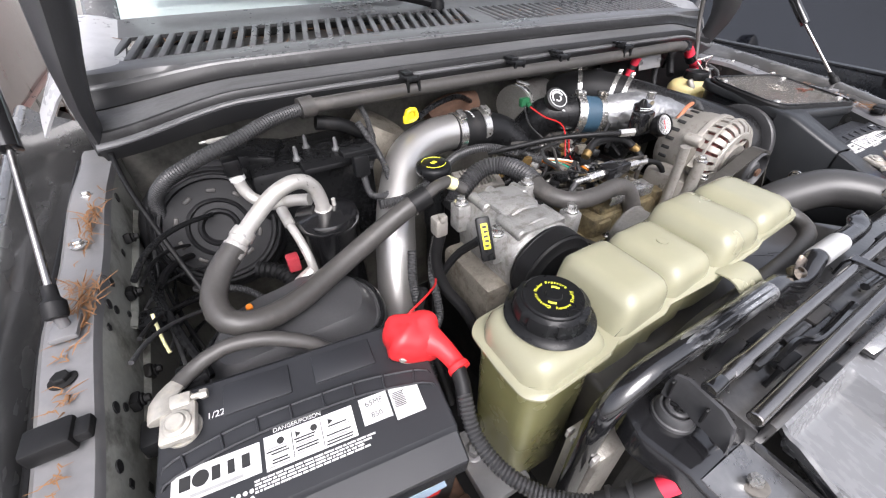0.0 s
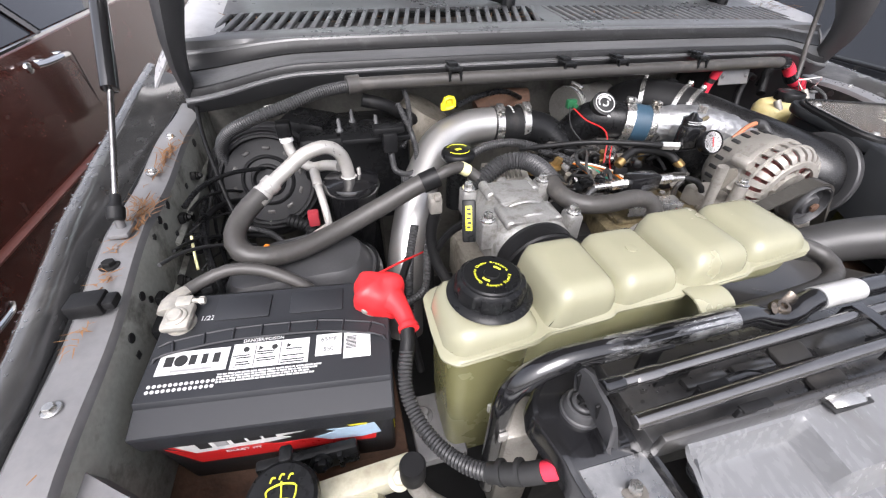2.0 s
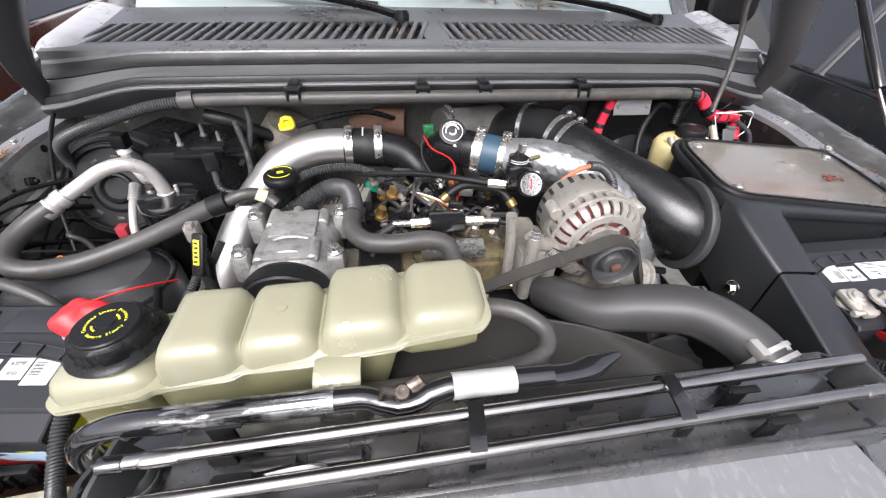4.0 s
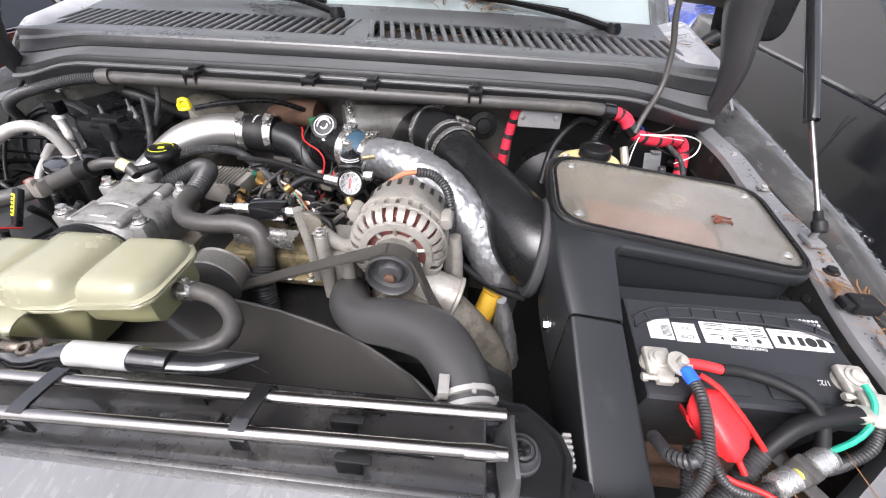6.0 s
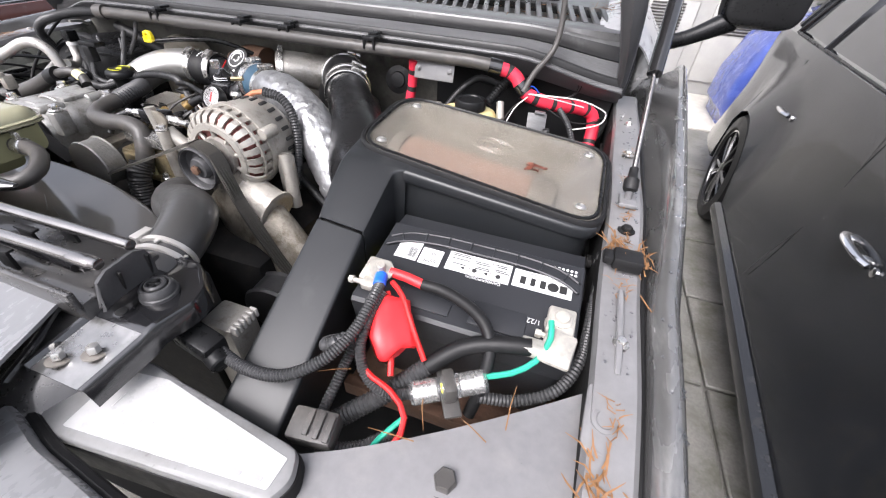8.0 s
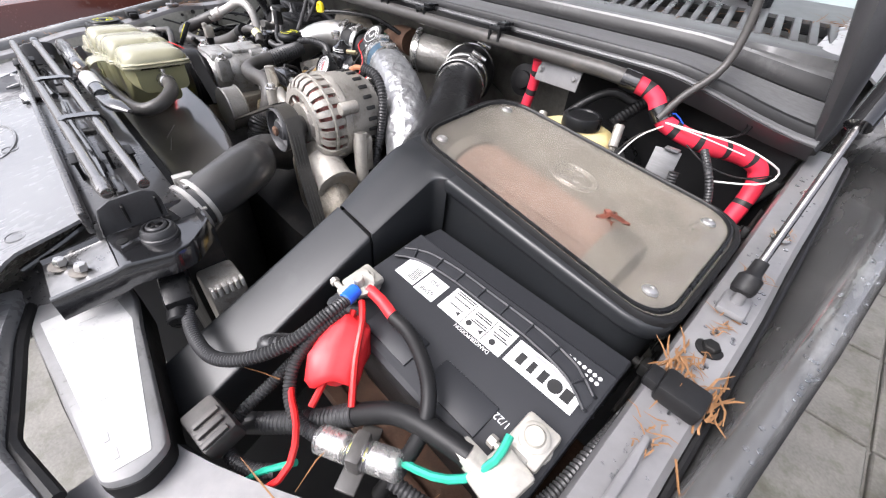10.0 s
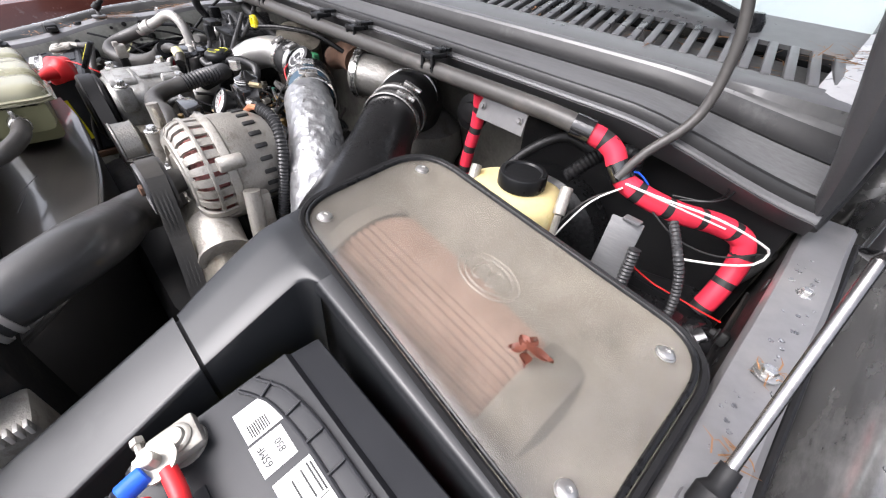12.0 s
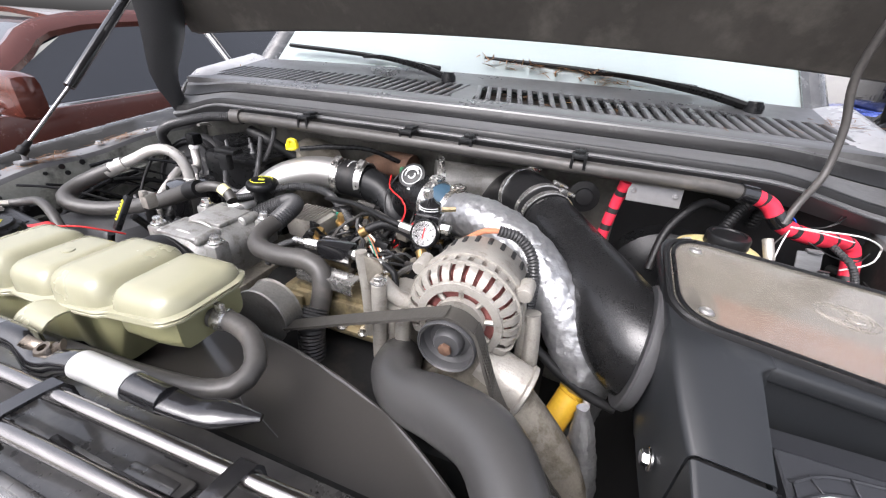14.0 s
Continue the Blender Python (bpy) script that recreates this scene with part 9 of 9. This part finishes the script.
def litter(cx, cy, cz, n, sx, sy, lmin=0.02, lmax=0.06):
    for _ in range(n):
        needle(V(cx + r.gauss(0, sx), cy + r.gauss(0, sy), cz + r.uniform(0.001, 0.012)), r.uniform(lmin, lmax), r.uniform(0, 6.28), r.uniform(-0.1, 0.25))


# thick drifts caught against the flange edges
for cx, cy, n, sx, sy in ((-0.884, 0.60, 60, 0.005, 0.028), (-0.88, 0.43, 60, 0.006, 0.026), (0.876, 0.292, 26, 0.004, 0.014), (0.918, 0.262, 22, 0.003, 0.016), (0.88, -0.01, 26, 0.006, 0.016)):
    for _ in range(n):
        y = cy + r.gauss(0, sy)
        needle(V(cx + r.gauss(0, sx), y, lerp_table(RAIL, y) + r.uniform(0.001, 0.012)), r.uniform(0.012, 0.04), r.choice((1.57, -1.57)) + r.gauss(0, 0.45), r.uniform(-0.1, 0.15), 0.001)
for s in (-1, 1):
    for y, n in ((0.36, 16), (0.30, 22), (0.22, 14), (0.05, 14), (0.45, 14), (0.55, 10), (-0.02, 8)):
        litter(s * 0.893, y, lerp_table(RAIL, y), int(n * 1.1), 0.004, 0.010, 0.006, 0.02)
for _ in range(160):
    x = r.uniform(-0.8, 0.82)
    needle(V(x, r.uniform(0.87, 1.09), 1.358 + r.uniform(-0.012, 0.02)), r.uniform(0.02, 0.06), r.uniform(0, 6.28), r.uniform(-0.2, 0.2), 0.0013)
for _ in range(150):
    u = r.random()
    needle(V(-0.02 + 0.42 * u + r.gauss(0, 0.01), 1.13 - 0.03 * u + r.gauss(0, 0.012), 1.435 - 0.02 * u + r.uniform(-0.01, 0.015)), r.uniform(0.02, 0.07), r.uniform(0, 6.28), r.uniform(-0.3, 0.4), 0.0017)
litter(0.80, 0.95, 1.375, 40, 0.03, 0.05)
litter(0.74, 0.0, 1.085, 5, 0.05, 0.02)
tagged(finish("pine_needles", bm, NEEDLE, False), "scattered dry brown pine needles on fenders and cowl", "pine needles", kind="stuff")

# rain drops beaded on the wet panels
bm = B()
r = random.Random(44)


def drop(x, y, z, q):
    g = bmesh.ops.create_icosphere(bm, subdivisions=1, radius=1)
    for v in g["verts"]:
        v.co = Vector((x + v.co.x * q, y + v.co.y * q * 1.1, z + max(-0.2, v.co.z) * q * 0.55))


for _ in range(90):
    y = r.uniform(0.1, 0.75)
    drop(0.893 + r.uniform(-0.016, 0.016), y, lerp_table(RAIL, y) + 0.004 * math.sin(y * 21) + 0.0015, r.uniform(0.0012, 0.0032))
for _ in range(220):
    y = r.uniform(-0.05, 0.9)
    q = r.uniform(-0.010, 0.010)
    drop(r.choice((-1, 1)) * (0.944 + q + 0.1 * max(0, y - 0.2)), y, lerp_table(RAIL, y) + 0.0205 - 35 * q * q, r.uniform(0.0012, 0.003))
for _ in range(22):
    x, y = r.uniform(0.775, 0.83), r.uniform(0.38, 0.49)
    drop(x, y, lid_plane(x, y) + 0.0077, r.uniform(0.0008, 0.002))
tagged(finish("rain_drops", bm, DROP), "clear rain drops beaded on wet panels", "rain drops", kind="stuff")


# ---------------------------------------------------------------- neighbouring cars and yard
def neighbour(name, side, x0, y_front, y_rear, belt, roof, paint, label, wheels, handles, width=1.8, lean=0.0, trim=None, rise=0.07, moulding=0.0):
    """A parked car; x0 is the flank that faces the truck, side its direction outwards from the truck."""
    car = thing(name, (side * (x0 + width / 2), (y_front + y_rear) / 2, 0), label, "car", "parked cars")
    X = lambda d: side * (x0 + d)
    L = y_rear - y_front
    bm = B()
    rows = []
    for t in np.linspace(0, 1, 41):
        y = y_front + L * t
        taper = 0.10 * max(0, 1 - t / 0.12) ** 2 + 0.08 * max(0, (t - 0.9) / 0.1) ** 2
        b = belt + rise * (t - 0.4)
        if t < 0.30:
            b -= 0.1 * (1 - t / 0.30) ** 1.4
        arch = 0.0
        for wy in wheels:
            if abs(y - wy) < 0.40:
                arch = math.sqrt(0.40 ** 2 - (y - wy) ** 2)
        low = max(0.27, 0.33 + arch) if arch else 0.27
        row = [V(X(0.10 + taper), y, low + 0.0), V(X(0.015 + taper), y, low + 0.01)]
        for k in (0.25, 0.5, 0.68, 0.75, 0.9):
            row.append(V(X((0.0 if k < 0.72 else 0.018 * (k - 0.7) / 0.2) + taper + 0.012 * (1 - k) + lean * min(1, k / 0.6)), y, low + (b - low) * k))
        row.append(V(X(0.04 + taper + lean), y, b))
        row.append(V(X(0.075 + taper + lean), y, b + 0.008))
        row.append(V(X(width / 2), y, b + (0.05 if t < 0.3 else 0.0)))
        row.append(V(X(width - 0.05 - taper), y, b))
        row.append(V(X(width - taper), y, low))
        rows.append(row)
    sheet(bm, rows, 0.004)
    part("body", bm, paint, car, sharp=30)
    g0, g1 = y_front + 0.27 * L, y_rear - 0.12 * L
    hgt = roof - belt
    P = lambda y, k: V(X(0.07 + lean + 0.24 * k), y, belt + rise * ((y - y_front) / L - 0.4) + hgt * k)
    tops = [g0 + 0.62, g1 - 0.28]
    bm = B()
    sheet(bm, [[V(X(0.31 + (width - 0.62) * u), y, roof + 0.04 * math.sin(math.pi * u)) for u in np.linspace(0, 1, 7)] for y in np.linspace(tops[0], tops[1], 8)], 0.02)
    part("roof", bm, paint, car)
    bm = B()
    hose(bm, [P(g0, 0.0), P((g0 + tops[0]) / 2, 0.55), P(tops[0], 0.98), P((tops[0] + tops[1]) / 2, 1.03), P(tops[1], 0.98), P(g1, 0.05)], 0.045, 8, 0.08, flat=0.6)
    part("roof_rail", bm, paint, car)
    cuts = [g0 + 0.1, g0 + 0.42 * (g1 - g0), g0 + 0.8 * (g1 - g0), g1]
    for i in range(3):
        a, b2 = cuts[i], cuts[i + 1] - 0.06
        ta, tb = max(a, tops[0] - 0.02), min(b2, tops[1] + 0.02)
        if i == 0:
            ta = tops[0]
        bm = B()
        sheet(bm, [[P(a + (b2 - a) * u, 0.03), P((a + (b2 - a) * u) * 0.5 + (ta + (tb - ta) * u) * 0.5, 0.5), P(ta + (tb - ta) * u, 0.95)] for u in np.linspace(0, 1, 6)], 0.005)
        part("window", bm, CARGLASS, car)
        bm = B()
        hose(bm, [P(b2 + 0.03, 0.0), P((b2 + min(tb + 0.03, tops[1])) / 2 + 0.015, 0.5), P(min(tb + 0.03, tops[1]), 0.96)], 0.03, 6, 0.1, flat=0.5)
        part("pillar", bm, BLACKG, car)
    bm = B()
    sheet(bm, [[V(X(0.12 + (width - 0.24) * u), g0 - 0.05 + 0.1 * (2 * u - 1) ** 2, belt + 0.04), V(X(0.3 + (width - 0.6) * u), tops[0] + 0.05 * (2 * u - 1) ** 2, roof)] for u in np.linspace(0, 1, 9)], 0.006)
    part("windscreen", bm, CARGLASS, car)
    bm = B()
    hose(bm, [P(y, 0.0) + V(-side * 0.012, 0, 0.004) for y in np.linspace(g0, g1, 8)], 0.008, 6, 0.1)
    part("belt_trim", bm, trim or BLACK, car)
    bm = B()
    box(bm, (X(lean - 0.09), g0 + 0.16, belt + 0.06), (0.2, 0.09, 0.14), 0.035)
    part("door_mirror", bm, paint, car)
    for c in cuts[1:3]:
        bm = B()
        hose(bm, [V(X(0.014 + lean), c, belt - 0.03), V(X(0.003 + lean), c, 0.8), V(X(0.004 + lean * 0.9), c, 0.7), V(X(0.006 + lean * 0.4), c, 0.5), V(X(0.011 + lean * 0.1), c, 0.36)], 0.002, 5, 0.04)
        part("door_gap", bm, INK, car)
    bm = B()
    sheet(bm, [[V(X(-0.012 + d), y, z) for d, z in ((0.06, 0.22), (0.0, 0.24), (-0.008, 0.27), (0.0, 0.295), (0.03, 0.305))] for y in np.linspace(wheels[0] + 0.42, wheels[1] - 0.42, 24)], 0.003)
    part("rocker_sill", bm, paint, car)
    if moulding:
        bm = B()
        hose(bm, [V(X(0.006), y, moulding + 0.03 * (y - 0.9)) for y in np.linspace(y_front + 0.5, y_rear - 0.5, 12)], 0.026, 10, 0.1, flat=0.35, up=(0, 0, 1))
        part("side_moulding", bm, MAROONL, car)
    for hy, hz in handles:
        bm = B()
        hose(bm, [V(X(lean - 0.012), hy - 0.095, hz, ), V(X(lean - 0.03), hy - 0.06, hz + 0.002), V(X(lean - 0.036), hy, hz + 0.004), V(X(lean - 0.03), hy + 0.06, hz + 0.002), V(X(lean - 0.012), hy + 0.095, hz)], 0.017, 14, 0.012, flat=0.6, up=(0, 0, 1))
        lathe(bm, V(X(lean - 0.004), hy - 0.125, hz), V(-side, 0, 0), [(0.016, 0), (0.016, 0.008), (0.012, 0.011), (0.003, 0.011)], 18)
        box(bm, (X(lean - 0.008), hy - 0.06, hz), (0.03, 0.03, 0.024), 0.006)
        box(bm, (X(lean - 0.008), hy + 0.06, hz), (0.03, 0.03, 0.024), 0.006)
        part("door_handle", bm, CHROME, car, "chrome door handle")
    for wy in wheels:
        c = V(X(0.12), wy, 0.36)
        bm = B()
        a = V(-side, 0, 0)
        lathe(bm, c - a * 0.11, a, [(0.24, 0), (0.34, 0.01), (0.36, 0.04), (0.36, 0.18), (0.34, 0.21), (0.27, 0.22), (0.255, 0.20), (0.25, 0.05)], 48)
        wheel = part("wheel", bm, RUBBER, car)
        bm = B()
        lathe(bm, c + a * 0.0, a, [(0.25, 0.02), (0.255, 0.1), (0.245, 0.1), (0.235, 0.03)], 40)
        lathe(bm, c + a * 0.02, a, [(0.05, 0), (0.055, 0.07), (0.03, 0.08)], 20)
        part("rim", bm, BLACKG, wheel)
        for i in range(10):
            an = 2 * math.pi * i / 10 + (0.09 if i % 2 else -0.09)
            bm = B()
            d = V(0, math.cos(an), math.sin(an))
            hose(bm, [c + a * 0.085 + d * 0.04, c + a * 0.09 + d * 0.14, c + a * 0.08 + d * 0.245], 0.013, 6, 0.05)
            part("spoke", bm, BLACKG, wheel)
        bm = B()
        lathe(bm, c - a * 0.02, a, [(0.41, 0), (0.41, 0.02)], 30)
        part("arch_liner", bm, INK, car)
    return car


dark = neighbour("dark_car", 1, 1.66, -1.25, 3.85, 1.1, 1.64, NAVY, "dark charcoal car with chrome door handles parked alongside", (-0.2, 2.66), ((1.09, 0.775), (2.4, 0.84)), lean=0.125)
dark.rotation_euler[2] = radians(-6.2)
neighbour("maroon_car", -1, 1.5, -0.85, 4.1, 1.2, 1.47, MAROON, "maroon car with tinted windows parked alongside", (0.2, 3.2), ((0.72, 0.745), (1.56, 1.183)), trim=CHROME, rise=0.25, moulding=0.835)

# truck door mirrors
for s in (1,):
    tm = thing("truck_mirror", (s * 1.2, 1.5, 1.3), "large black towing mirror on the truck door", "mirror", "truck mirrors")
    bm = B()
    slab(bm, rounded([(-0.11, -0.13), (0.11, -0.13), (0.13, 0.15), (-0.13, 0.15)], 0.05, 5), -0.05, 0.05, pose(s * 1.27, 1.52, 1.44, 80, 0, 0), 0.02)
    part("shell", bm, BLACK, tm)
    bm = B()
    hose(bm, [(s * 0.97, 1.45, 1.24, 0.03), (s * 1.08, 1.47, 1.27, 0.024), (s * 1.2, 1.5, 1.33, 0.035)], 0.028, 12, 0.02)
    part("arm", bm, BLACK, tm)

# building at the back of the yard
shed = thing("shed", (1.6, 6.2, 0), "pale grey shed wall with a louvred door", "shed")
bm = B()
box(bm, (1.2, 6.3, 1.6), (9.0, 0.2, 3.2), 0.01)
part("wall", bm, SIDING, shed)
for i in range(3):
    bm = B()
    box(bm, (1.6 + 0.9 * i, 6.185, 0.62), (0.72, 0.04, 0.9), 0.03)
    d = part("door_panel", bm, SIDING, shed)
    for k in range(9):
        bm = B()
        box(bm, (1.6 + 0.9 * i, 6.16, 0.75 + 0.035 * k), (0.4, 0.02, 0.012), 0.003, pose(0, 0, 0, 25, 0, 0))
        part("louvre", bm, HOSE, d)
bm = B()
box(bm, (2.3, 5.4, 0.01), (2.4, 1.5, 0.02), 0.004)
solo("concrete_apron", bm, CONC, "pale concrete apron before the shed", "paving", kind="structure")
bl = thing("blue_car", (3.0, 5.3, 0), "blue car partly hidden behind the dark car", "car", "parked cars")
bm = B()
loft(bm, [[V(x, y, z) for x, y in rounded([(x0, 4.75), (3.85, 4.75), (3.85, 5.65), (x0, 5.65)], 0.12, 4)] for x0, z in ((2.34, 0.0), (2.34, 0.12), (2.28, 0.2), (2.3, 0.5), (2.42, 0.85), (2.55, 1.05), (2.8, 1.1))])
part("body", bm, BLUEC, bl)
bm = B()
box(bm, (3.3, 5.25, 1.28), (0.95, 0.7, 0.4), 0.12, None, 3)
part("cabin", bm, CARGLASS, bl)

# paving slabs between the cars
r = random.Random(8)
yard = new("paving")
tagged(yard, "wet grey aggregate slabs between the parked cars", "paving", kind="structure")
for i in range(3):
    for j in range(8):
        for s in (-1, 1):
            bm = B()
            box(bm, (s * (1.02 + 0.6 * i + 0.295), -0.7 + 0.6 * j + 0.295, 0.012 + 0.002 * r.random()), (0.585, 0.585, 0.024), 0.006, None, 1)
            ob = finish("slab", bm, GROUND)
            ob.parent = yard
